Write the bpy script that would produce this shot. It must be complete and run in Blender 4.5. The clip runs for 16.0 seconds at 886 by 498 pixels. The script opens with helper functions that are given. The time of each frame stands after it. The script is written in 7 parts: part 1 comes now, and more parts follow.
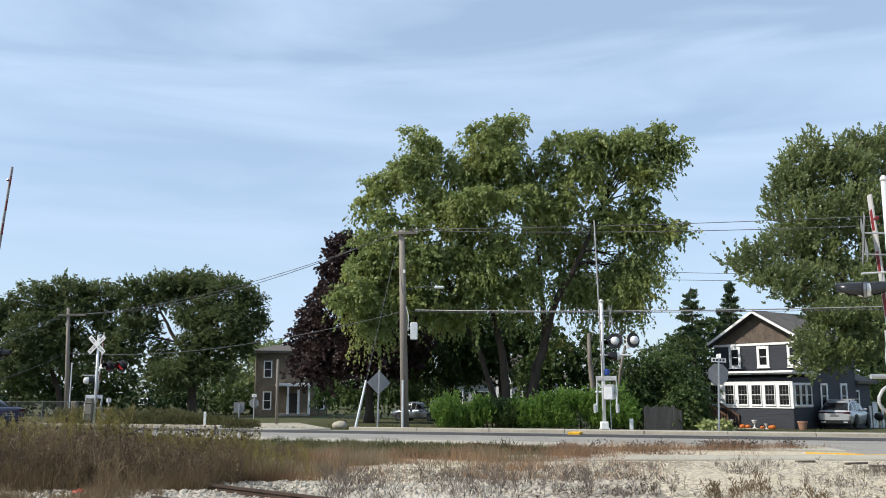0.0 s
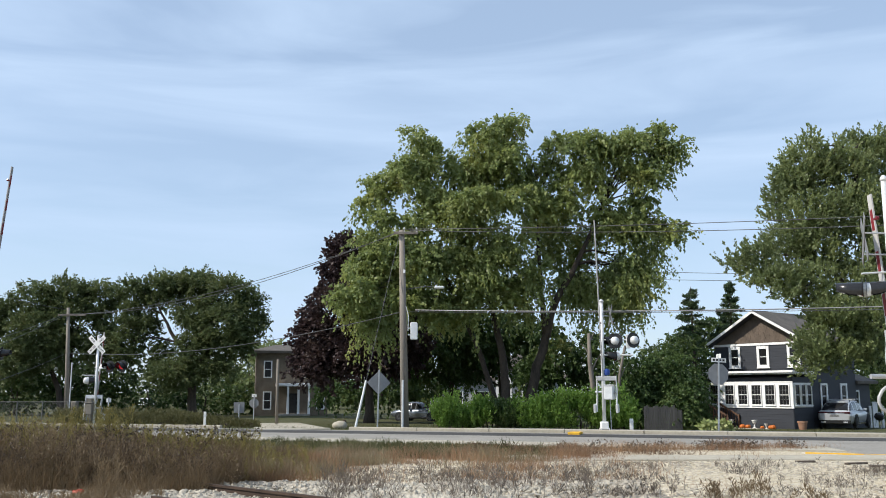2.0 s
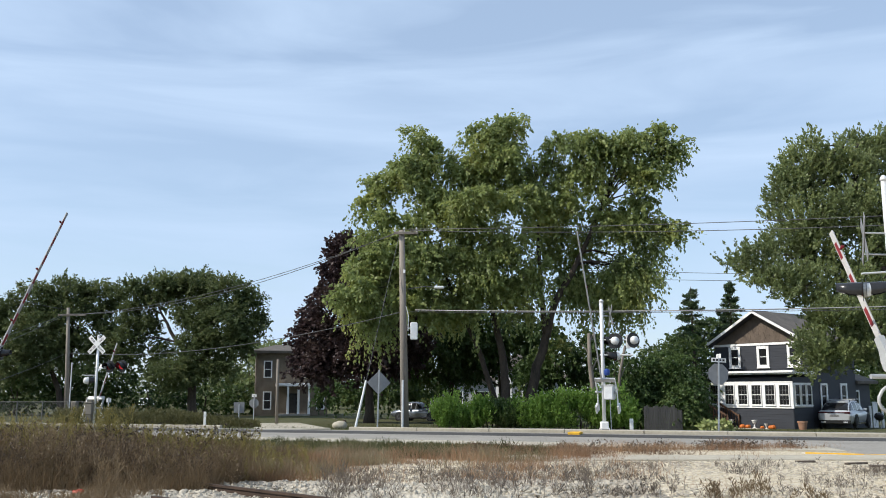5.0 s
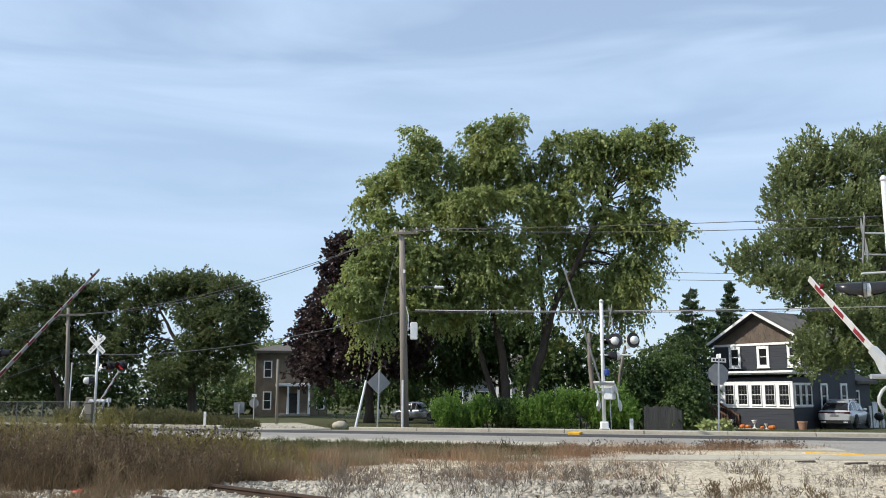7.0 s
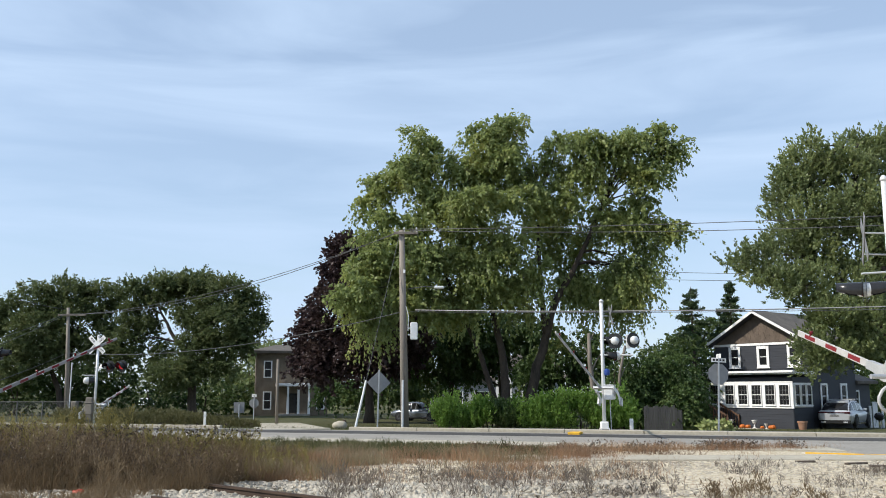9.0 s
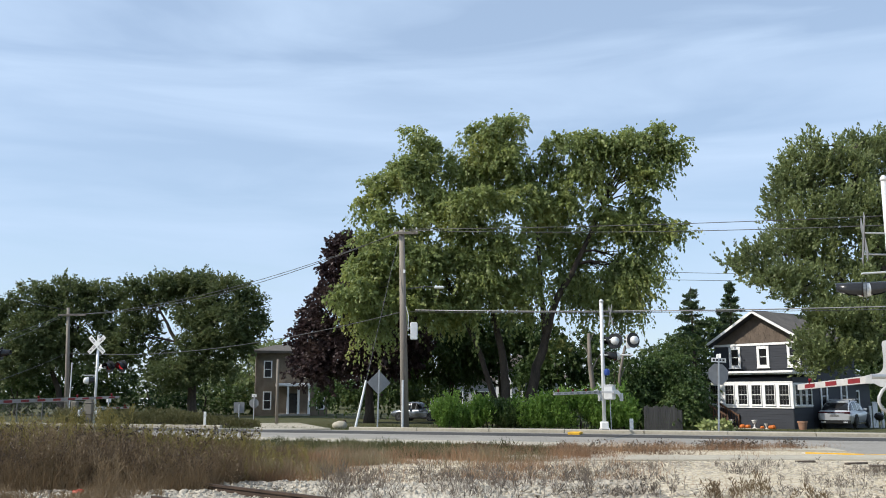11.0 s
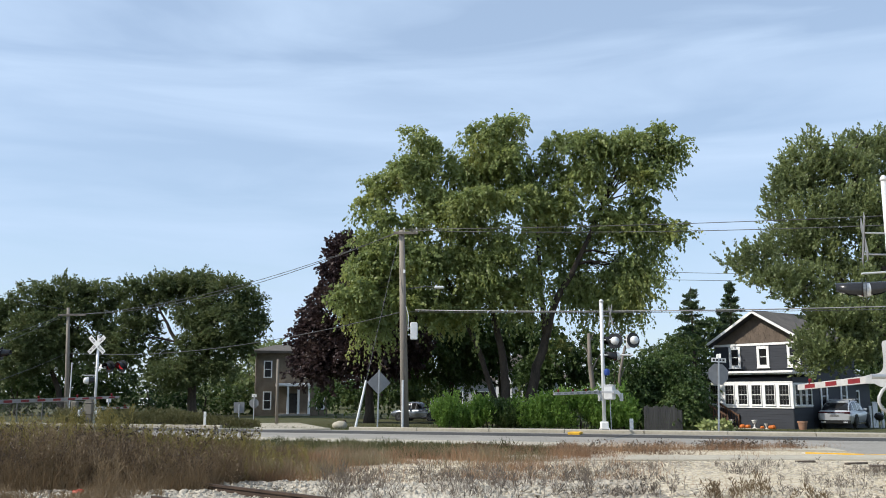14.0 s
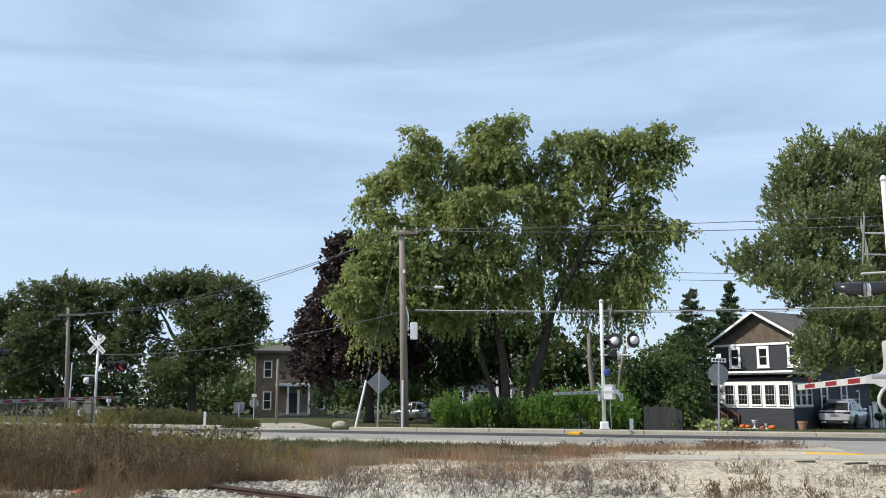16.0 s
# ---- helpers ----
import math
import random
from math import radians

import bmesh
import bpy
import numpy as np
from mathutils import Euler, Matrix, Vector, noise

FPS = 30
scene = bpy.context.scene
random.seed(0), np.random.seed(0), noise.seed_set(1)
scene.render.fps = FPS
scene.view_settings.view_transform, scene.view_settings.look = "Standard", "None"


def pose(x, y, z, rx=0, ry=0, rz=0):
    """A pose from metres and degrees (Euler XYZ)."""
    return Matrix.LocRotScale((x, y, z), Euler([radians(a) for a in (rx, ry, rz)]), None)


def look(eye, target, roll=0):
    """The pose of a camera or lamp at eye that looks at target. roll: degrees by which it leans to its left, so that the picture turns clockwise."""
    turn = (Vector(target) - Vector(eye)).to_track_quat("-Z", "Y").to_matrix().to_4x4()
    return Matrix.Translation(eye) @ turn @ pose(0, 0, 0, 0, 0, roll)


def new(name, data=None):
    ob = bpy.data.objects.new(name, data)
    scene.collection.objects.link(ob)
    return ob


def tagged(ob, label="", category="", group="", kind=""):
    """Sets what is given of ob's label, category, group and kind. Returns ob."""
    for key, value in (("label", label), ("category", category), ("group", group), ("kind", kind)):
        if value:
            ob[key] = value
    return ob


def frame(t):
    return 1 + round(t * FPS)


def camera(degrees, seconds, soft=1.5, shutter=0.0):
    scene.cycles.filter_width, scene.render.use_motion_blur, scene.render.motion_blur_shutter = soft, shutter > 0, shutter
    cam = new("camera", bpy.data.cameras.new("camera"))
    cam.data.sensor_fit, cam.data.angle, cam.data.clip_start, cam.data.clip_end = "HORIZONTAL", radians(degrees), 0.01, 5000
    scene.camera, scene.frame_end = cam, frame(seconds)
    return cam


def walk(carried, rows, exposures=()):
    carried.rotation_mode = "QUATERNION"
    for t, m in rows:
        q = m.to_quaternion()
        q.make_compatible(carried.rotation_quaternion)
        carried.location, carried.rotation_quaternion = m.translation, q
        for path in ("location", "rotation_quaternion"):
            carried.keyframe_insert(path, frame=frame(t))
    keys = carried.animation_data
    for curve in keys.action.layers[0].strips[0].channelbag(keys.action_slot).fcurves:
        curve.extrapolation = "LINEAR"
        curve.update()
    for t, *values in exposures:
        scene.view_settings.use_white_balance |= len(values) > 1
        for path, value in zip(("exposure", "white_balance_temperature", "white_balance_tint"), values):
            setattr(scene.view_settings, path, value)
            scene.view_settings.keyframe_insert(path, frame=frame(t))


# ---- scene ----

cam = camera(52.2, 16.0, soft=0.95)
PITCH = 90 + 8.95
walk(cam, [(0.0, pose(0, 0, 1.6, PITCH, 0, 0)), (16.0, pose(0, 0, 1.6, PITCH, 0, 0))], exposures=[(0.0, 0.0), (16.0, 0.0)])

# ---- daylight ----
SUN_ELEV, SUN_AZ = 42.0, 254.0      # azimuth clockwise from +y
world = bpy.data.worlds.new("sky")
scene.world = world
world.use_nodes = True
wn, wl = world.node_tree.nodes, world.node_tree.links
wn.clear()
w_out = wn.new("ShaderNodeOutputWorld")
w_bg = wn.new("ShaderNodeBackground")
w_sky = wn.new("ShaderNodeTexSky")
w_sky.sky_type = "NISHITA"
w_sky.sun_disc = False
w_sky.sun_elevation = radians(SUN_ELEV)
w_sky.sun_rotation = radians(SUN_AZ)
w_sky.air_density, w_sky.dust_density, w_sky.ozone_density = 1.0, 0.6, 1.5
w_co = wn.new("ShaderNodeTexCoord")
w_map = wn.new("ShaderNodeMapping")
w_map.inputs["Rotation"].default_value = (0.0, radians(-7), 0.0)
w_map.inputs["Scale"].default_value = (1.3, 1.0, 8.0)
w_cl = wn.new("ShaderNodeTexNoise")
w_cl.inputs["Scale"].default_value = 2.0
w_cl.inputs["Detail"].default_value = 7.0
w_cl.inputs["Roughness"].default_value = 0.5
w_cl.inputs["Distortion"].default_value = 0.5
w_ramp = wn.new("ShaderNodeValToRGB")
w_ramp.color_ramp.elements[0].position = 0.39
w_ramp.color_ramp.elements[0].color = (0.48, 0.48, 0.48, 1)
w_ramp.color_ramp.elements[1].position = 0.67
w_ramp.color_ramp.elements[1].color = (0.92, 0.92, 0.92, 1)
w_mix = wn.new("ShaderNodeMixRGB")
w_mix.inputs[2].default_value = (4.05, 5.2, 6.85, 1)
wl.new(w_co.outputs["Generated"], w_map.inputs["Vector"])
wl.new(w_map.outputs["Vector"], w_cl.inputs["Vector"])
wl.new(w_cl.outputs["Fac"], w_ramp.inputs["Fac"])
wl.new(w_ramp.outputs["Color"], w_mix.inputs[0])
wl.new(w_sky.outputs["Color"], w_mix.inputs[1])
wl.new(w_mix.outputs["Color"], w_bg.inputs["Color"])
wl.new(w_bg.outputs["Background"], w_out.inputs["Surface"])
w_bg.inputs["Strength"].default_value = 0.15

sun_data = bpy.data.lights.new("sun", "SUN")
sun_data.energy, sun_data.angle, sun_data.color = 5.0, radians(0.53), (1.0, 0.94, 0.84)
sun = new("sun", sun_data)
_az, _el = radians(SUN_AZ), radians(SUN_ELEV)
to_sun = Vector((math.sin(_az) * math.cos(_el), math.cos(_az) * math.cos(_el), math.sin(_el)))
sun.matrix_world = look(to_sun * 300, (0, 0, 0))


# ---- materials ----
def material(name, c1, c2=None, rough=0.7, metal=0.0, scale=4.0, fine=40.0, bump=0.15, spec=0.4, stretch=(1, 1, 1), world_space=False):
    """Two-scale noise between two colours, with fine relief."""
    m = bpy.data.materials.new(name)
    m.use_nodes = True
    n, l = m.node_tree.nodes, m.node_tree.links
    b = n["Principled BSDF"]
    c2 = c2 or tuple(v * 0.75 for v in c1)
    co = n.new("ShaderNodeNewGeometry" if world_space else "ShaderNodeTexCoord")
    mp = n.new("ShaderNodeMapping")
    mp.inputs["Scale"].default_value = stretch
    l.new(co.outputs["Position" if world_space else "Object"], mp.inputs["Vector"])
    big, small = n.new("ShaderNodeTexNoise"), n.new("ShaderNodeTexNoise")
    big.inputs["Scale"].default_value, small.inputs["Scale"].default_value = scale, fine
    big.inputs["Detail"].default_value, small.inputs["Detail"].default_value = 5, 4
    add = n.new("ShaderNodeMath")
    add.operation = "MULTIPLY_ADD"
    add.inputs[1].default_value = 0.55
    half = n.new("ShaderNodeMath")
    half.operation = "MULTIPLY"
    half.inputs[1].default_value = 0.45
    l.new(mp.outputs[0], big.inputs["Vector"])
    l.new(mp.outputs[0], small.inputs["Vector"])
    l.new(small.outputs["Fac"], half.inputs[0])
    l.new(big.outputs["Fac"], add.inputs[0])
    l.new(half.outputs[0], add.inputs[2])
    ramp = n.new("ShaderNodeValToRGB")
    ramp.color_ramp.elements[0].position, ramp.color_ramp.elements[1].position = 0.36, 0.64
    ramp.color_ramp.elements[0].color, ramp.color_ramp.elements[1].color = (*c2, 1), (*c1, 1)
    l.new(add.outputs[0], ramp.inputs["Fac"])
    l.new(ramp.outputs["Color"], b.inputs["Base Color"])
    b.inputs["Roughness"].default_value, b.inputs["Metallic"].default_value = rough, metal
    b.inputs["Specular IOR Level"].default_value = spec
    if bump:
        bp = n.new("ShaderNodeBump")
        bp.inputs["Strength"].default_value, bp.inputs["Distance"].default_value = bump, 0.02
        l.new(small.outputs["Fac"], bp.inputs["Height"])
        l.new(bp.outputs["Normal"], b.inputs["Normal"])
    return m


def leaf_material(name, ramp_colours, light_through=0.35, gloss=0.25):
    """Leaves whose colour changes from leaf to leaf, half opaque and half lit through."""
    m = bpy.data.materials.new(name)
    m.use_nodes = True
    n, l = m.node_tree.nodes, m.node_tree.links
    b = n["Principled BSDF"]
    geo = n.new("ShaderNodeNewGeometry")
    tc = n.new("ShaderNodeTexCoord")
    patch = n.new("ShaderNodeTexNoise")
    patch.inputs["Scale"].default_value = 0.45
    patch.inputs["Detail"].default_value = 3
    l.new(tc.outputs["Object"], patch.inputs["Vector"])
    a = n.new("ShaderNodeMath")
    a.operation = "MULTIPLY_ADD"
    a.inputs[1].default_value = 0.28
    p = n.new("ShaderNodeMath")
    p.operation = "MULTIPLY_ADD"
    p.inputs[1].default_value, p.inputs[2].default_value = 1.5, -0.4
    l.new(patch.outputs["Fac"], p.inputs[0])
    l.new(geo.outputs["Random Per Island"], a.inputs[0])
    l.new(p.outputs[0], a.inputs[2])
    r = n.new("ShaderNodeValToRGB")
    e = r.color_ramp.elements
    k = len(ramp_colours)
    while len(e) < k:
        e.new(0.5)
    for i, c in enumerate(ramp_colours):
        e[i].position, e[i].color = i / (k - 1), (*c, 1)
    l.new(a.outputs[0], r.inputs["Fac"])
    l.new(r.outputs["Color"], b.inputs["Base Color"])
    b.inputs["Roughness"].default_value = 0.5
    b.inputs["Specular IOR Level"].default_value = gloss
    t = n.new("ShaderNodeBsdfTranslucent")
    l.new(r.outputs["Color"], t.inputs["Color"])
    mx = n.new("ShaderNodeMixShader")
    mx.inputs[0].default_value = light_through
    out = n["Material Output"]
    l.new(b.outputs[0], mx.inputs[1])
    l.new(t.outputs[0], mx.inputs[2])
    l.new(mx.outputs[0], out.inputs["Surface"])
    return m


def glow(name, colour, strength):
    m = bpy.data.materials.new(name)
    m.use_nodes = True
    b = m.node_tree.nodes["Principled BSDF"]
    b.inputs["Base Color"].default_value = (*colour, 1)
    b.inputs["Emission Color"].default_value = (*colour, 1)
    b.inputs["Emission Strength"].default_value = strength
    b.inputs["Roughness"].default_value = 0.2
    return m


M_BARK = material("bark", (0.085, 0.066, 0.052), (0.034, 0.027, 0.022), 0.9, scale=3, fine=22, bump=0.7, stretch=(1, 1, 0.25))
M_BARK_PALE = material("pale_bark", (0.22, 0.19, 0.16), (0.1, 0.085, 0.07), 0.9, scale=3, fine=22, bump=0.6, stretch=(1, 1, 0.25))
M_POLE = material("weathered_pole", (0.27, 0.24, 0.205), (0.15, 0.13, 0.11), 0.85, scale=2, fine=30, bump=0.4, stretch=(3, 3, 0.15))
M_GALV = material("galvanised_steel", (0.55, 0.56, 0.57), (0.4, 0.41, 0.42), 0.45, 0.55, 5, 60, 0.05)
M_SIGNBACK = material("sign_aluminium", (0.27, 0.275, 0.275), (0.21, 0.21, 0.215), 0.55, 0.35, 5, 50, 0.03)
M_SILVER = material("silver_paint", (0.72, 0.73, 0.73), (0.58, 0.59, 0.59), 0.4, 0.2, 4, 50, 0.05)
M_WHITE = material("white_paint", (0.82, 0.82, 0.8), (0.68, 0.67, 0.64), 0.5, 0, 5, 50, 0.05)
M_ARMWHITE = material("aged_white_reflective", (0.48, 0.47, 0.455), (0.37, 0.36, 0.345), 0.55, 0, 5, 50, 0.05)
M_ARMRED = material("aged_red_reflective", (0.22, 0.018, 0.021), (0.15, 0.012, 0.016), 0.5, 0, 8, 60, 0.03)
M_CASTING = material("grey_cast_metal", (0.42, 0.43, 0.43), (0.33, 0.335, 0.335), 0.5, 0.1, 4, 40, 0.06)
# darker grey-white for the near left arm
M_ARMGREY = material("grey_white_reflective", (0.3, 0.29, 0.285), (0.21, 0.205, 0.2), 0.6, 0, 5, 50, 0.05)
M_CASE = material("dull_tan_enamel", (0.2, 0.18, 0.15), (0.14, 0.125, 0.1), 0.7, 0, 4, 40, 0.05)
M_BLACK = material("black_enamel", (0.014, 0.014, 0.015), (0.025, 0.025, 0.026), 0.25, 0, 5, 40, 0.05)
M_RUBBER = material("rubber", (0.02, 0.02, 0.02), (0.03, 0.03, 0.03), 0.85, 0, 8, 60, 0.1)
M_LENS = glow("lit_red_lens", (0.6, 0.025, 0.035), 0.35)
M_TAIL = material("dark_tail_lens", (0.05, 0.004, 0.006), (0.03, 0.003, 0.004), 0.3, 0, 9, 50, 0.02, spec=0.2)
M_LENS_DARK = material("unlit_red_lens", (0.16, 0.008, 0.012), (0.1, 0.005, 0.008), 0.15, 0, 9, 50, 0.02)
M_WIRE = material("cable", (0.11, 0.11, 0.12), (0.07, 0.07, 0.07), 0.5, 0.2, 5, 40, 0)
M_WIRE_PALE = material("pale_cable", (0.24, 0.24, 0.24), (0.18, 0.18, 0.18), 0.5, 0.4, 5, 40, 0)
M_RUST = material("rusty_steel", (0.085, 0.055, 0.04), (0.045, 0.03, 0.022), 0.8, 0.3, 4, 50, 0.3)
M_TIE = material("old_tie_wood", (0.12, 0.095, 0.075), (0.06, 0.048, 0.04), 0.95, 0, 3, 30, 0.5, stretch=(0.3, 3, 3))
M_YELLOW = material("yellow_paint", (0.72, 0.42, 0.03), (0.6, 0.33, 0.03), 0.7, 0, 5, 50, 0.1)
M_CONC = material("pale_concrete", (0.44, 0.4, 0.32), (0.31, 0.28, 0.22), 0.9, 0, 0.7, 9, 0.2, world_space=True)
M_CONC2 = material("worn_concrete", (0.3, 0.282, 0.25), (0.2, 0.188, 0.165), 0.9, 0, 0.5, 7, 0.2, world_space=True)
M_ASPH = material("asphalt", (0.06, 0.057, 0.055), (0.036, 0.035, 0.034), 0.9, 0, 0.6, 14, 0.25, world_space=True)
M_SIDING = material("charcoal_siding", (0.045, 0.05, 0.062), (0.034, 0.038, 0.048), 0.65, 0, 1.5, 30, 0.1, stretch=(0.3, 0.3, 2))
M_SHAKE = material("brown_shingle_siding", (0.15, 0.115, 0.09), (0.09, 0.07, 0.055), 0.85, 0, 2, 18, 0.3)
M_ROOF = material("asphalt_shingles", (0.13, 0.115, 0.1), (0.075, 0.068, 0.06), 0.9, 0, 1.5, 16, 0.35)
M_TRIM = material("white_trim", (0.84, 0.84, 0.83), (0.74, 0.74, 0.73), 0.5, 0, 2, 30, 0.04)
M_GLASS = material("dark_window_glass", (0.012, 0.013, 0.015), (0.02, 0.02, 0.021), 0.08, 0, 1.2, 3, 0.0, spec=0.22)
M_FENCEWOOD = material("grey_fence_wood", (0.1, 0.095, 0.09), (0.055, 0.052, 0.05), 0.9, 0, 2, 25, 0.3, stretch=(3, 3, 0.3))
# white house walls, greyed in the colour for the shade they stand in
M_SHADEWALL = material("shade_toned_siding", (0.4, 0.42, 0.44), (0.33, 0.345, 0.36), 0.7, 0, 1.5, 25, 0.1)
M_BRICK = material("weathered_tan_brick", (0.22, 0.18, 0.135), (0.13, 0.105, 0.08), 0.9, 0, 1.2, 12, 0.3)
M_DECK = material("brown_deck_wood", (0.14, 0.075, 0.045), (0.08, 0.045, 0.03), 0.8, 0, 2, 25, 0.2)
M_PUMPKIN = material("pumpkin_skin", (0.62, 0.17, 0.025), (0.48, 0.12, 0.02), 0.5, 0, 6, 30, 0.1)
M_TERRA = material("terracotta", (0.36, 0.2, 0.13), (0.27, 0.15, 0.1), 0.85, 0, 5, 30, 0.15)
M_CARPAINT = material("shade_grey_car_paint", (0.2, 0.22, 0.245), (0.18, 0.195, 0.22), 0.25, 0.5, 2, 20, 0.0, spec=0.6)
M_RIM = material("dark_alloy", (0.1, 0.1, 0.105), (0.06, 0.06, 0.065), 0.4, 0.5, 5, 40, 0.03)
M_CARDARK = material("dark_car_paint", (0.012, 0.014, 0.05), (0.01, 0.011, 0.035), 0.3, 0.0, 2, 20, 0.0, spec=0.6)
M_CARWHITE = material("white_car_paint", (0.75, 0.75, 0.75), (0.68, 0.68, 0.68), 0.3, 0.0, 2, 20, 0.0, spec=0.6)
M_CARSILVER = material("silver_car_paint", (0.5, 0.51, 0.53), (0.45, 0.46, 0.48), 0.3, 0.4, 2, 20, 0.0, spec=0.6)
M_STONE = material("limestone_gravel", (0.6, 0.575, 0.53), (0.36, 0.345, 0.32), 0.92, 0, 6, 40, 0.3, world_space=True)
M_BLUE = material("blue_enamel", (0.02, 0.06, 0.28), (0.015, 0.045, 0.2), 0.5, 0, 5, 40, 0.05)

L_BIG = leaf_material("autumn_green_leaves", [(0.14, 0.182, 0.068), (0.212, 0.265, 0.09), (0.295, 0.34, 0.108), (0.41, 0.375, 0.095)], 0.48, 0.5)
L_LEFT = leaf_material("dark_green_leaves", [(0.066, 0.09, 0.04), (0.095, 0.126, 0.052), (0.13, 0.16, 0.064), (0.195, 0.2, 0.08)], 0.42)
L_RIGHT = leaf_material("maple_green_leaves", [(0.11, 0.14, 0.066), (0.17, 0.21, 0.086), (0.23, 0.275, 0.105), (0.31, 0.32, 0.125)], 0.45, 0.6)
L_PURPLE = leaf_material("dark_purple_leaves", [(0.026, 0.018, 0.02), (0.046, 0.03, 0.032), (0.068, 0.045, 0.043), (0.095, 0.07, 0.05)], 0.25)
L_HEDGE = leaf_material("bright_hedge_leaves", [(0.0706, 0.1284, 0.027), (0.1294, 0.2272, 0.0433), (0.1999, 0.3162, 0.0649), (0.3058, 0.3952, 0.1082)], 0.42)
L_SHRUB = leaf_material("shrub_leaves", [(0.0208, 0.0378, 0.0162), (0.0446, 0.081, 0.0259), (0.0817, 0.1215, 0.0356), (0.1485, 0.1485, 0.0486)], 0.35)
L_SUMAC = leaf_material("sumac_leaves", [(0.035, 0.06, 0.02), (0.07, 0.115, 0.035), (0.11, 0.155, 0.05), (0.16, 0.15, 0.06)], 0.35)
L_CONIFER = leaf_material("conifer_needles", [(0.0243, 0.0429, 0.0252), (0.0486, 0.0819, 0.0378), (0.081, 0.117, 0.0546), (0.1215, 0.1463, 0.063)], 0.15)
L_DRY = leaf_material("dry_weeds", [(0.09, 0.062, 0.036), (0.15, 0.105, 0.06), (0.2, 0.145, 0.085), (0.27, 0.2, 0.12)], 0.35)
L_RUSTGRASS = leaf_material("rust_brown_grass", [(0.15, 0.085, 0.05), (0.25, 0.147, 0.085), (0.35, 0.22, 0.13), (0.45, 0.335, 0.215)], 0.35)
L_STRAW = leaf_material("straw_grass", [(0.11, 0.085, 0.05), (0.19, 0.15, 0.085), (0.28, 0.23, 0.14), (0.38, 0.33, 0.22)], 0.35)
L_OLIVE = leaf_material("olive_weeds", [(0.05, 0.055, 0.022), (0.09, 0.09, 0.035), (0.13, 0.12, 0.05), (0.2, 0.17, 0.08)], 0.35)
L_DARKWEED = leaf_material("dark_brown_weeds", [(0.045, 0.032, 0.022), (0.075, 0.052, 0.035), (0.11, 0.078, 0.05), (0.16, 0.12, 0.075)], 0.3)
L_YELLOWWEED = leaf_material("yellow_green_weeds", [(0.12, 0.1, 0.035), (0.2, 0.17, 0.055), (0.26, 0.22, 0.075), (0.34, 0.28, 0.11)], 0.4)
L_GRASS = leaf_material("green_grass", [(0.046, 0.054, 0.021), (0.072, 0.08, 0.03), (0.098, 0.1, 0.04), (0.15, 0.135, 0.062)], 0.3)
L_MAT = leaf_material("red_brown_weed_mat", [(0.07, 0.042, 0.028), (0.12, 0.075, 0.048), (0.17, 0.11, 0.07), (0.23, 0.16, 0.1)], 0.3)
L_TWIG = leaf_material("grey_twigs", [(0.07, 0.056, 0.046), (0.12, 0.097, 0.078), (0.18, 0.147, 0.118), (0.26, 0.215, 0.17)], 0.25)
L_HOSTA = leaf_material("pale_hosta_leaves", [(0.16, 0.21, 0.06), (0.27, 0.32, 0.11), (0.4, 0.42, 0.2), (0.5, 0.48, 0.28)], 0.3)


# ---- building helpers ----
def to_mesh(name, bm, mat, smooth=False):
    me = bpy.data.meshes.new(name)
    bmesh.ops.recalc_face_normals(bm, faces=bm.faces)
    bm.to_mesh(me)
    bm.free()
    for m in (mat if isinstance(mat, (list, tuple)) else [mat]):
        me.materials.append(m)
    if smooth:
        me.shade_smooth()
    return me


def part(name, bm, mat, parent=None, label="", smooth=False):
    ob = new(name, to_mesh(name, bm, mat, smooth) if isinstance(bm, bmesh.types.BMesh) else bm)
    if parent is not None:
        ob.parent = parent
    if label:
        ob["label"] = label
    return ob


def thing(name, m, label, category, group="", kind=""):
    e = new(name)
    e.empty_display_size = 0.3
    e.matrix_world = m if isinstance(m, Matrix) else Matrix.Translation(m)
    return tagged(e, label, category, group, kind)


def box(bm, x0, y0, z0, x1, y1, z1, bevel=0.0, m=None, mat=0):
    r = bmesh.ops.create_cube(bm, size=1)
    vs = r["verts"]
    for v in vs:
        v.co = Vector(((x0 + x1) / 2 + v.co.x * (x1 - x0), (y0 + y1) / 2 + v.co.y * (y1 - y0), (z0 + z1) / 2 + v.co.z * (z1 - z0)))
    fs = list({f for v in vs for f in v.link_faces})
    for f in fs:
        f.material_index = mat
    if bevel:
        es = list({e for v in vs for e in v.link_edges})
        r = bmesh.ops.bevel(bm, geom=es, offset=bevel, segments=1, affect="EDGES", profile=0.5)
        vs = list({v for f in r["faces"] for v in f.verts} | {v for v in vs if v.is_valid})
        for f in r["faces"]:
            f.material_index = mat
    if m is not None:
        bmesh.ops.transform(bm, matrix=m, verts=vs)
    return bm


def B():
    return bmesh.new()


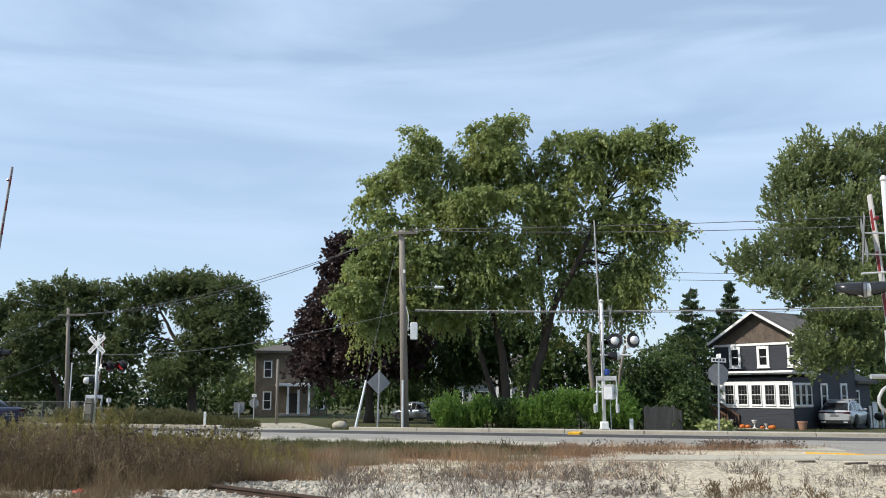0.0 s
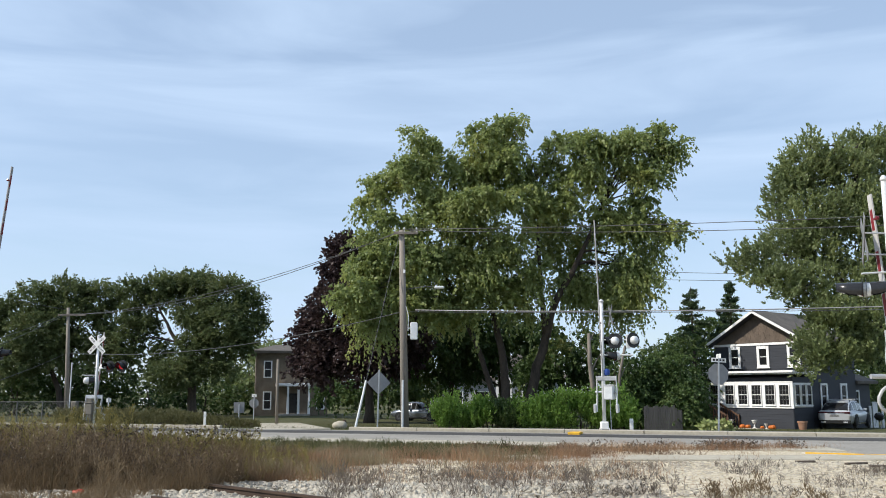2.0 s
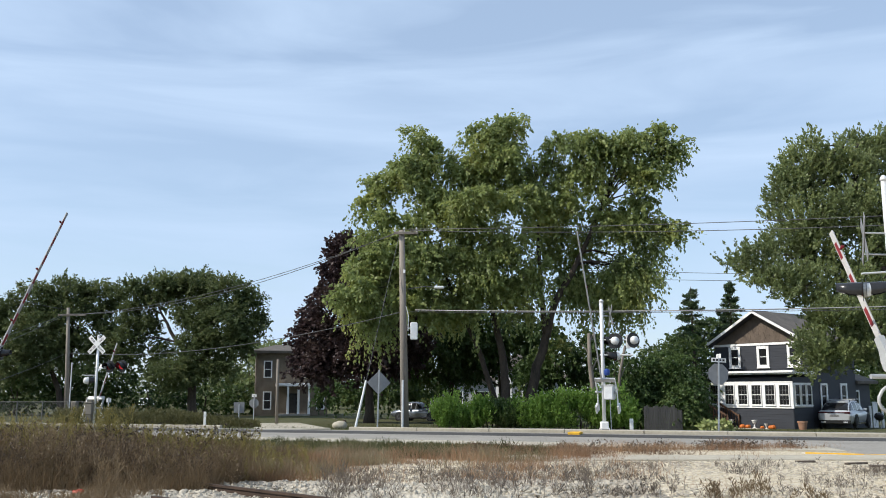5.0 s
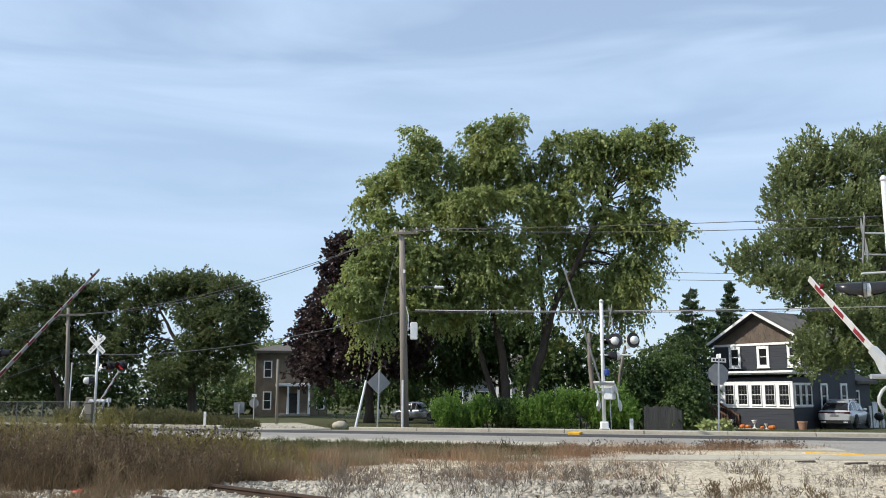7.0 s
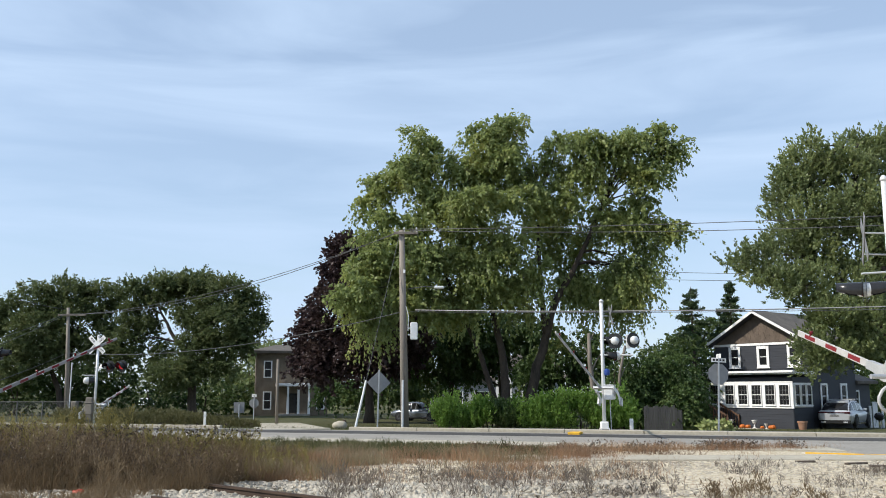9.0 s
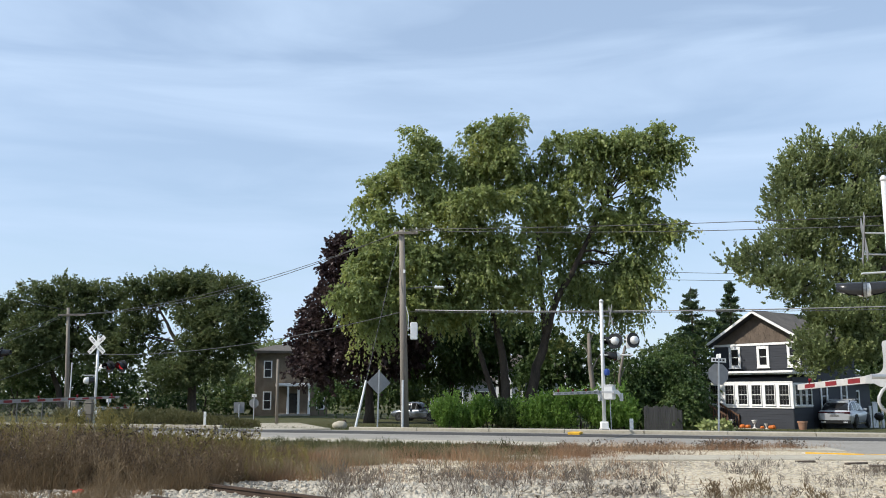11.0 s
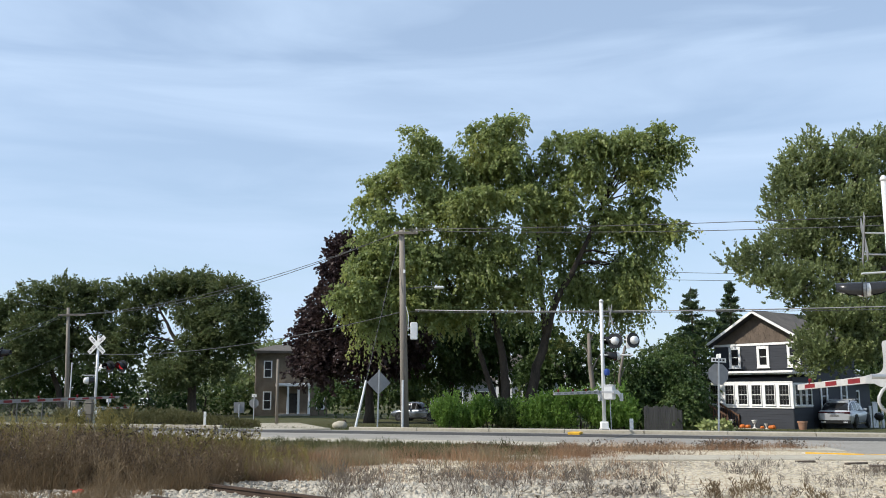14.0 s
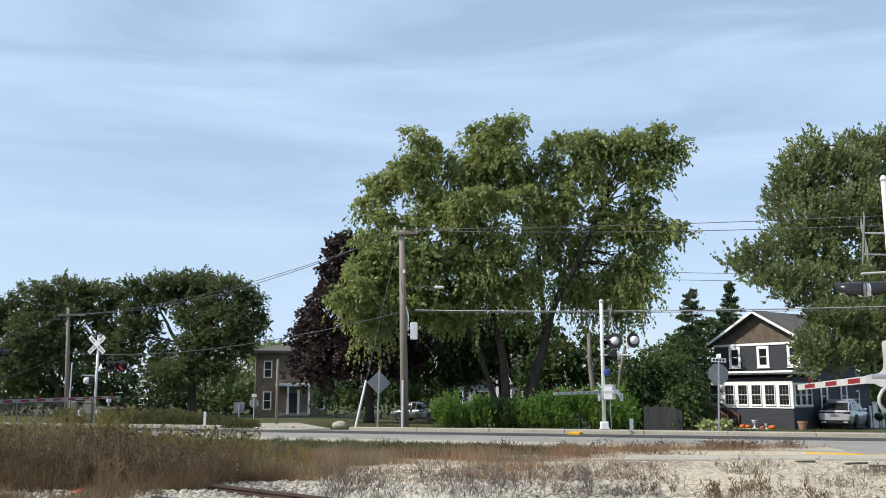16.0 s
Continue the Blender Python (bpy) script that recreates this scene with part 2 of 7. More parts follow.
def tube(bm, pts, radii, seg=8, cap=True, mat=0):
    """A tapering round tube along points."""
    pts = [Vector(p) for p in pts]
    if not isinstance(radii, (list, tuple)):
        radii = [radii] * len(pts)
    rings = []
    side = None
    for i, p in enumerate(pts):
        d = (pts[min(i + 1, len(pts) - 1)] - pts[max(i - 1, 0)]).normalized()
        if side is None:
            side = d.orthogonal().normalized()
        side = (side - d * side.dot(d)).normalized()
        up = d.cross(side)
        rings.append([bm.verts.new(p + (side * math.cos(2 * math.pi * k / seg) + up * math.sin(2 * math.pi * k / seg)) * radii[i]) for k in range(seg)])
    for a, b in zip(rings, rings[1:]):
        for k in range(seg):
            f = bm.faces.new((a[k], a[(k + 1) % seg], b[(k + 1) % seg], b[k]))
            f.material_index = mat
    if cap:
        bm.faces.new(rings[0][::-1]).material_index = mat
        bm.faces.new(rings[-1]).material_index = mat
    return bm


def lathe(bm, profile, seg=20, m=None, mat=0):
    """Turn (radius, height) pairs about z."""
    rings = [[bm.verts.new((r * math.cos(2 * math.pi * k / seg), r * math.sin(2 * math.pi * k / seg), z)) for k in range(seg)] for r, z in profile]
    for a, b in zip(rings, rings[1:]):
        for k in range(seg):
            bm.faces.new((a[k], a[(k + 1) % seg], b[(k + 1) % seg], b[k])).material_index = mat
    bm.faces.new(rings[0][::-1]).material_index = mat
    bm.faces.new(rings[-1]).material_index = mat
    if m is not None:
        bmesh.ops.transform(bm, matrix=m, verts=[v for r in rings for v in r])
    return bm


def prism(bm, outline, depth, m=None, mat=0):
    """An outline in (x, z), drawn out along y from 0 to depth."""
    a = [bm.verts.new((x, 0, z)) for x, z in outline]
    b = [bm.verts.new((x, depth, z)) for x, z in outline]
    n = len(a)
    bm.faces.new(a).material_index = mat
    bm.faces.new(b[::-1]).material_index = mat
    for i in range(n):
        bm.faces.new((a[i], b[i], b[(i + 1) % n], a[(i + 1) % n])).material_index = mat
    if m is not None:
        bmesh.ops.transform(bm, matrix=m, verts=a + b)
    return bm


def quads_mesh(name, verts, mat, per=4, idx=None):
    """A mesh of loose faces of `per` corners each, from an array of corners."""
    idx = np.arange(len(verts)) if idx is None else idx
    n = len(idx) // per
    me = bpy.data.meshes.new(name)
    me.vertices.add(len(verts))
    me.vertices.foreach_set("co", np.ascontiguousarray(verts, dtype=np.float32).ravel())
    me.loops.add(n * per)
    me.loops.foreach_set("vertex_index", np.asarray(idx, dtype=np.int32))
    me.polygons.add(n)
    me.polygons.foreach_set("loop_start", np.arange(0, n * per, per, dtype=np.int32))
    me.polygons.foreach_set("loop_total", np.full(n, per, dtype=np.int32))
    me.update(calc_edges=True)
    me.materials.append(mat)
    return me


def unit(a):
    return a / np.maximum(np.linalg.norm(a, axis=1, keepdims=True), 1e-6)


def leaves(name, clumps, n, size, mat, parent, seed, droop=0.4, label=""):
    """n folded-kite leaves spread through clumps, tips hanging by droop."""
    rng = np.random.default_rng(seed)
    w = (clumps[:, 3] * clumps[:, 4] * clumps[:, 5]) ** (2 / 3)
    i = rng.choice(len(clumps), n, p=w / w.sum())
    d = unit(rng.normal(size=(n, 3)))
    r = np.minimum(rng.gamma(4.2, 0.17, (n, 1)), rng.uniform(0.85, 1.15, (n, 1)))
    p = clumps[i, :3] + d * r * clumps[i, 3:6]
    tip = unit(d * 0.6 + rng.normal(size=(n, 3)) * 0.6 + np.array([0, 0, -droop]))
    side = unit(np.cross(tip, unit(rng.normal(size=(n, 3)) + np.array([0, 0, 0.9]))))
    s = size * rng.uniform(0.6, 1.5, (n, 1))
    v = np.stack([p, p + tip * s * 0.45 + side * s * 0.32, p + tip * s, p + tip * s * 0.45 - side * s * 0.32], axis=1).reshape(-1, 3)
    return part(name, quads_mesh(name, v, mat), None, parent, label)


def blades(name, p, h, width, lean, mat, seed, parent=None, label=""):
    """Thin bent blades or stalks rooted at points p, of heights h."""
    rng = np.random.default_rng(seed)
    n = len(p)
    a = rng.uniform(0, 2 * math.pi, n)
    side = np.stack([np.cos(a), np.sin(a), np.zeros(n)], 1) * (np.asarray(width) * rng.uniform(0.6, 1.4, n))[:, None]
    off = np.stack([rng.normal(0, lean, n), rng.normal(0, lean, n), np.ones(n)], 1)
    mid = p + off * np.asarray(h)[:, None] * 0.55
    off2 = off + np.stack([rng.normal(0, lean, n), rng.normal(0, lean, n), np.zeros(n)], 1)
    top = p + off2 * np.asarray(h)[:, None]
    v = np.stack([p - side, p + side, mid + side * 0.8, mid - side * 0.8, top + side * 0.25, top - side * 0.25], axis=1).reshape(-1, 3)
    idx = (np.arange(n)[:, None] * 6 + np.array([0, 1, 2, 3, 3, 2, 4, 5])[None]).ravel()
    return part(name, quads_mesh(name, v, mat, 4, idx), None, parent, label)


def ground_z(x, y):
    d = y + 0.31 * x - 36.9
    return 0.0 if d < 1 else -0.9 * (1 - math.exp(-(d - 1) * 0.045))


def ground_zs(x, y):
    d = np.maximum(y + 0.31 * x - 37.9, 0)
    return -0.9 * (1 - np.exp(-d * 0.045))


# ---- ground, road, kerbs ----
def ground_material():
    m = bpy.data.materials.new("mixed_ground")
    m.use_nodes = True
    n, l = m.node_tree.nodes, m.node_tree.links
    b = n["Principled BSDF"]
    geo = n.new("ShaderNodeNewGeometry")
    sep = n.new("ShaderNodeSeparateXYZ")
    l.new(geo.outputs["Position"], sep.inputs[0])

    def tex(scale, detail=5, rough=0.6):
        t = n.new("ShaderNodeTexNoise")
        t.inputs["Scale"].default_value, t.inputs["Detail"].default_value, t.inputs["Roughness"].default_value = scale, detail, rough
        l.new(geo.outputs["Position"], t.inputs["Vector"])
        return t.outputs["Fac"]

    def calc(op, a, b_=0.0, c_=0.0):
        k = n.new("ShaderNodeMath")
        k.operation = op
        for i, v in enumerate((a, b_, c_)):
            if isinstance(v, (int, float)):
                k.inputs[i].default_value = v
            else:
                l.new(v, k.inputs[i])
        return k.outputs[0]

    def ramp(fac, *stops):
        r = n.new("ShaderNodeValToRGB")
        e = r.color_ramp.elements
        while len(e) < len(stops):
            e.new(0.5)
        for i, (p, c) in enumerate(stops):
            e[i].position, e[i].color = p, (*c, 1)
        l.new(fac, r.inputs["Fac"])
        return r.outputs["Color"]

    def mix(fac, a, b_):
        k = n.new("ShaderNodeMixRGB")
        l.new(fac, k.inputs[0])
        l.new(a, k.inputs[1])
        l.new(b_, k.inputs[2])
        return k.outputs[0]

    def smooth(v, lo, hi):
        k = n.new("ShaderNodeMapRange")
        k.interpolation_type = "SMOOTHSTEP"
        l.new(v, k.inputs["Value"])
        k.inputs["From Min"].default_value, k.inputs["From Max"].default_value = lo, hi
        return k.outputs["Result"]

    x, y = sep.outputs["X"], sep.outputs["Y"]
    wob, mid, fine, tiny = tex(0.45), tex(1.7), tex(9.0), tex(38.0, 3)
    # crushed limestone, with dust and darker grit
    stones = n.new("ShaderNodeTexVoronoi")
    stones.inputs["Scale"].default_value = 17.0
    l.new(geo.outputs["Position"], stones.inputs["Vector"])
    cell = n.new("ShaderNodeSeparateColor")
    l.new(stones.outputs["Color"], cell.inputs[0])
    grit = calc("MULTIPLY_ADD", cell.outputs[0], 0.5, calc("MULTIPLY_ADD", fine, 0.3, calc("MULTIPLY", mid, 0.3)))
    gravel = ramp(grit, (0.18, (0.21, 0.165, 0.11)), (0.42, (0.44, 0.375, 0.27)), (0.62, (0.54, 0.47, 0.35)), (0.85, (0.68, 0.61, 0.48)))
    dry = ramp(calc("MULTIPLY_ADD", fine, 0.6, calc("MULTIPLY", mid, 0.4)), (0.3, (0.1, 0.065, 0.038)), (0.5, (0.2, 0.13, 0.075)), (0.7, (0.31, 0.235, 0.15)))
    lawn = ramp(calc("MULTIPLY_ADD", fine, 0.5, calc("MULTIPLY", mid, 0.5)), (0.3, (0.035, 0.042, 0.016)), (0.5, (0.065, 0.068, 0.027)), (0.7, (0.13, 0.11, 0.055)))
    # zones: lawn far off, grass strip by the road, dry growth, gravel
    wobble = calc("MULTIPLY_ADD", wob, 5.0, calc("MULTIPLY_ADD", mid, 1.6, -3.3))
    bank = calc("SUBTRACT", calc("MULTIPLY_ADD", y, 0.28, calc("MULTIPLY", wobble, 0.45)), calc("ADD", x, 7.3))
    strip = smooth(calc("MULTIPLY_ADD", wobble, 0.4, y), 21.4, 22.8)
    gravel_far = calc("MULTIPLY", calc("MAXIMUM", smooth(bank, -0.7, 0.8), strip), smooth(calc("MULTIPLY_ADD", wobble, 0.3, y), 15.0, 16.4))
    right = smooth(calc("ADD", x, calc("MULTIPLY", wobble, 0.6)), 2.5, 4.5)
    to_right_gravel = calc("MULTIPLY", right, smooth(calc("MULTIPLY_ADD", y, -1.0, 31.0), 0.0, 1.0))
    dry_mask = calc("MULTIPLY", gravel_far, calc("SUBTRACT", 1.0, to_right_gravel))
    specks = smooth(calc("MULTIPLY_ADD", mid, 0.6, calc("MULTIPLY", fine, 0.4)), 0.55, 0.66)
    base = mix(calc("MULTIPLY", specks, 0.55), gravel, dry)
    near = mix(dry_mask, base, dry)
    green = calc("MULTIPLY", smooth(calc("MULTIPLY_ADD", x, 0.25, calc("MULTIPLY_ADD", wobble, 0.5, y)), 22.6, 24.6), calc("SUBTRACT", 1.0, right))
    near = mix(green, near, lawn)
    far = smooth(calc("MULTIPLY_ADD", x, 0.31, y), 37.2, 37.5)
    l.new(mix(far, near, lawn), b.inputs["Base Color"])
    b.inputs["Roughness"].default_value = 0.95
    b.inputs["Specular IOR Level"].default_value = 0.2
    bp = n.new("ShaderNodeBump")
    bp.inputs["Strength"].default_value, bp.inputs["Distance"].default_value = 0.55, 0.05
    l.new(calc("MULTIPLY_ADD", stones.outputs["Distance"], -0.6, calc("ADD", fine, tiny)), bp.inputs["Height"])
    l.new(bp.outputs["Normal"], b.inputs["Normal"])
    return m


def build_ground():
    xs = sorted(set([-1500, -700, -350, -200, -120] + list(range(-80, 81, 2)) + [120, 200, 350, 700, 1500]))
    ys = sorted(set([-300, -100, -40, -15] + list(range(-4, 110, 1)) + [130, 170, 240, 400, 800, 1600]))
    bm = B()
    rng = np.random.default_rng(4)
    rows = []
    for y in ys:
        row = []
        for x in xs:
            z = ground_z(x, y)
            d = y + 0.31 * x
            if 5 < y < 27.5 and d < 27.5 and abs(x) < 30:
                z += 0.05 * noise.noise(Vector((x * 0.4, y * 0.5, 0.3)))
            row.append(bm.verts.new((x, y, z - (0.03 if 27.5 < d < 37.6 else 0))))
        rows.append(row)
    for a, b in zip(rows, rows[1:]):
        for i in range(len(xs) - 1):
            bm.faces.new((a[i], a[i + 1], b[i + 1], b[i]))
    g = part("ground", bm, ground_material(), smooth=True)
    tagged(g, "pale limestone gravel, dry grass and lawn", "ground", kind="structure")


build_ground()

ROAD_ANGLE = math.degrees(math.atan(-0.31))
ROAD = pose(0, 36.9, 0, 0, 0, ROAD_ANGLE)     # x along the far kerb, y across it


def road_strip(name, y0, y1, z0, z1, mat, label, category, x0=-160, x1=160, step=4.0, bevel=0.0):
    bm = B()
    box(bm, x0, y0, z0, x1, y1, z1, bevel)
    ob = part(name, bm, mat)
    ob.matrix_world = ROAD
    return tagged(ob, label, category, kind="structure")


road_strip("road", -6.3, -0.05, -0.2, 0.012, M_CONC2, "worn pale grey road surface", "road")
road_strip("asphalt_lane", -2.7, -0.6, -0.2, 0.017, M_ASPH, "dark asphalt strip along the kerb side", "road")
road_strip("road_gutter", -0.62, -0.05, -0.2, 0.022, M_CONC2, "grey concrete gutter along the kerb", "gutter")
road_strip("road_shoulder", -8.2, -6.3, -0.2, 0.018, M_CONC, "pale worn concrete road shoulder", "shoulder")

# far kerb in cast lengths
kerb = tagged(thing("kerb", ROAD, "pale concrete kerb along the far road edge", "kerb"), kind="structure")
_k = B()
box(_k, -1.49, 0.0, -0.2, 1.49, 0.2, 0.15, 0.02)
_kerb_mesh = to_mesh("kerb_stone", _k, M_CONC)
for i in range(-18, 18):
    if -3 <= i <= -2:
        continue
    k = part("kerb_stone", _kerb_mesh, None, kerb)
    k.location = (i * 3.0 + 0.4, 0, 0)
road_strip("pavement", 0.2, 1.35, -0.3, 0.125, M_CONC2, "narrow concrete pavement behind the kerb", "pavement", 1.0, 60)

# drive that runs back from the road
bm = B()
box(bm, -1.6, -0.1, -0.3, 1.6, 30, 0.02)
drive = part("side_drive", bm, M_CONC)
drive.matrix_world = pose(*(-6.436, 39.5, 0.0), 0, 0, 12) @ pose(0, 0, 0, -1.35, 0, 0)
tagged(drive, "pale concrete drive across the lawn", "drive", kind="structure")

# foot path on the near side, and the painted line on the side road
bm = B()
box(bm, 1.2, 21.6, -0.2, 11.5, 23.2, 0.03)
tagged(part("footpath", bm, M_CONC), "pale tan concrete footpath through gravel", "footpath", kind="structure")
bm = B()
_out = [(10.4, 21.2), (40, 12), (40, 25.5), (16.5, 29.0), (11.3, 29.5), (10.9, 25)]
_top = [bm.verts.new((x, y, 0.022)) for x, y in _out]
_low = [bm.verts.new((x, y, -0.2)) for x, y in _out]
bm.faces.new(_top)
for k in range(len(_out)):
    bm.faces.new((_top[k], _low[k], _low[(k + 1) % len(_out)], _top[(k + 1) % len(_out)]))
side_road = part("side_road", bm, M_CONC2)
tagged(side_road, "grey worn side road joining the crossing", "road", kind="structure")
bm = B()
box(bm, 0, -0.04, -0.01, 2.4, 0.06, 0.028)
yline = part("road_marking", bm, M_YELLOW)
yline.matrix_world = pose(*(9.481, 24.2, 0.051)[:2], 0.0, 0, 0, -28)
tagged(yline, "faded yellow painted line on the road", "road marking", kind="structure")


# ---- trees ----
def sprays(lobes, n, length, per, size, rng, out=0.7, rise=0.3, sag=0.4, spread=0.12, gap=-1.2, hang=0.4, wild=0.45, core=0.3, grain=1.15):
    """Leafy twigs growing out of the lobes of a crown: the leaves' corners, and each twig's start, middle and end."""
    lb = np.array(lobes)
    w = (lb[:, 3] * lb[:, 4] * lb[:, 5]) ** (2 / 3)
    i = rng.choice(len(lb), n * 2, p=w / w.sum())
    d = unit(rng.normal(size=(n * 2, 3)))
    p0 = lb[i, :3] + d * lb[i, 3:6] * (core + (1 - core) * rng.uniform(0, 1, (n * 2, 1)) ** 0.6)
    q = p0 * grain
    holes = np.sin(q[:, 0] + 1.7 * np.sin(q[:, 2] * 0.9)) + np.sin(q[:, 2] * 1.3 + 1.9 * np.sin(q[:, 0] * 0.7)) + rng.normal(0, 0.35, n * 2)
    k = np.nonzero(holes > gap)[0][:n]
    p0, d, n = p0[k], d[k], len(k)
    v = unit(d * out + rng.normal(size=(n, 3)) * wild + np.array([0, 0, rise]))
    L = length * rng.uniform(0.5, 1.45, (n, 1))
    down = np.array([0, 0, -1.0])
    s = rng.uniform(0, 1, (n, per, 1)) ** 0.75
    Lb = L[:, None, :]
    p = p0[:, None] + v[:, None] * Lb * s + down * sag * Lb * s * s + rng.normal(size=(n, per, 3)) * spread * Lb * (1.15 - s)
    tang = unit((v[:, None] + down * 2 * sag * s).reshape(-1, 3))
    p = p.reshape(-1, 3)
    m = len(p)
    tip = unit(tang * 0.8 + rng.normal(size=(m, 3)) * 0.55 + down * hang)
    side = unit(np.cross(tip, unit(rng.normal(size=(m, 3)) + np.array([0, 0, 0.9]))))
    z = size * rng.uniform(0.6, 1.45, (m, 1))
    corners = np.stack([p, p + tip * z * 0.45 + side * z * 0.34, p + tip * z, p + tip * z * 0.45 - side * z * 0.34], axis=1).reshape(-1, 3)
    return corners, np.stack([p0, p0 + v * L * 0.5 + down * sag * L * 0.25, p0 + v * L * 0.9 + down * sag * L * 0.81], 1)


def tufts(lobes, per, r, rng):
    """Small clusters over the upper shells of the lobes, with hollows between them."""
    out = []
    for x, y, z, rx, ry, rz in lobes:
        k = max(3, int(per * (rx * ry * rz) ** (2 / 3)))
        d = unit(rng.normal(size=(k, 3)) + np.array([0, -0.25, 0.2]))
        c = np.array([x, y, z]) + d * np.array([rx, ry, rz]) * rng.uniform(0.35, 1.0, (k, 1)) ** 0.5
        q = r * rng.uniform(0.55, 1.4, (k, 1))
        out.append(np.hstack([c, q, q, q * 0.6]))
    return np.vstack(out)


def twig_mesh(name, t, r, mat):
    """Three-sided tapering twigs along rows of three points."""
    n = len(t)
    a = np.arange(3) * 2 * math.pi / 3
    ring = np.stack([np.cos(a), np.sin(a), 0 * a], 1)
    v = (t[:, :, None, :] + ring[None, None] * (np.array([1.0, 0.6, 0.25]) * r)[None, :, None, None]).reshape(-1, 3)
    quad = np.array([(j * 3 + k, j * 3 + (k + 1) % 3, j * 3 + 3 + (k + 1) % 3, j * 3 + 3 + k) for j in range(2) for k in range(3)]).ravel()
    return quads_mesh(name, v, mat, 4, (np.arange(n)[:, None] * 9 + quad[None]).ravel())


def trunk_line(path, r0, rng):
    """Finer points and radii along a trunk's path."""
    pts = [Vector(q) for q in path]
    fine = []
    for a, b in zip(pts, pts[1:]):
        fine += [a.lerp(b, f) for f in (0.0, 0.33, 0.66)]
    fine.append(pts[-1])
    rad = [r0 * (1.0 - 0.72 * i / (len(fine) - 1)) * (1.35 if i == 0 else 1.0) for i in range(len(fine))]
    return [q + Vector((rng.uniform(-0.05, 0.05), rng.uniform(-0.05, 0.05), 0)) for q in fine], rad


def limb(bm, s, rr, lobe, rng):
    """A bowed limb from s on to a lobe, with four forks."""
    x, y, z, rx, ry, rz = lobe
    end = Vector((x, y, z + rz * 0.4))
    span = (end - s).length
    mid = s.lerp(end, 0.5) + Vector((rng.uniform(-0.08, 0.08) * span, rng.uniform(-0.4, 0.4), 0.1 * span))
    r1 = min(rr * 0.6, 0.03 + 0.022 * span)
    tube(bm, [s, s.lerp(mid, 0.5) + Vector((0, 0, 0.04 * span)), mid, end], [r1, r1 * 0.75, r1 * 0.55, r1 * 0.15], 6)
    for _ in range(4):
        e = Vector((x + rng.uniform(-rx, rx), y + rng.uniform(-ry, ry), z + rng.uniform(-0.6, 1) * rz))
        g = s.lerp(mid, rng.uniform(0.5, 1.0)) if rng.random() < 0.4 else mid.lerp(end, rng.uniform(0, 0.7))
        tube(bm, [g, g.lerp(e, 0.5) + Vector((0, 0, 0.08 * (e - g).length)), e], [r1 * 0.38, r1 * 0.24, r1 * 0.06], 4)


def limb_tree(paths, lobes, r0, seed, bark, parent):
    """Each trunk a part of its own, with the limbs of the lobes that lie nearest to it."""
    rng = random.Random(seed)
    lines = [trunk_line(path, r0 * k, rng) for path, k in paths]
    meshes = [tube(B(), pts, rad, 9) for pts, rad in lines]
    starts = [(q, rr, k) for k, (pts, rad) in enumerate(lines) for i, (q, rr) in enumerate(zip(pts, rad)) if i > len(pts) * 0.45]
    for lobe in lobes:
        end = Vector(lobe[:3])
        s, rr, k = min(starts, key=lambda c: (c[0] - end).length + (3.0 if c[0].z > end.z + 1 else 0))
        limb(meshes[k], s, rr, lobe, rng)
    for bm in meshes:
        part("trunk", bm, bark, parent, smooth=True)


def leafy_tree(name, base, lobes, label, leaf, paths, r0, seed, sets, bark=M_BARK, twigs=5, twig_r=0.012, category="tree"):
    """sets: (lobes, number of sprays, settings of sprays) for each kind of spray of the crown."""
    t = thing(name, base, label, category)
    b = np.array(base)
    rng = np.random.default_rng(seed)
    limb_tree([([Vector(q) - Vector(base) for q in path], k) for path, k in paths], [(x - b[0], y - b[1], z - b[2], rx, ry, rz) for x, y, z, rx, ry, rz in lobes], r0, seed, bark, t)
    corners, lines = [], []
    for lob, n, settings in sets:
        settings = dict(settings)
        per, r = settings.pop("tuft", (0, 0))
        c, l = sprays(tufts(lob, per, r, rng) if per else lob, n, rng=rng, **settings)
        corners.append(c - b)
        lines.append((l - b)[::twigs])
    tagged(part("twigs", twig_mesh("twigs", np.vstack(lines), twig_r, bark), None, t), kind="stuff")
    part("crown", quads_mesh("crown", np.vstack(corners), leaf), None, t)
    return t


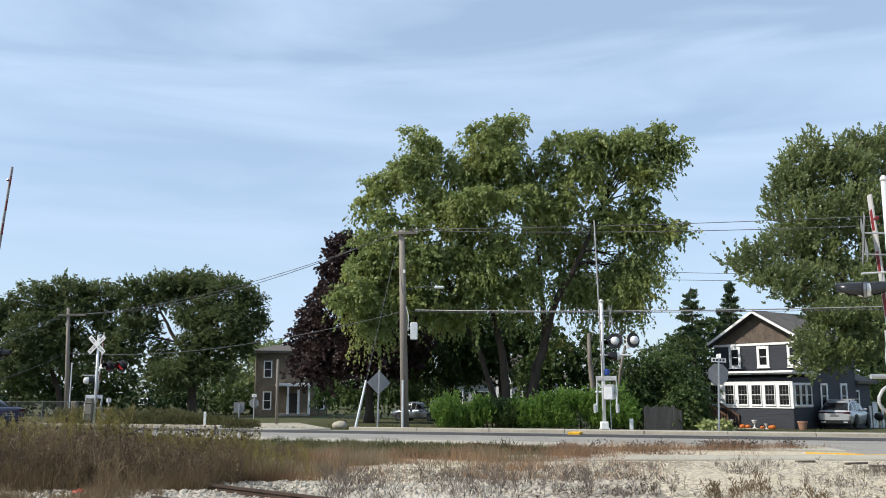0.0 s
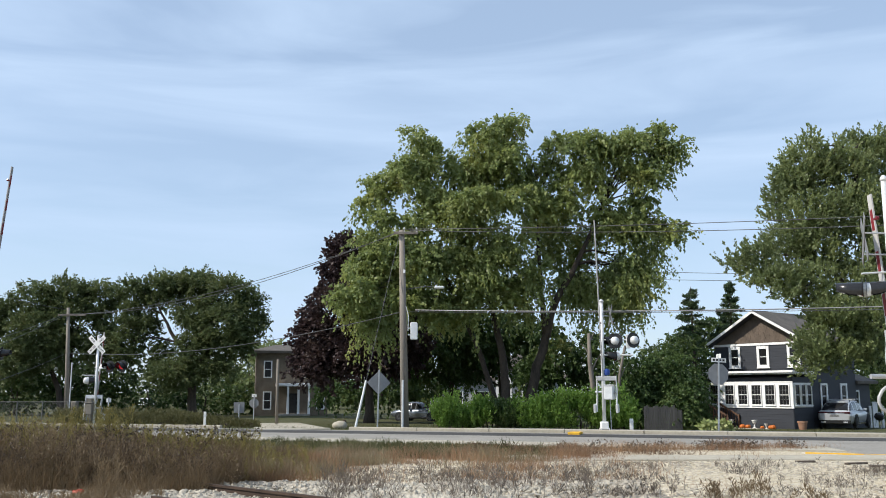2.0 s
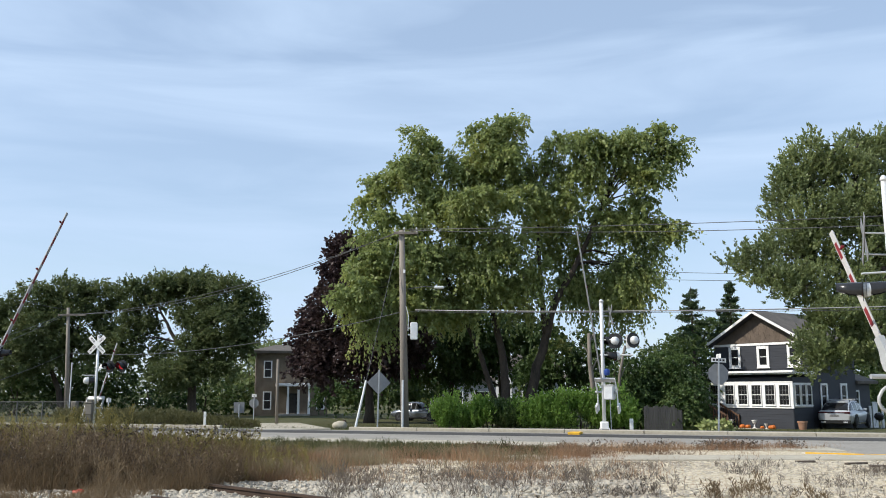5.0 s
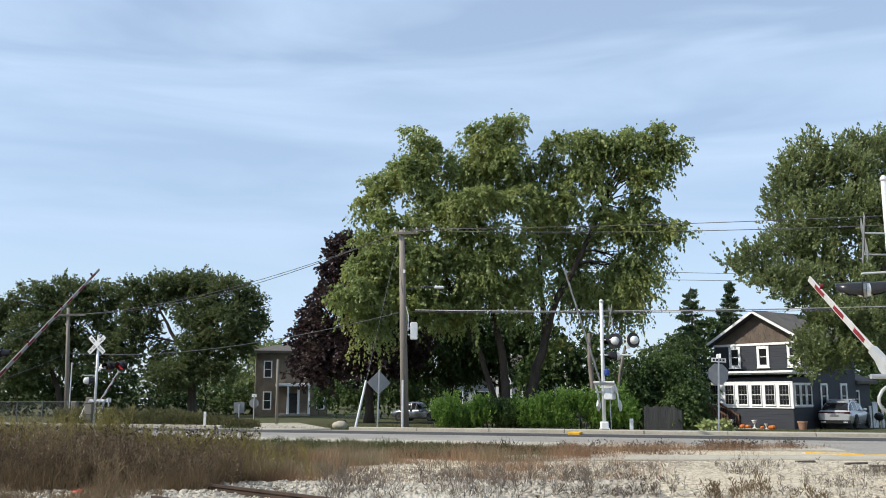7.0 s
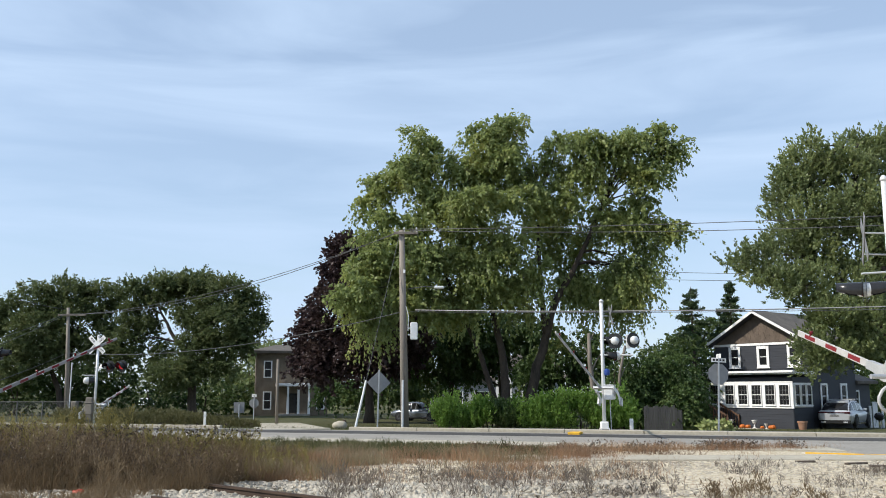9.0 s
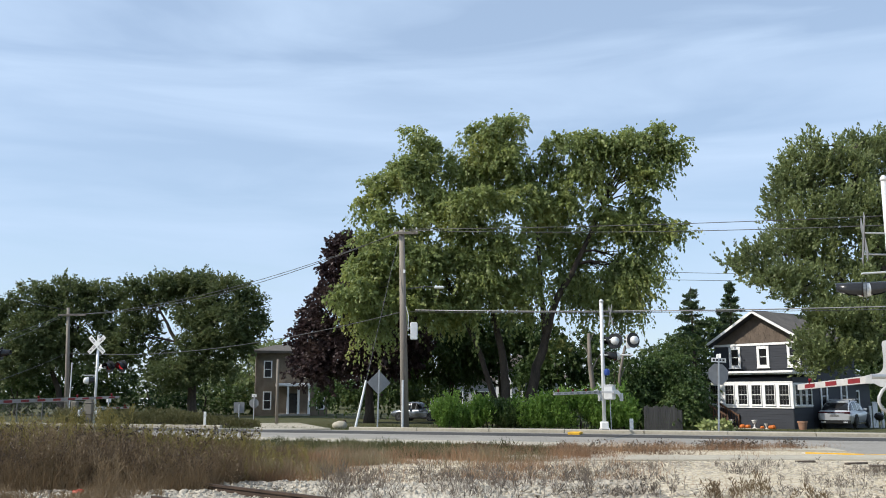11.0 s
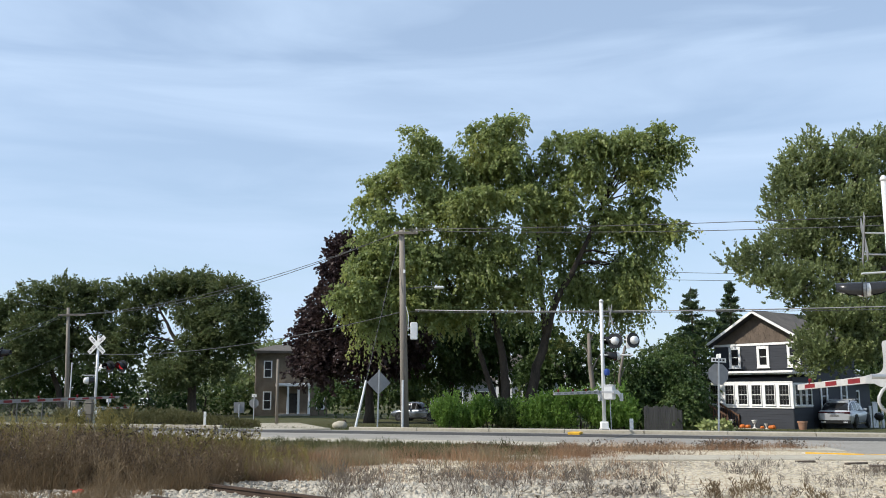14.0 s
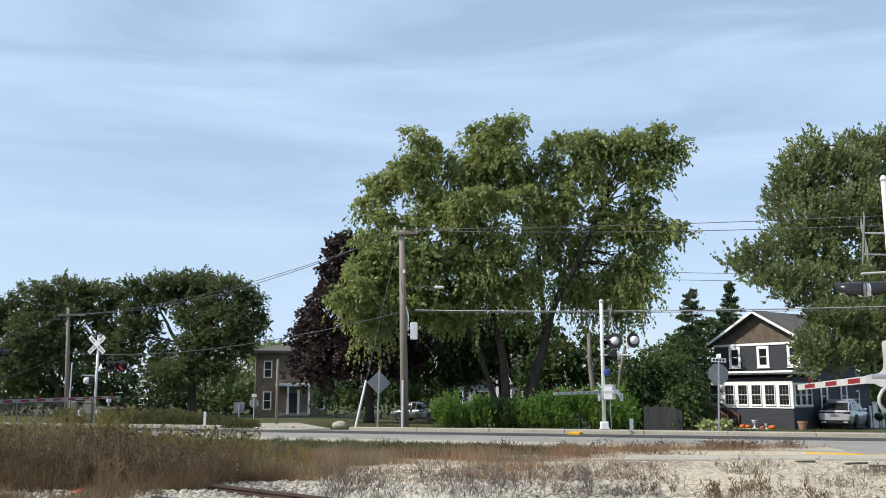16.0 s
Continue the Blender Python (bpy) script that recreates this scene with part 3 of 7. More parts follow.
# lobes of the crowns: x, y, z, half sizes
big_lobes = [
    (-1.43, 57, 16.36, 1.64, 1.64, 1.35), (-3.06, 57, 14.49, 1.78, 1.78, 1.5), (-4.32, 57, 13.11, 0.93, 1.2, 0.93), (-0.51, 57, 15.23, 1.42, 1.42, 1.6), (3.22, 58, 17.89, 1.67, 1.67, 1.09),
    (3.94, 58, 16.05, 1.99, 1.99, 1.74), (1.71, 58, 16.43, 1.3, 1.3, 1.45), (5.98, 58, 15.66, 1.09, 1.2, 1.38), (8.05, 58, 16.81, 1.52, 1.52, 1.23), (9.92, 58, 17.12, 1.38, 1.38, 1.16),
    (8.95, 58, 15.28, 1.88, 1.88, 1.38), (12.16, 58, 17.0, 1.38, 1.38, 1.23), (13.86, 58, 17.5, 1.23, 1.23, 1.09), (14.83, 58, 16.5, 0.65, 1.2, 0.94), (12.85, 58, 15.28, 1.63, 1.63, 1.2),
    (13.55, 58, 14.07, 0.87, 1.2, 0.94), (14.72, 58, 11.81, 0.65, 1.2, 0.36), (13.47, 58, 11.81, 1.23, 1.23, 1.01), (12.02, 58, 12.64, 1.38, 1.38, 1.2), (10.54, 58, 12.56, 1.38, 1.38, 1.01),
    (2.35, 56, 12.98, 2.03, 2.03, 1.33), (-0.14, 56, 12.62, 2.03, 2.03, 1.47), (5.3, 57, 13.19, 1.71, 1.71, 1.35), (7.61, 58, 13.58, 1.52, 1.52, 1.16), (4.11, 56, 10.81, 1.68, 1.68, 1.33),
    (-2.98, 56, 11.53, 1.61, 1.61, 1.15), (-4.59, 55, 10.3, 0.69, 1.2, 0.76), (-5.19, 55, 8.54, 0.69, 1.2, 1.1), (-4.12, 55, 8.89, 1.44, 1.44, 1.44), (-2.22, 55, 8.89, 1.58, 1.58, 1.58),
    (0.21, 55, 9.24, 1.79, 1.79, 1.44), (2.68, 56, 9.03, 1.47, 1.47, 1.26), (5.25, 57, 9.52, 1.28, 1.28, 1.07), (-5.75, 54, 6.71, 0.34, 1.2, 0.88), (-4.61, 54, 7.22, 0.81, 1.2, 0.94),
    (-2.96, 55, 6.88, 1.24, 1.24, 0.89), (-0.67, 56, 6.73, 1.33, 1.33, 1.05), (1.64, 57, 6.82, 1.28, 1.28, 1.07), (4.15, 57, 7.36, 1.21, 1.21, 0.93),
]
inner_lobes = [
     (8.21, 60, 11.47, 1.69, 1.69, 1.5), (10.1, 60, 11.09, 1.5, 1.5, 1.31), (6.69, 60, 11.86, 1.31, 1.31, 1.5), 
    (2.87, 59, 15.13, 2.21, 2.21, 1.84), (-0.88, 58, 12.26, 2.54, 2.54, 2.17), (2.05, 58, 10.77, 2.17, 2.17, 1.81), (-3.02, 57, 9.52, 1.78, 1.78, 2.14), (0.59, 59, 7.93, 2.21, 2.21, 1.84),
    (8.54, 60, 9.56, 0.9, 1.2, 0.75),
]
gap_lobes = [
    (-27.1, 85, 9.65, 0.96, 1.2, 0.64), (-27.69, 85, 7.52, 0.64, 1.2, 1.06), (-26.35, 85, 5.15, 0.74, 1.2, 0.64), (-27.08, 85, 3.84, 0.85, 1.2, 0.53),
]
big_lobes += [
    (-1.8, 57, 17.61, 0.78, 1.2, 0.5), (3.22, 58, 18.81, 1.16, 1.2, 0.51), (4.53, 58, 18.81, 0.72, 1.2, 0.51), (9.57, 58, 18.04, 1.3, 1.3, 0.43), (7.7, 58, 17.89, 0.87, 1.2, 0.43),
    (14.26, 58, 18.35, 0.94, 1.2, 0.43), (12.38, 58, 18.04, 0.87, 1.2, 0.43), (15.31, 58, 11.96, 0.36, 1.2, 0.29), (15.24, 58, 17.5, 0.43, 1.2, 0.51),
]
hanging_lobes = [
    (12.41, 58, 8.92, 0.51, 1.2, 0.72), (11.72, 58, 8.85, 0.8, 1.2, 0.94), (11.93, 58, 9.73, 0.8, 1.2, 0.65), (10.27, 58, 9.29, 0.65, 1.2, 0.8), (9.13, 59, 8.68, 0.59, 1.2, 0.88),
    (13.36, 58, 10.77, 0.51, 1.2, 0.36), (8.01, 59, 8.49, 0.44, 1.2, 0.66), (-5.46, 54, 5.53, 0.27, 1.2, 0.54), (-4.26, 55, 6.12, 0.76, 1.2, 0.41), (2.32, 56, 7.26, 0.84, 1.2, 0.56),
    (5.06, 57, 8.51, 0.85, 1.2, 0.64), (10.96, 58, 7.82, 0.51, 1.2, 0.51),
]
left_lobes = [
    (-41.08, 86, 8.67, 1.5, 1.5, 1.72), (-38.5, 86, 10.18, 2.04, 2.04, 1.4), (-35.99, 87, 11.04, 2.07, 2.07, 1.2), (-32.7, 87, 10.82, 1.74, 1.74, 0.98), (-38.37, 85, 6.99, 2.55, 2.55, 2.02),
    (-35.13, 86, 8.13, 2.47, 2.47, 1.93), (-32.31, 87, 8.64, 1.52, 1.52, 1.2), (-39.56, 84, 4.33, 2.31, 2.31, 1.89), (-36.11, 85, 4.99, 2.02, 2.02, 1.7), (-32.3, 86, 5.72, 1.72, 1.72, 1.72),
    (-44.31, 86, 8.67, 2.58, 2.58, 2.47),
]
broad_lobes = [
    (-29.13, 85, 10.72, 1.38, 1.38, 1.06), (-26.12, 85, 11.36, 2.23, 2.23, 0.96), (-23.19, 85, 11.47, 2.23, 2.23, 0.96), (-20.25, 84, 10.61, 1.99, 1.99, 1.26), (-18.2, 84, 9.29, 1.47, 1.47, 1.36),
    (-17.26, 84, 7.87, 0.73, 1.2, 0.84), (-23.06, 84, 8.5, 1.99, 1.99, 1.89), (-19.89, 83, 7.38, 2.39, 2.39, 2.07), (-18.79, 83, 5.73, 1.14, 1.2, 1.14), (-22.4, 84, 5.37, 2.2, 2.2, 1.89),
    (-29.23, 85, 8.58, 0.74, 1.2, 1.38), (-29.71, 85, 5.68, 1.17, 1.2, 1.91), (-24.35, 83, 3.02, 2.28, 2.28, 1.14), (-20.52, 83, 3.53, 1.24, 1.24, 0.93),
]
purple_lobes = [
    (-6.63, 66, 11.61, 1.65, 1.65, 1.07), (-7.56, 66, 10.06, 1.15, 1.2, 1.07), (-8.35, 66, 7.85, 0.82, 1.2, 1.15), (-9.54, 66, 5.46, 1.07, 1.2, 1.4), (-7.48, 65, 6.94, 2.03, 2.03, 2.03),
    (-8.03, 65, 3.71, 1.62, 1.62, 1.54), (-5.88, 65, 8.57, 2.03, 2.03, 2.03), (-5.41, 65, 4.52, 2.44, 2.44, 2.03), (-9.74, 66, 3.66, 1.07, 1.2, 1.07), (-3.04, 66, 5.38, 2.06, 2.06, 2.06),
    (-3.89, 66, 8.68, 2.06, 2.06, 1.65),
]
maple_lobes = [
    (18.94, 46, 13.91, 0.34, 1.2, 0.52), (18.41, 46, 13.0, 0.69, 1.2, 0.52), (17.69, 46, 12.33, 0.46, 1.2, 0.4), (17.38, 46, 11.49, 0.43, 1.2, 0.29), (17.32, 46, 10.47, 0.43, 1.2, 0.2),
    (18.39, 46, 11.7, 0.98, 1.2, 0.86), (20.13, 46, 13.54, 0.52, 1.2, 0.4), (19.57, 46, 12.69, 0.89, 1.2, 0.75), (21.96, 47, 14.36, 0.53, 1.2, 0.53), (23.13, 47, 14.61, 0.47, 1.2, 0.65),
    (21.1, 46, 12.69, 1.18, 1.2, 0.89), (23.4, 47, 13.31, 1.12, 1.2, 1.12), (18.34, 45, 10.16, 1.18, 1.2, 0.84), (19.93, 45, 10.46, 1.29, 1.29, 1.01), (21.94, 45, 10.46, 1.29, 1.29, 1.24),
    (15.92, 45, 8.26, 0.67, 1.2, 0.22), (14.84, 45, 8.26, 0.34, 1.2, 0.2), (14.47, 45, 7.83, 0.22, 1.2, 0.11), (15.71, 45, 7.62, 0.9, 1.2, 0.25), (17.39, 45, 8.72, 1.01, 1.2, 0.7),
    (18.96, 45, 8.72, 1.12, 1.2, 0.87), (20.93, 45, 8.43, 1.29, 1.29, 1.15), (16.49, 44, 6.88, 1.15, 1.2, 0.49), (15.6, 44, 6.82, 0.49, 1.2, 0.25), (18.14, 44, 6.6, 1.26, 1.26, 0.85),
    (20.05, 44, 6.32, 1.26, 1.26, 0.99), (16.4, 43, 6.05, 0.48, 1.2, 0.19), (18.23, 43, 5.13, 0.7, 1.2, 0.54), (18.82, 43, 4.73, 1.07, 1.2, 0.7), (20.43, 43, 4.73, 0.97, 1.2, 0.91),
    (17.43, 43, 3.58, 0.4, 1.2, 0.59), (18.32, 43, 3.21, 0.67, 1.2, 0.62), (19.44, 43, 3.26, 0.7, 1.2, 0.48), (17.32, 43, 2.68, 0.3, 1.2, 0.24), (23.72, 46, 8.58, 1.72, 1.72, 3.31),
    (20.72, 43, 3.26, 0.54, 1.2, 0.38),
]
shade_lobes = [
    (-3.65, 70, 4.39, 1.75, 1.75, 1.05), (-0.62, 71, 4.78, 2.44, 2.44, 2.0), (2.51, 72, 5.27, 2.47, 2.47, 2.02), (-1.06, 71, 3.91, 1.77, 1.77, 1.06), (5.49, 73, 4.87, 1.82, 1.82, 1.64),
    (1.83, 72, 3.28, 1.53, 1.53, 0.9), (8.44, 66, 3.75, 1.48, 1.48, 1.4), (6.78, 66, 2.93, 1.24, 1.24, 1.24), (10.47, 66, 3.34, 1.07, 1.2, 1.4),
    (7.68, 70, 6.04, 1.57, 1.57, 1.14), (4.25, 71, 6.33, 1.86, 1.86, 1.15), (10.07, 70, 5.61, 1.05, 1.2, 0.96), (6.22, 71, 4.56, 1.15, 1.2, 0.89), (11.88, 68, 4.86, 0.76, 1.2, 1.02), (1.6, 71, 6.99, 1.77, 1.77, 1.15), 
    (-4.1, 79, 1.75, 2.07, 2.07, 0.79), (-7.11, 80, 1.85, 1.7, 1.7, 0.7), (-1.17, 79, 1.75, 1.78, 1.78, 0.89), (-9.82, 82, 1.75, 1.54, 1.54, 0.61),
]
leafy_tree("tree", (4.152, 58, -0.556), big_lobes + hanging_lobes[:5], "huge spreading old tree with yellowing green leaves and several trunks", L_BIG,
           [([(4.15, 58, -0.7), (4.0, 58, 1.2), (3.92, 58, 3.13), (3.47, 58, 5.28), (3.05, 58, 7.6), (2.7, 58, 10.2), (2.4, 58, 13.0)], 0.8), ([(5.2, 58.2, -0.7), (5.5, 58, 1.2), (5.97, 58, 3.13), (6.57, 58, 4.92), (7.12, 58, 7.09), (8.17, 58, 8.9), (9.5, 58, 11.4), (10.4, 58, 13.6)], 0.9),
            ([(3.7, 58.6, -0.7), (3.0, 58.8, 2.2), (2.2, 59, 4.6), (0.6, 58.5, 8.0), (-1.0, 57.5, 11.5)], 0.55), ([(6.6, 58, 5.0), (6.3, 58, 8.0), (6.2, 58, 11.5), (6.4, 58, 14.5)], 0.5)], 0.42, 11,
           [(big_lobes, 8200, dict(tuft=(3.4, 0.55), length=0.75, per=17, size=0.19, out=0.8, rise=0.25, sag=0.6, spread=0.15, gap=-1.6, hang=0.5, core=0.2)),
            (inner_lobes, 1700, dict(length=0.9, per=18, size=0.19, sag=0.6, spread=0.14, gap=-1.4, hang=0.5, core=0.1)),
            (hanging_lobes, 1300, dict(length=1.5, per=22, size=0.18, out=0.35, rise=-0.2, sag=0.9, spread=0.06, gap=-0.5, hang=0.9, core=0.1)),
            (big_lobes, 700, dict(length=1.2, per=18, size=0.18, out=0.8, rise=0.0, sag=0.9, spread=0.07, gap=0.2, hang=0.8, core=0.85))])
leafy_tree("tree", (-35.5, 86, -0.729), left_lobes, "dark green leafy tree behind the fence", L_LEFT,
           [([(-35.5, 86, -0.8), (-36.16, 86, 1.76), (-36.99, 86, 3.87), (-37.94, 86, 6.5)], 0.7), ([(-35.2, 86, -0.8), (-35.25, 86, 3.34), (-35.03, 86, 7.0)], 0.8)], 0.5, 21,
           [(left_lobes, 4300, dict(length=0.95, per=20, size=0.2, rise=0.45, sag=0.2, spread=0.16, gap=-0.8, core=0.2, grain=1.9))], twig_r=0.02)
leafy_tree("tree", (-22.9, 84, -0.744), broad_lobes, "broad dark green tree on the lawn", L_LEFT,
           [([(-22.9, 84, -0.9), (-23.03, 84, 1.76), (-23.24, 84, 4.33), (-22.99, 84, 7.2), (-22.4, 84, 9.5)], 0.9), ([(-23.2, 84, 4.2), (-25.2, 84, 7.0), (-26.6, 84, 9.6)], 0.5)], 0.5, 22,
           [(broad_lobes + gap_lobes, 5000, dict(length=0.95, per=20, size=0.2, rise=0.45, sag=0.2, spread=0.16, gap=-0.8, core=0.2, grain=1.9))], twig_r=0.02)
leafy_tree("tree", (-5.175, 65, -0.614), purple_lobes, "dark purple-leaved maple with a dense crown", L_PURPLE,
           [([(-5.2, 65, -0.8), (-5.2, 65, 2.0), (-5.5, 65, 5.0), (-6.0, 65, 9.0)], 1.0)], 0.36, 31,
           [(purple_lobes, 3600, dict(length=0.9, per=18, size=0.25, rise=0.5, sag=0.2, spread=0.15, gap=-1.5))], twig_r=0.015)
leafy_tree("tree", (22.384, 45, -0.422), maple_lobes, "tall green maple overhanging the dark house", L_RIGHT,
           [([(22.4, 45, -0.6), (22.4, 45, 3.0), (22.2, 45, 7.0), (21.6, 45.5, 11.0), (21.4, 46, 14.0)], 1.0), ([(22.3, 45, 4.0), (20.5, 44.5, 6.5), (18.5, 44.5, 8.0)], 0.5)], 0.34, 41,
           [(maple_lobes, 3000, dict(length=0.55, per=18, size=0.14, out=0.75, rise=0.6, sag=0.0, spread=0.13, gap=-1.2, hang=-0.1, wild=0.3, core=0.1)),
            (maple_lobes, 4300, dict(length=0.68, per=20, size=0.13, out=0.95, rise=0.8, sag=-0.1, spread=0.045, gap=-0.9, hang=-0.5, wild=0.2, core=0.65, grain=2.2))])
# dark foliage put in as the shade below the big crown
leafy_tree("tree", (0.701, 71, -0.699), shade_lobes, "dark-leaved trees filling in the shade behind the hedge", L_SHRUB,
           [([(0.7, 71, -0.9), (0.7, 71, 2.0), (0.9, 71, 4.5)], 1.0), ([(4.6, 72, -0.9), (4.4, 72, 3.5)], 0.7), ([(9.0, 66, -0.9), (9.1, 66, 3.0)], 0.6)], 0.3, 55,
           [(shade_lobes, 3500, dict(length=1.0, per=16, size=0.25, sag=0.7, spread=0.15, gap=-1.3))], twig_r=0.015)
behind_lobes = [
    (21.14, 72, 6.08, 1.26, 1.26, 0.99), (19.17, 72, 5.19, 1.26, 1.26, 0.99), (22.88, 72, 6.84, 0.72, 1.2, 0.81), (17.17, 72, 4.47, 0.99, 1.2, 0.58), (23.12, 72, 5.27, 1.35, 1.35, 1.35),
]
leafy_tree("tree", (19.5, 72, -0.72), behind_lobes, "yellowing leafy tree between the spruces", L_SUMAC, [([(19.5, 72, -0.9), (19.5, 72, 2.5), (20.5, 72, 5.5)], 1.0)], 0.2, 57,
           [(behind_lobes, 750, dict(length=0.9, per=18, size=0.2, sag=0.4, spread=0.14, gap=-0.6))])
yard_lobes = [
    (37.1, 78, 4.62, 1.66, 1.66, 1.95), (39.6, 78, 5.58, 2.19, 2.19, 2.92), (36.64, 80, 5.68, 1.7, 1.7, 2.0), (38.58, 78, 1.74, 1.95, 1.95, 1.46),
]
leafy_tree("tree", (39.0, 78, -0.75), yard_lobes, "dark green tree in the yard behind the house", L_SHRUB, [([(39.0, 78, -0.9), (39.0, 78, 3.0), (38.5, 78, 6.0)], 1.0)], 0.28, 58,
           [(yard_lobes, 1500, dict(length=1.1, per=20, size=0.24, sag=0.3, spread=0.15, gap=-1.5))])
wood = thing("far_woods", (0, 0, -0.9), "distant line of green woods", "woods", kind="stuff")
_wr = np.random.default_rng(56)
_w = np.array([(x + _wr.normal(0, 2), 190 + _wr.normal(0, 12), _wr.uniform(1, 6.5), 4.5, 3, 3.2) for x in range(-200, 201, 4) for _ in range(2)])
leaves("foliage", _w, 26000, 0.75, L_LEFT, wood, 56, 0.3)
far_lobes = [(-27.7, 130, 5.0, 5, 4, 3), (-29.2, 130, 1.8, 6, 4, 3), (-21.2, 130, 1.8, 11, 4, 3), (-24.5, 130, 6.5, 2.5, 3, 2)]
leafy_tree("tree", (-27.6, 130, -0.88), far_lobes, "pale green tree far beyond the lawn", L_RIGHT, [([(-27.6, 130, -1), (-27.6, 130, 4)], 1.0)], 0.3, 52,
           [(far_lobes, 1000, dict(length=1.8, per=12, size=0.5, gap=-1.5))], twig_r=0.03)
low_lobes = [(-43.4, 92, 1.8, 4.5, 3, 2.4), (-40, 92, 1.2, 4.5, 3, 2.4), (-36.6, 92, 1.8, 4.5, 3, 2.4), (-32.6, 92, 1.2, 4.5, 3, 2.4), (-29.8, 92, 1.8, 4.5, 3, 2.4), (-45.8, 92, 3.5, 4.5, 3, 2.4), (-43, 92, 4, 4.5, 3, 2.4), (-39.4, 93, 3.5, 4.5, 3, 2.4),
             (-34.2, 93, 4, 4.5, 3, 2.4), (-28, 96, 0.5, 3.4, 2, 1.7), (-25.1, 96, 0.7, 3.4, 2, 1.7), (-22.4, 96, 0.5, 3.4, 2, 1.7), (-20.3, 97, 0.3, 3.4, 2, 1.7)]
leafy_tree("shrubbery", (-37.133, 92, -0.768), low_lobes, "shady undergrowth below the trees", L_SHRUB, [([(x, y, -0.9), (x + 0.3, y, 0.8), (x, y, max(z, 1.5))], 1.0) for x, y, z, a, b, c in low_lobes[::2]], 0.12, 53,
           [(low_lobes, 1700, dict(length=1.1, per=14, size=0.3, rise=0.6, gap=-1.4))], category="shrub", twig_r=0.015)


def shoot_bush(name, base, lobes, label, leaf, n, seed, settings, r=0.03):
    """A bush of many stems, each lobe filled with leafy shoots."""
    t = thing(name, base, label, "shrub")
    b = np.array(base)
    rng = np.random.default_rng(seed)
    bm = B()
    for x, y, z, rx, ry, rz in lobes:
        for _ in range(3):
            e = Vector((x + rng.uniform(-rx, rx) * 0.6, y, z + rz * 0.4)) - Vector(base)
            tube(bm, [(e.x * 0.7, e.y * 0.7, -0.15), (e.x * 0.85, e.y * 0.9, e.z * 0.5), e], [r, r * 0.7, r * 0.25], 5)
    part("stems", bm, M_BARK, t)
    c, l = sprays(lobes, n, rng=rng, **settings)
    tagged(part("twigs", twig_mesh("twigs", (l - b)[::4], 0.008, M_BARK), None, t), kind="stuff")
    part("foliage", quads_mesh("foliage", c - b, leaf), None, t)
    return t


# hedge bushes in a row behind the pavement: place along it, height, spread
HEDGE = [(0.0, 1.15, 0.42), (0.55, 1.5, 0.5), (1.2, 1.6, 0.5), (1.85, 1.35, 0.45), (2.5, 1.2, 0.5), (3.1, 1.15, 0.5), (3.65, 1.4, 0.5), (4.3, 1.7, 0.5), (4.95, 1.5, 0.5), (5.6, 1.75, 0.5), (6.25, 1.6, 0.5), (6.95, 1.8, 0.5), (7.75, 1.7, 0.42), (8.35, 2.05, 0.42)]
for i, (bx, h, r) in enumerate(HEDGE):
    dark = i in (4, 5)
    g0 = ground_z(bx, 42.5)
    shoot_bush("hedge_bush", (bx, 42.5, g0), [(bx, 42.5, g0 + h * 0.45, r, 0.6, h * 0.4), (bx + 0.15, 42.3, g0 + h * 0.22, r * 0.95, 0.55, h * 0.22)], "low shaded dark green bush in the hedge row" if dark else "dense bright green hedge bush with upright shoots",
               L_SHRUB if dark else L_HEDGE, 440, 60 + i, dict(length=0.55, per=18, size=0.085, out=0.4, rise=1.2, sag=0.0, spread=0.065, hang=-0.3, wild=0.28, gap=-0.7, grain=2.6))
# feathery tall shrubs between the hedge and the house
for i, (bx, by, bz, r, rz) in enumerate(((9.6, 48.5, 2.3, 0.9, 1.0), (10.6, 49, 2.6, 0.9, 0.9), (11.6, 49.5, 2.7, 1.0, 0.9), (12.6, 49, 2.3, 0.9, 1.2), (12.9, 48, 1.5, 0.45, 1.0), (12.2, 47.2, 0.9, 0.5, 0.8), (14.2, 56, 3.0, 1.1, 1.3), (15.4, 57, 3.6, 1.2, 1.4), (9.2, 50, 1.4, 1.0, 1.2), (31.5, 72, 1.6, 2.2, 1.6), (34.5, 74, 2.0, 2.2, 1.8))):
    g0 = ground_z(bx, by)
    shoot_bush("shrub", (bx, by, g0), [(bx, by, bz, r, 0.9, rz), (bx - 0.4, by, bz - rz * 0.6, r * 0.9, 0.8, rz * 0.7), (bx + 0.3, by + 0.2, (bz + g0) / 2, r * 0.9, 0.8, (bz - g0) * 0.45)], "feathery sumac-like green shrub beside the house", L_SUMAC if i % 3 != 1 else L_SHRUB,
               420, 80 + i, dict(length=0.75, per=20, size=0.13, out=0.8, rise=0.35, sag=0.6, spread=0.07, hang=0.5, gap=-1.2, core=0.2), 0.045)


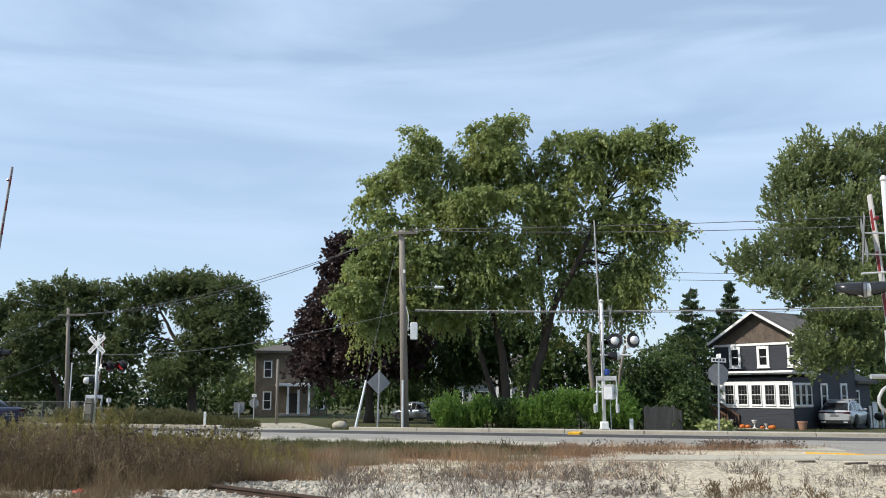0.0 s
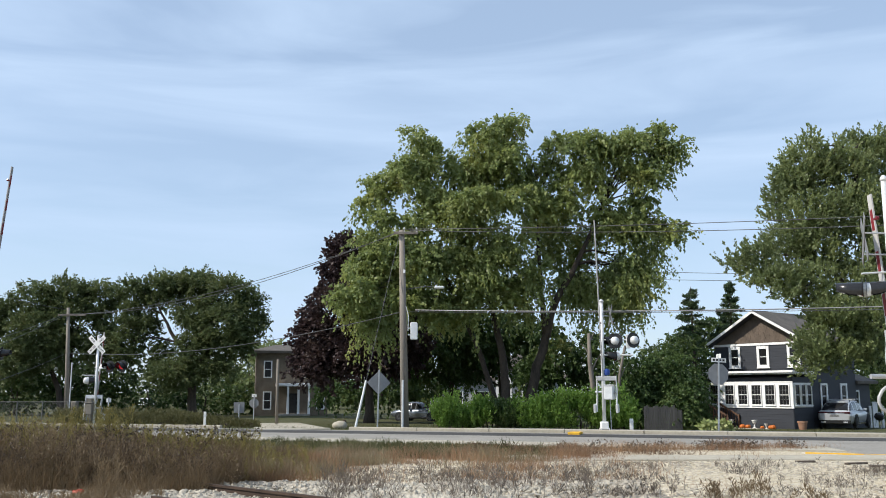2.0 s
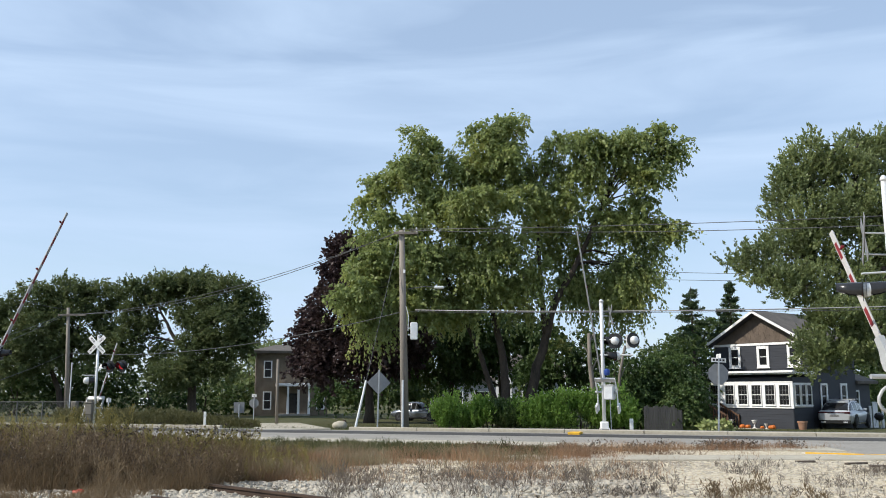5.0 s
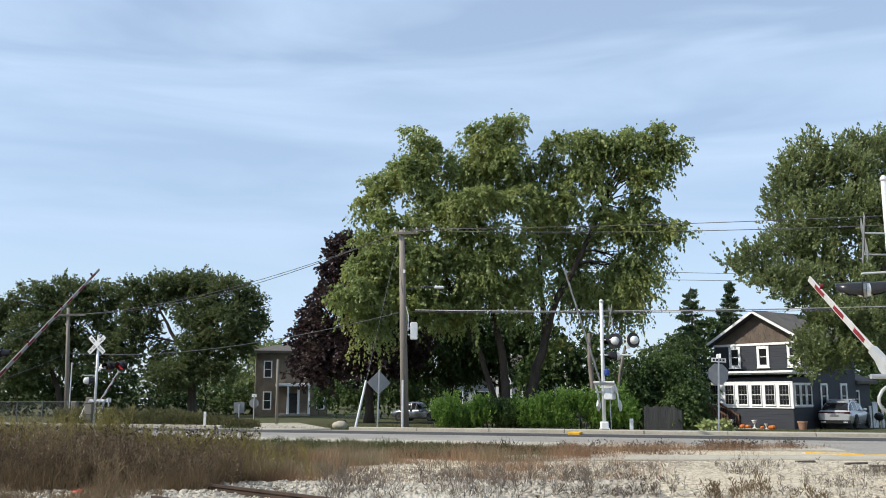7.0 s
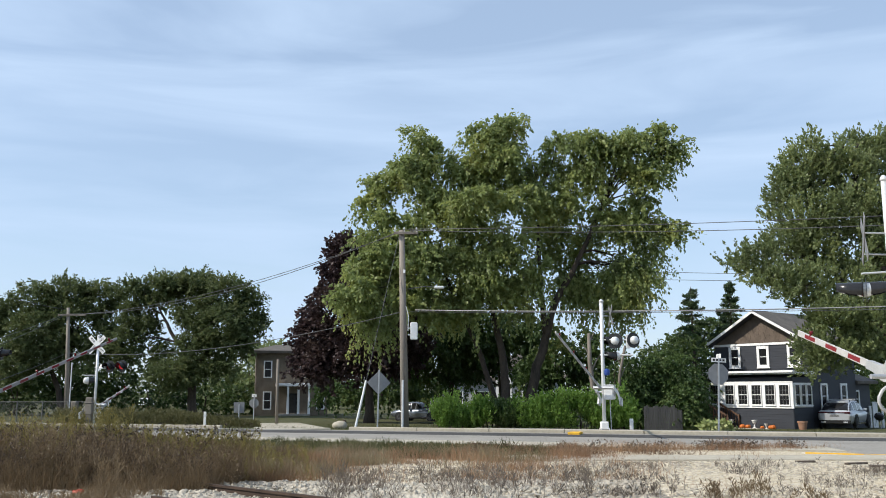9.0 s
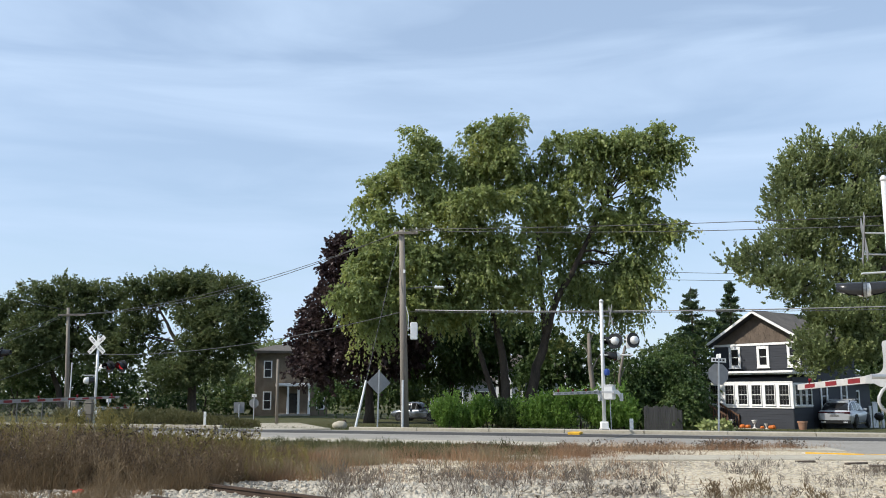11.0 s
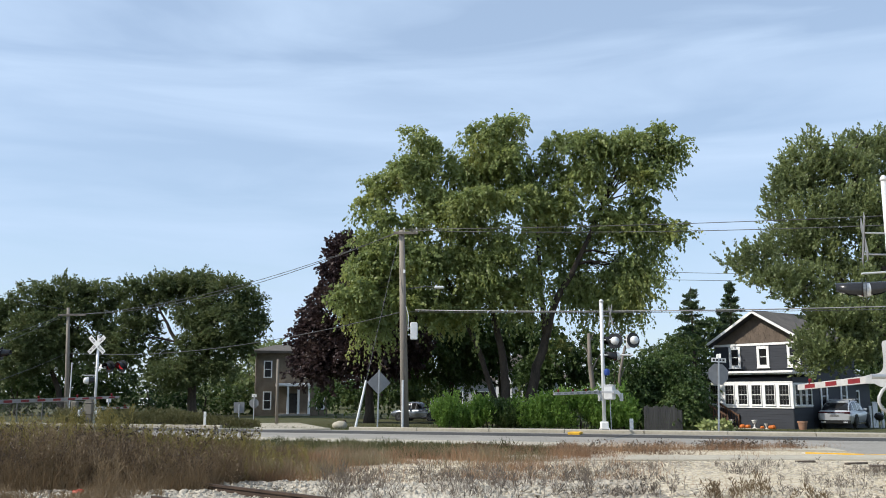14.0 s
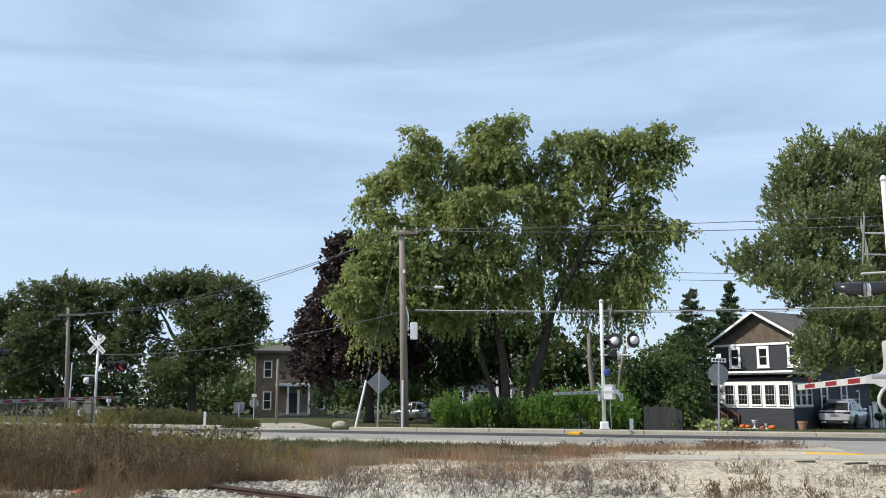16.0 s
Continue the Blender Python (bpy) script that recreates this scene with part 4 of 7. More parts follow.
def conifer(base, h, r, seed):
    """Whorls of drooping boughs with short hanging shoots."""
    t = thing("conifer", base, "tall dark green spruce behind the house", "tree", "spruces behind the house")
    rng = np.random.default_rng(seed)
    bm = B()
    tube(bm, [(0, 0, -0.1), (0.05, 0, h * 0.5), (0, 0, h)], [0.24, 0.14, 0.015], 7)
    boughs = []
    z = 0.1 * h
    while z < h - 0.15:
        f = 1 - z / h
        for _ in range(5 + int(4 * f)):
            a, L = rng.uniform(0, 6.283), (r * f ** 0.8 + 0.12) * rng.uniform(0.55, 1.25)
            s = np.array([0, 0, z + rng.normal(0, 0.12)])
            e = s + np.array([math.cos(a) * L, math.sin(a) * L, -0.12 * L + 0.1])
            m = (s + e) / 2 + np.array([0, 0, -0.1 * L])
            tube(bm, [s, m, e], [0.03 + 0.012 * L, 0.02, 0.006], 4)
            boughs.append((s, m, e, L))
        z += 0.3 + 0.4 * f
    part("trunk", bm, M_BARK, t)
    out = []
    for s, m, e, L in boughs:
        k = int(36 + 85 * L)
        q = rng.uniform(0.15, 1, (k, 1))
        p = (1 - q) ** 2 * s + 2 * q * (1 - q) * m + q * q * e + rng.normal(size=(k, 3)) * np.array([0.1, 0.1, 0.05]) * (1.3 - q)
        d = unit(np.tile(e - s, (k, 1))) * 0.7 + rng.normal(size=(k, 3)) * 0.5 + np.array([0, 0, -0.35])
        d = unit(d)
        sd = unit(np.cross(d, rng.normal(size=(k, 3))))
        w = rng.uniform(0.14, 0.3, (k, 1))
        out.append(np.stack([p, p + d * w * 0.4 + sd * w * 0.17, p + d * w, p + d * w * 0.4 - sd * w * 0.17], 1).reshape(-1, 3))
    part("needles", quads_mesh("needles", np.vstack(out), L_CONIFER), None, t)
    return t


conifer((18.15, 66, -0.701), 9.9, 2.9, 91)
conifer((21.0, 66, -0.727), 10.1, 2.7, 92)


def dead_trunk(base, top, r, label):
    t = thing("dead_tree", base, label, "tree", "dead trunks by the hedge")
    d = Vector(top) - Vector(base)
    bm = B()
    tube(bm, [(0, 0, -0.2), d * 0.3 + Vector((0.06, 0, 0)), d * 0.7 - Vector((0.05, 0, 0)), d], [r * 1.3, r, r * 0.85, r * 0.6], 9)
    part("trunk", bm, M_BARK_PALE, t, smooth=True)
    for k, (f, dx, dz) in enumerate(((0.6, 0.5, 0.9), (0.75, -0.45, 0.7), (0.9, 0.3, 0.6))):
        bm = B()
        s = d * f
        tube(bm, [s, s + Vector((dx * 0.5, 0, dz * 0.6)), s + Vector((dx, 0.1, dz))], [r * 0.4, r * 0.25, r * 0.08], 6)
        part("branch", bm, M_BARK_PALE, t)


dead_trunk((7.774, 47, -0.364), (7.561, 47, 4.582), 0.14, "bare broken pale trunk behind the hedge")
dead_trunk((8.644, 47, -0.37), (9.417, 47, 3.94), 0.09, "leaning bare pale trunk behind the hedge")


# ---- crossing signals ----
def light_head(parent, m, lit=False, disc=0.3, size=1.0, hood=1.0):
    """A signal lamp that faces local -y: round background, hood, housing and lens."""
    bm = B()
    lathe(bm, [(disc * 0.2, 0.0), (disc, 0.0), (disc, 0.012), (disc * 0.2, 0.012)], 28, pose(0, 0, 0, 90, 0, 0))
    d = part("light_background", bm, M_BLACK, parent, "round black background disc", True)
    d.matrix_local = m @ Matrix.Scale(size, 4)
    d.data.shade_flat()
    bm = B()
    lathe(bm, [(0.02, 0.2), (0.1, 0.2), (0.15, 0.14), (0.165, 0.02), (0.165, 0.0)], 20, pose(0, 0, 0, -90, 0, 0))
    h = part("housing", bm, M_SILVER, d, "silver rounded lamp housing", True)
    h.location = (0, 0.0, 0)
    bm = B()
    n = 14
    rows = []
    for y, sweep in ((-0.013, 1.25), (-0.2, 1.1), (-0.38, 0.8)):
        for r in (0.175, 0.168):
            rows.append([bm.verts.new((r * math.sin(t), y * hood, r * math.cos(t))) for t in np.linspace(-math.pi * 0.62 * sweep, math.pi * 0.62 * sweep, n)])
    order = [rows[0], rows[2], rows[4], rows[5], rows[3], rows[1]]
    for a, b in zip(order, order[1:]):
        for k in range(n - 1):
            bm.faces.new((a[k], a[k + 1], b[k + 1], b[k]))
    part("hood", bm, M_BLACK, d, "black visor", True)
    bm = B()
    lathe(bm, [(0.15, 0.0), (0.145, 0.025), (0.1, 0.045), (0.03, 0.05)], 20, pose(0, -0.014, 0, 90, 0, 0))
    part("lens", bm, M_LENS if lit else M_LENS_DARK, d, "lit red lens" if lit else "dark red lens", True)
    return d


def crossbuck(parent, m, lettered=True, plate=None):
    """Two crossed white blades; local -y is the face."""
    for k, a in enumerate((45, -45)):
        bm = B()
        box(bm, -0.54, -0.006 - 0.014 * k, -0.1, 0.54, 0.006 - 0.014 * k, 0.1, 0.003)
        b = part("crossbuck_blade", bm, plate or M_WHITE, parent, "grey back of crossbuck blade" if plate else "white crossbuck blade")
        b.matrix_local = m @ pose(0, 0, 0, 0, a, 0)
        if lettered:
            for txt, x in ((("RAIL", -0.29), ("ROAD", 0.29)) if k == 0 else (("CROSS", -0.3), ("ING", 0.3))):
                cu = bpy.data.curves.new("blade_lettering", "FONT")
                cu.body, cu.size, cu.align_x, cu.align_y, cu.extrude = txt, 0.145, "CENTER", "CENTER", 0.002
                cu.materials.append(M_BLACK)
                tmp = bpy.data.objects.new("lettering", cu)
                me = bpy.data.meshes.new_from_object(tmp)
                bpy.data.objects.remove(tmp)
                t = part("lettering", me, None, b, "black capital letters")
                t.matrix_local = pose(x, -0.009 - 0.014 * k, 0, 90, 0, 0)


def arm_mesh(L, h0, h1, first):
    """A tapering barrier arm along x, from the pivot to its tip."""
    bm = B()
    vs = [bm.verts.new((q, sy * 0.018, sz * hh)) for q, hh in ((first, h0 + (h1 - h0) * first / L), (L, h1)) for sy in (-1, 1) for sz in (-0.5, 0.5)]
    for f in ((0, 1, 5, 4), (2, 6, 7, 3), (1, 3, 7, 5), (0, 4, 6, 2), (0, 2, 3, 1), (4, 5, 7, 6)):
        bm.faces.new([vs[q] for q in f])
    bmesh.ops.bevel(bm, geom=list(bm.edges), offset=0.005, segments=1, affect="EDGES")
    return bm


def arm_stripes(arm, L, h0, h1, first, mat):
    """Red tape on both faces of an arm, narrower than the arm."""
    x = L - 0.3
    while x - 0.2 > first:
        hh = (h0 + (h1 - h0) * x / L) * 0.33
        bm = B()
        box(bm, max(first, x - 0.406), -0.0205, -hh, x, 0.0205, hh)
        part("stripe", bm, mat, arm, "red reflective tape")
        x -= 0.812


def gate(base, mast_h, pivot, az, L, label, mast_r=0.065, mast_tilt=0.0, lamps=3, back=0.75, h0=0.17, first=0.5, mech=True, small=False, stripe=None, steel=None, box_at=0.0, reach=1.0, bar=None):
    """A signal mast with a motor box and a pivoting striped arm. Returns thing and arm. pivot: arm's pivot in the thing's space."""
    g = thing("crossing_gate", base, label, "crossing gate", "gates of the level crossing")
    bm = B()
    tube(bm, [(0, 0, 0.0), (0, 0, mast_h)], mast_r, 14)
    lathe(bm, [(mast_r * 1.25, 0), (mast_r * 1.25, 0.05), (mast_r * 0.6, 0.1), (0.01, 0.11)], 14, pose(0, 0, mast_h, 0, 0, 0))
    part("mast", bm, M_SILVER, g, "silver painted steel mast", True)
    bm = B()
    if not small:
        box(bm, -0.2, -0.2, -0.05, 0.2, 0.2, 0.05, 0.012)
        box(bm, -0.15, -0.15, 0.05, 0.15, 0.15, 0.36, 0.03)
        for sx in (-1, 1):
            for sy in (-1, 1):
                tube(bm, [(sx * 0.16, sy * 0.16, 0.04), (sx * 0.16, sy * 0.16, 0.12)], 0.015, 6)
    else:
        box(bm, -0.12, -0.12, -0.05, 0.12, 0.12, 0.2, 0.02)
    part("mast_base", bm, M_WHITE, g, "white cast mast base")
    R = pose(*pivot, 0, 0, az)
    if mech:
        bm = B()
        R2 = R @ pose(-0.25 * (box_at > 0), -box_at * 2.2, 0)
        box(bm, -0.28, 0.07, -0.3, 0.22, 0.42, 0.24, 0.03, R2)
        box(bm, -0.3, 0.05, 0.24, 0.24, 0.44, 0.28, 0.01, R2)
        part("motor_box", bm, M_CASE if small else M_SILVER, g, "gate motor box")
        bm = B()
        tube(bm, [R @ Vector((0, -0.34, 0)), R @ Vector((0, 0.5, 0))], 0.045, 12)
        part("shaft", bm, M_GALV, g)
    h1 = max(0.09, h0 * 0.8) if reach < 1 else 0.09
    arm = new("gate_arm", to_mesh("gate_arm", arm_mesh(L, h0, h1, first), bar or M_ARMWHITE))
    arm.parent = g
    arm_stripes(arm, L, h0, h1, first, stripe or M_ARMRED)
    arm["label"] = "red and white striped barrier arm"
    arm.matrix_local = pose(*pivot, 0, -83, az)
    if reach < 1:
        bm = B()
        prism(bm, [(0.85, -0.075), (0.85, 0.075), (0.42, 0.09), (0.3, 0.15), (0.25, 0.3), (0.25, 0.62), (0.21, 0.66), (0.1, 0.66), (0.06, 0.62), (0.05, 0.1), (0.07, -0.04), (0.14, -0.14), (0.26, -0.18), (0.42, -0.16), (0.6, -0.09)], 0.12, Matrix.Translation((0, -0.06, 0)))
        bmesh.ops.bevel(bm, geom=[e for e in bm.edges if e.calc_length() > 0.11 and abs(e.verts[0].co.y - e.verts[1].co.y) > 0.1], offset=0.01, segments=1, affect="EDGES")
        part("support_arm", bm, M_CASTING, arm, "grey painted cast elbow holding the arm")
    for sy in () if reach < 1 else (-0.26, 0.52):
        bm = B()
        out = [(0.62, 0.06), (0.1, 0.12), (-0.12, 0.1), (-back, -0.1), (-back, -0.3), (-back * 0.75, -0.36), (-0.1, -0.12), (0.62, -0.06)]
        prism(bm, [(x * reach, z * 0.8 * (0.5 + 0.5 * reach)) for x, z in out], 0.018, Matrix.Translation((0, sy, 0)))
        part("support_arm", bm, steel or (M_GALV if small else M_WHITE), arm, "steel support arm")
        bm = B()
        back_ = back * reach
        for q in range(3):
            box(bm, -back_ - 0.02, sy + (0.022 + q * 0.026) * (1 if sy > 0 else -1) - 0.011, -0.36 * (0.35 + 0.65 * reach), -back_ + 0.3 * reach, sy + (0.022 + q * 0.026) * (1 if sy > 0 else -1) + 0.011, -0.1 + 0.02 * q, 0.004)
        part("counterweight", bm, steel or M_SILVER, arm, "stacked counterweight plates")
    if reach == 1:
        part("cross_bracket", box(B(), 0.45, -0.27, -0.04, 0.62, 0.54, 0.04, 0.01), M_GALV, arm)
    for k in range(lamps):
        x = L - 0.5 - k * (L - 1.4) / max(1, lamps)
        bm = B()
        lathe(bm, [(0.02, -0.03), (0.034, -0.025), (0.034, 0.025), (0.02, 0.03)], 12, pose(x, 0, h0 * 0.5 + 0.05, 90, 0, 0))
        box(bm, x - 0.02, -0.02, 0.03, x + 0.02, 0.02, h0 * 0.5 + 0.02)
        part("arm_lamp", bm, M_LENS_DARK, arm, "small red arm lamp")
    return g, arm


arms = []

# far side of the road, seen from behind
fr_base = (6.314, 36, 0.073)
fr, a1 = gate(fr_base, 5.05, (0.0, 0.0, 1.507 + 0.0), -113.5, 6.78, "silver crossing signal mast with white gate arm seen from behind", mast_r=0.075, stripe=M_SIGNBACK, h0=0.12)
arms.append((a1, (0.0, 0.0, 1.507), -113.5))
for z0 in (3.55, 2.95):
    part("crossarm", tube(B(), [(-0.1, 0, z0), (0.55, -0.15, z0), (1.15, -0.3, z0 - 0.02)], 0.03, 8), M_SILVER, fr, "silver lamp crossarm")
part("junction_box", box(B(), 0.9, -0.3, 3.2, 1.06, -0.16, 3.75, 0.02), M_SILVER, fr)
light_head(fr, pose(1.18, -0.28, 3.52, 0, 0, 205))
light_head(fr, pose(0.5, -0.12, 3.5, 0, 0, 150))
light_head(fr, pose(0.42, 0.12, 3.5, 0, 0, 290))
light_head(fr, pose(0.48, -0.1, 2.9, 0, 0, 285), disc=0.2)
crossbuck(fr, pose(0.38, 0.1, 4.5, 0, 0, -90), False, M_SIGNBACK)
part("bracket", tube(B(), [(0, 0, 4.5), (0.4, 0.1, 4.5)], 0.02, 6), M_GALV, fr)
bm = B()
tube(bm, [(0.45, 0.1, 4.3), (0.7, 0.1, 3.9), (0.75, 0, 3.6)], 0.012, 6)
part("lead", bm, M_WIRE, fr)
bm = B()
lathe(bm, [(0.08, 0), (0.11, 0.08), (0.11, 0.2), (0.05, 0.26)], 16, pose(0.14, -0.1, 2.15, 0, 0, 0))
part("bell", bm, M_BLUE, fr, "small blue warning bell")
bm = B()
tube(bm, [(0.28, 0.05, 0.0), (0.24, 0.03, 1.7)], 0.018, 6)
part("conduit", bm, M_GALV, fr)

# far left, with the crossbuck facing
fl_base = (*(-16.316, 43, 1.417)[:2], -0.2)
fl, a2 = gate(fl_base, 4.35, (0.05, 0.0, 1.02), 84.6, 3.61, "slim silver mast with white crossbuck and red crossing lights", mast_r=0.06, lamps=1, back=0.5, h0=0.12, first=0.3, small=True)
arms.append((a2, (0.05, 0.0, 1.02), 84.6))
crossbuck(fl, pose(-0.03, -0.1, 3.98, 0, 0, -8))
part("crossarm", tube(B(), [(-0.1, -0.02, 2.92), (1.4, -0.02, 2.98)], 0.03, 8), M_GALV, fl)
part("bracket", tube(B(), [(-0.6, -0.02, 2.55), (0, -0.02, 2.55)], 0.02, 8), M_GALV, fl)
light_head(fl, pose(0.62, -0.06, 2.95, 0, 0, -18), False, 0.28)
light_head(fl, pose(1.2, -0.06, 2.98, 0, 0, -18), True, 0.28)
bm = B()
lathe(bm, [(0.02, 0.22), (0.1, 0.2), (0.17, 0.02), (0.17, 0.0)], 18, pose(0.3, -0.1, 2.85, 0, 0, 0))
part("bell", bm, M_SILVER, fl, "silver crossing bell", True)
light_head(fl, pose(-0.4, 0.05, 2.3, 0, 0, 120), False, 0.25)

# near left, its mast beyond the edge of the view
nl_base = (-14.34, 28.0, 0.0)
nl, a3 = gate(nl_base, 5.2, (0.0, 0.0, 1.251), 76.4, 7.68, "silver crossing gate with long striped arm among weeds", lamps=3, h0=0.135, bar=M_ARMGREY)
arms.append((a3, (0.0, 0.0, 1.251), 76.4))
light_head(nl, pose(0.75, 0.0, 2.75, 0, 0, 100), size=0.7)
light_head(nl, pose(-0.6, 0.0, 2.75, 0, 0, 100))
bm = B()
tube(bm, [(-0.7, 0, 2.75), (0.8, 0, 2.75)], 0.03, 8)
part("crossarm", bm, M_GALV, nl)
crossbuck(nl, pose(0.0, -0.1, 4.6, 0, 0, 60), False)

# near right
nr_base = (8.26, 16.55, 0.0)
nr, a4 = gate(nr_base, 5.5, (-0.12, -0.17, 1.865), 97.6, 3.44, "tall silver crossing signal with short striped gate arm", mast_r=0.052, lamps=1, h0=0.15, first=0.6, back=0.36, steel=M_SIGNBACK, box_at=0.3, reach=0.5)
arms.append((a4, (-0.12, -0.17, 1.865), 97.6))
_lp = Vector((7.7, 16.5, 3.44)) - Vector(nr_base)
light_head(nr, pose(_lp.x - 0.0, _lp.y - 0.01, _lp.z, 0, 0, 246), disc=0.26, size=0.82, hood=1.45)
light_head(nr, pose(_lp.x + 0.06, _lp.y + 0.0, _lp.z, 0, 0, 66), disc=0.26, size=0.82, hood=1.45)
part("crossarm", tube(B(), [_lp, (0.4, 0, _lp.z)], 0.03, 8), M_SILVER, nr, "silver lamp crossarm")
part("stay", tube(B(), [(_lp.x, _lp.y, _lp.z + 0.3), (0.0, 0, _lp.z + 0.34)], 0.018, 8), M_SILVER, nr)
for z0 in (4.1, 4.5):
    part("bracket", tube(B(), [(-0.48, -0.05, z0), (0.0, 0, z0)], 0.016, 6), M_GALV, nr)
crossbuck(nr, pose(-0.48, -0.05, 4.38, 0, 0, 71), False, M_SIGNBACK)
part("cable_loop", tube(B(), [(-0.02, 0, 1.75), (-0.2, -0.05, 1.72), (-0.34, -0.06, 1.62), (-0.41, -0.06, 1.5), (-0.42, -0.06, 1.4), (-0.37, -0.06, 1.29), (-0.25, -0.05, 1.22), (-0.02, 0, 1.2)], 0.032, 8), M_CASTING, nr, "grey flexible conduit loop", True)


# ---- poles and cables ----
def cable(pts, r, mat, label, sag=0.25):
    bm = B()
    a, b = Vector(pts[0]), Vector(pts[-1])
    q = [a.lerp(b, i / 16) - Vector((0, 0, sag * 4 * (i / 16) * (1 - i / 16))) for i in range(17)]
    tube(bm, q, r, 5)
    return tagged(part("overhead_cable", bm, mat), label, "cable", "cables on the poles")


up_base = (-1.695, 41.0, -0.098)
p = thing("utility_pole", up_base, "weathered grey wooden utility pole with metal conduit", "utility pole")
_lean = (-1.9, 41.0, 8.927)
top = Vector(_lean) - Vector(up_base)
bm = B()
tube(bm, [(0, 0, -0.2), top * 0.5, top], [0.2, 0.165, 0.125], 12)
part("pole_shaft", bm, M_POLE, p, smooth=True)
bm = B()
box(bm, -0.35, -0.06, -0.06, 0.75, 0.06, 0.06, 0.01, pose(top.x, top.y - 0.16, top.z - 0.15, 0, 0, 0))
part("crossarm", bm, M_POLE, p)
for dx in (-0.3, 0.12, 0.68):
    bm = B()
    lathe(bm, [(0.02, -0.1), (0.02, 0), (0.05, 0.01), (0.035, 0.05), (0.05, 0.07), (0.02, 0.11)], 10, pose(top.x + dx, top.y - 0.16, top.z, 0, 0, 0))
    part("insulator", bm, M_SILVER, p, "small pale insulator")
bm = B()
tube(bm, [(-0.1, -0.2, -0.1), (-0.1, -0.2, 2.2)], 0.05, 8)
part("conduit", bm, M_SILVER, p, "grey conduit strapped to the pole")
bm = B()
tube(bm, [(0.12, -0.16, 4.4), (0.13, -0.17, 5.1), (0.02, -0.17, 5.5)], 0.02, 6)
part("conduit", bm, M_SILVER, p, "grey conduit strapped to the pole")
bm = B()
box(bm, 0.22, -0.2, 4.0, 0.55, 0.1, 4.78, 0.03)
box(bm, 0.1, -0.06, 4.2, 0.24, 0.02, 4.26)
box(bm, 0.1, -0.06, 4.5, 0.24, 0.02, 4.56)
part("equipment_box", bm, M_SILVER, p, "pale grey equipment box")
bm = B()
box(bm, -0.12, -0.175, top.z - 2.0, -0.02, -0.14, top.z - 1.85)
part("pole_tag", bm, M_WHITE, p, "small white tag")

# street light arm carried by the pole behind the leaves
bm = B()
tube(bm, [(0.05, 0, 6.3), (0.9, -0.1, 6.42), (1.35, -0.15, 6.38)], 0.018, 8)
part("lamp_arm", bm, M_WIRE, p)
bm = B()
box(bm, 1.3, -0.28, 6.3, 1.75, -0.02, 6.42, 0.04)
part("lamp_head", bm, M_SILVER, p, "grey street light head")

cable([(-1.865, 40.8, 8.944), (17.499, 30, 7.582)], 0.014, M_WIRE, "dark overhead power cable on the poles", 0.12)
cable([(-1.528, 40.8, 8.891), (17.469, 30, 7.252)], 0.014, M_WIRE, "dark overhead power cable on the poles", 0.2)
cable([(-1.252, 40.8, 5.233), (17.221, 30, 4.46)], 0.022, M_WIRE_PALE, "thick pale communication cable between poles", 0.13)
cable([(-1.771, 41, 5.174), (20.653, 36, 4.896)], 0.012, M_WIRE, "thin dark overhead cable", 0.1)
cable([(10.213, 75, 11.642), (43.254, 75, 11.022)], 0.02, M_WIRE, "dark distant overhead cable", 0.05)
cable([(10.199, 75, 10.975), (43.207, 75, 10.5)], 0.02, M_WIRE, "dark distant overhead cable", 0.05)
cable([(-2.03, 41, 8.874), (-25.678, 62, 6.849)], 0.016, M_WIRE, "dark overhead power cable on the poles", 1.0)
cable([(-2.185, 41, 8.768), (-25.443, 62, 6.811)], 0.016, M_WIRE, "dark overhead power cable on the poles", 0.75)
cable([(-1.95, 41, 5.148), (-25.507, 62, 4.188)], 0.018, M_WIRE, "dark overhead cable on the poles", 0.75)
cable([(-25.988, 62, 6.849), (-23.184, 40, 2.9)], 0.014, M_WIRE, "dark overhead power cable on the poles", 0.2)
cable([(-25.833, 62, 6.849), (-23.128, 40, 2.285)], 0.014, M_WIRE, "dark overhead power cable on the poles", 0.2)
cable([(-25.661, 62, 4.188), (-23.006, 40, 0.943)], 0.014, M_WIRE, "dark overhead cable on the poles", 0.2)
cable([(-25.773, 62, 7.121), (-32.384, 55, 8.964)], 0.014, M_WIRE, "dark overhead power cable on the poles", 0.2)

lp_base = (-25.369, 62, -0.467)
p2 = thing("utility_pole", lp_base, "grey wooden utility pole with crossarm beside the fence", "utility pole")
_t2 = Vector((-25.744, 62, 7.277)) - Vector(lp_base)
bm = B()
tube(bm, [(0, 0, -0.2), _t2 * 0.5, _t2], [0.17, 0.14, 0.1], 10)
part("pole_shaft", bm, M_POLE, p2, smooth=True)
bm = B()
box(bm, -0.6, -0.06, -0.06, 1.3, 0.06, 0.06, 0.01, pose(_t2.x, -0.14, _t2.z - 0.5, 0, 0, 0))
part("crossarm", bm, M_POLE, p2)
bm = B()
tube(bm, [(0.17, -0.12, -0.1), (0.17, -0.12, 4.0)], 0.045, 8)
part("conduit", bm, M_SILVER, p2, "pale conduit strapped to the pole")

p3_base = (-10.85, 60, -0.513)
p3 = thing("utility_pole", p3_base, "short pale wooden pole on the lawn", "utility pole")
bm = B()
tube(bm, [(0, 0, -0.2), (-0.02, 0, 4.2)], [0.11, 0.085], 10)
part("pole_shaft", bm, M_POLE, p3, smooth=True)

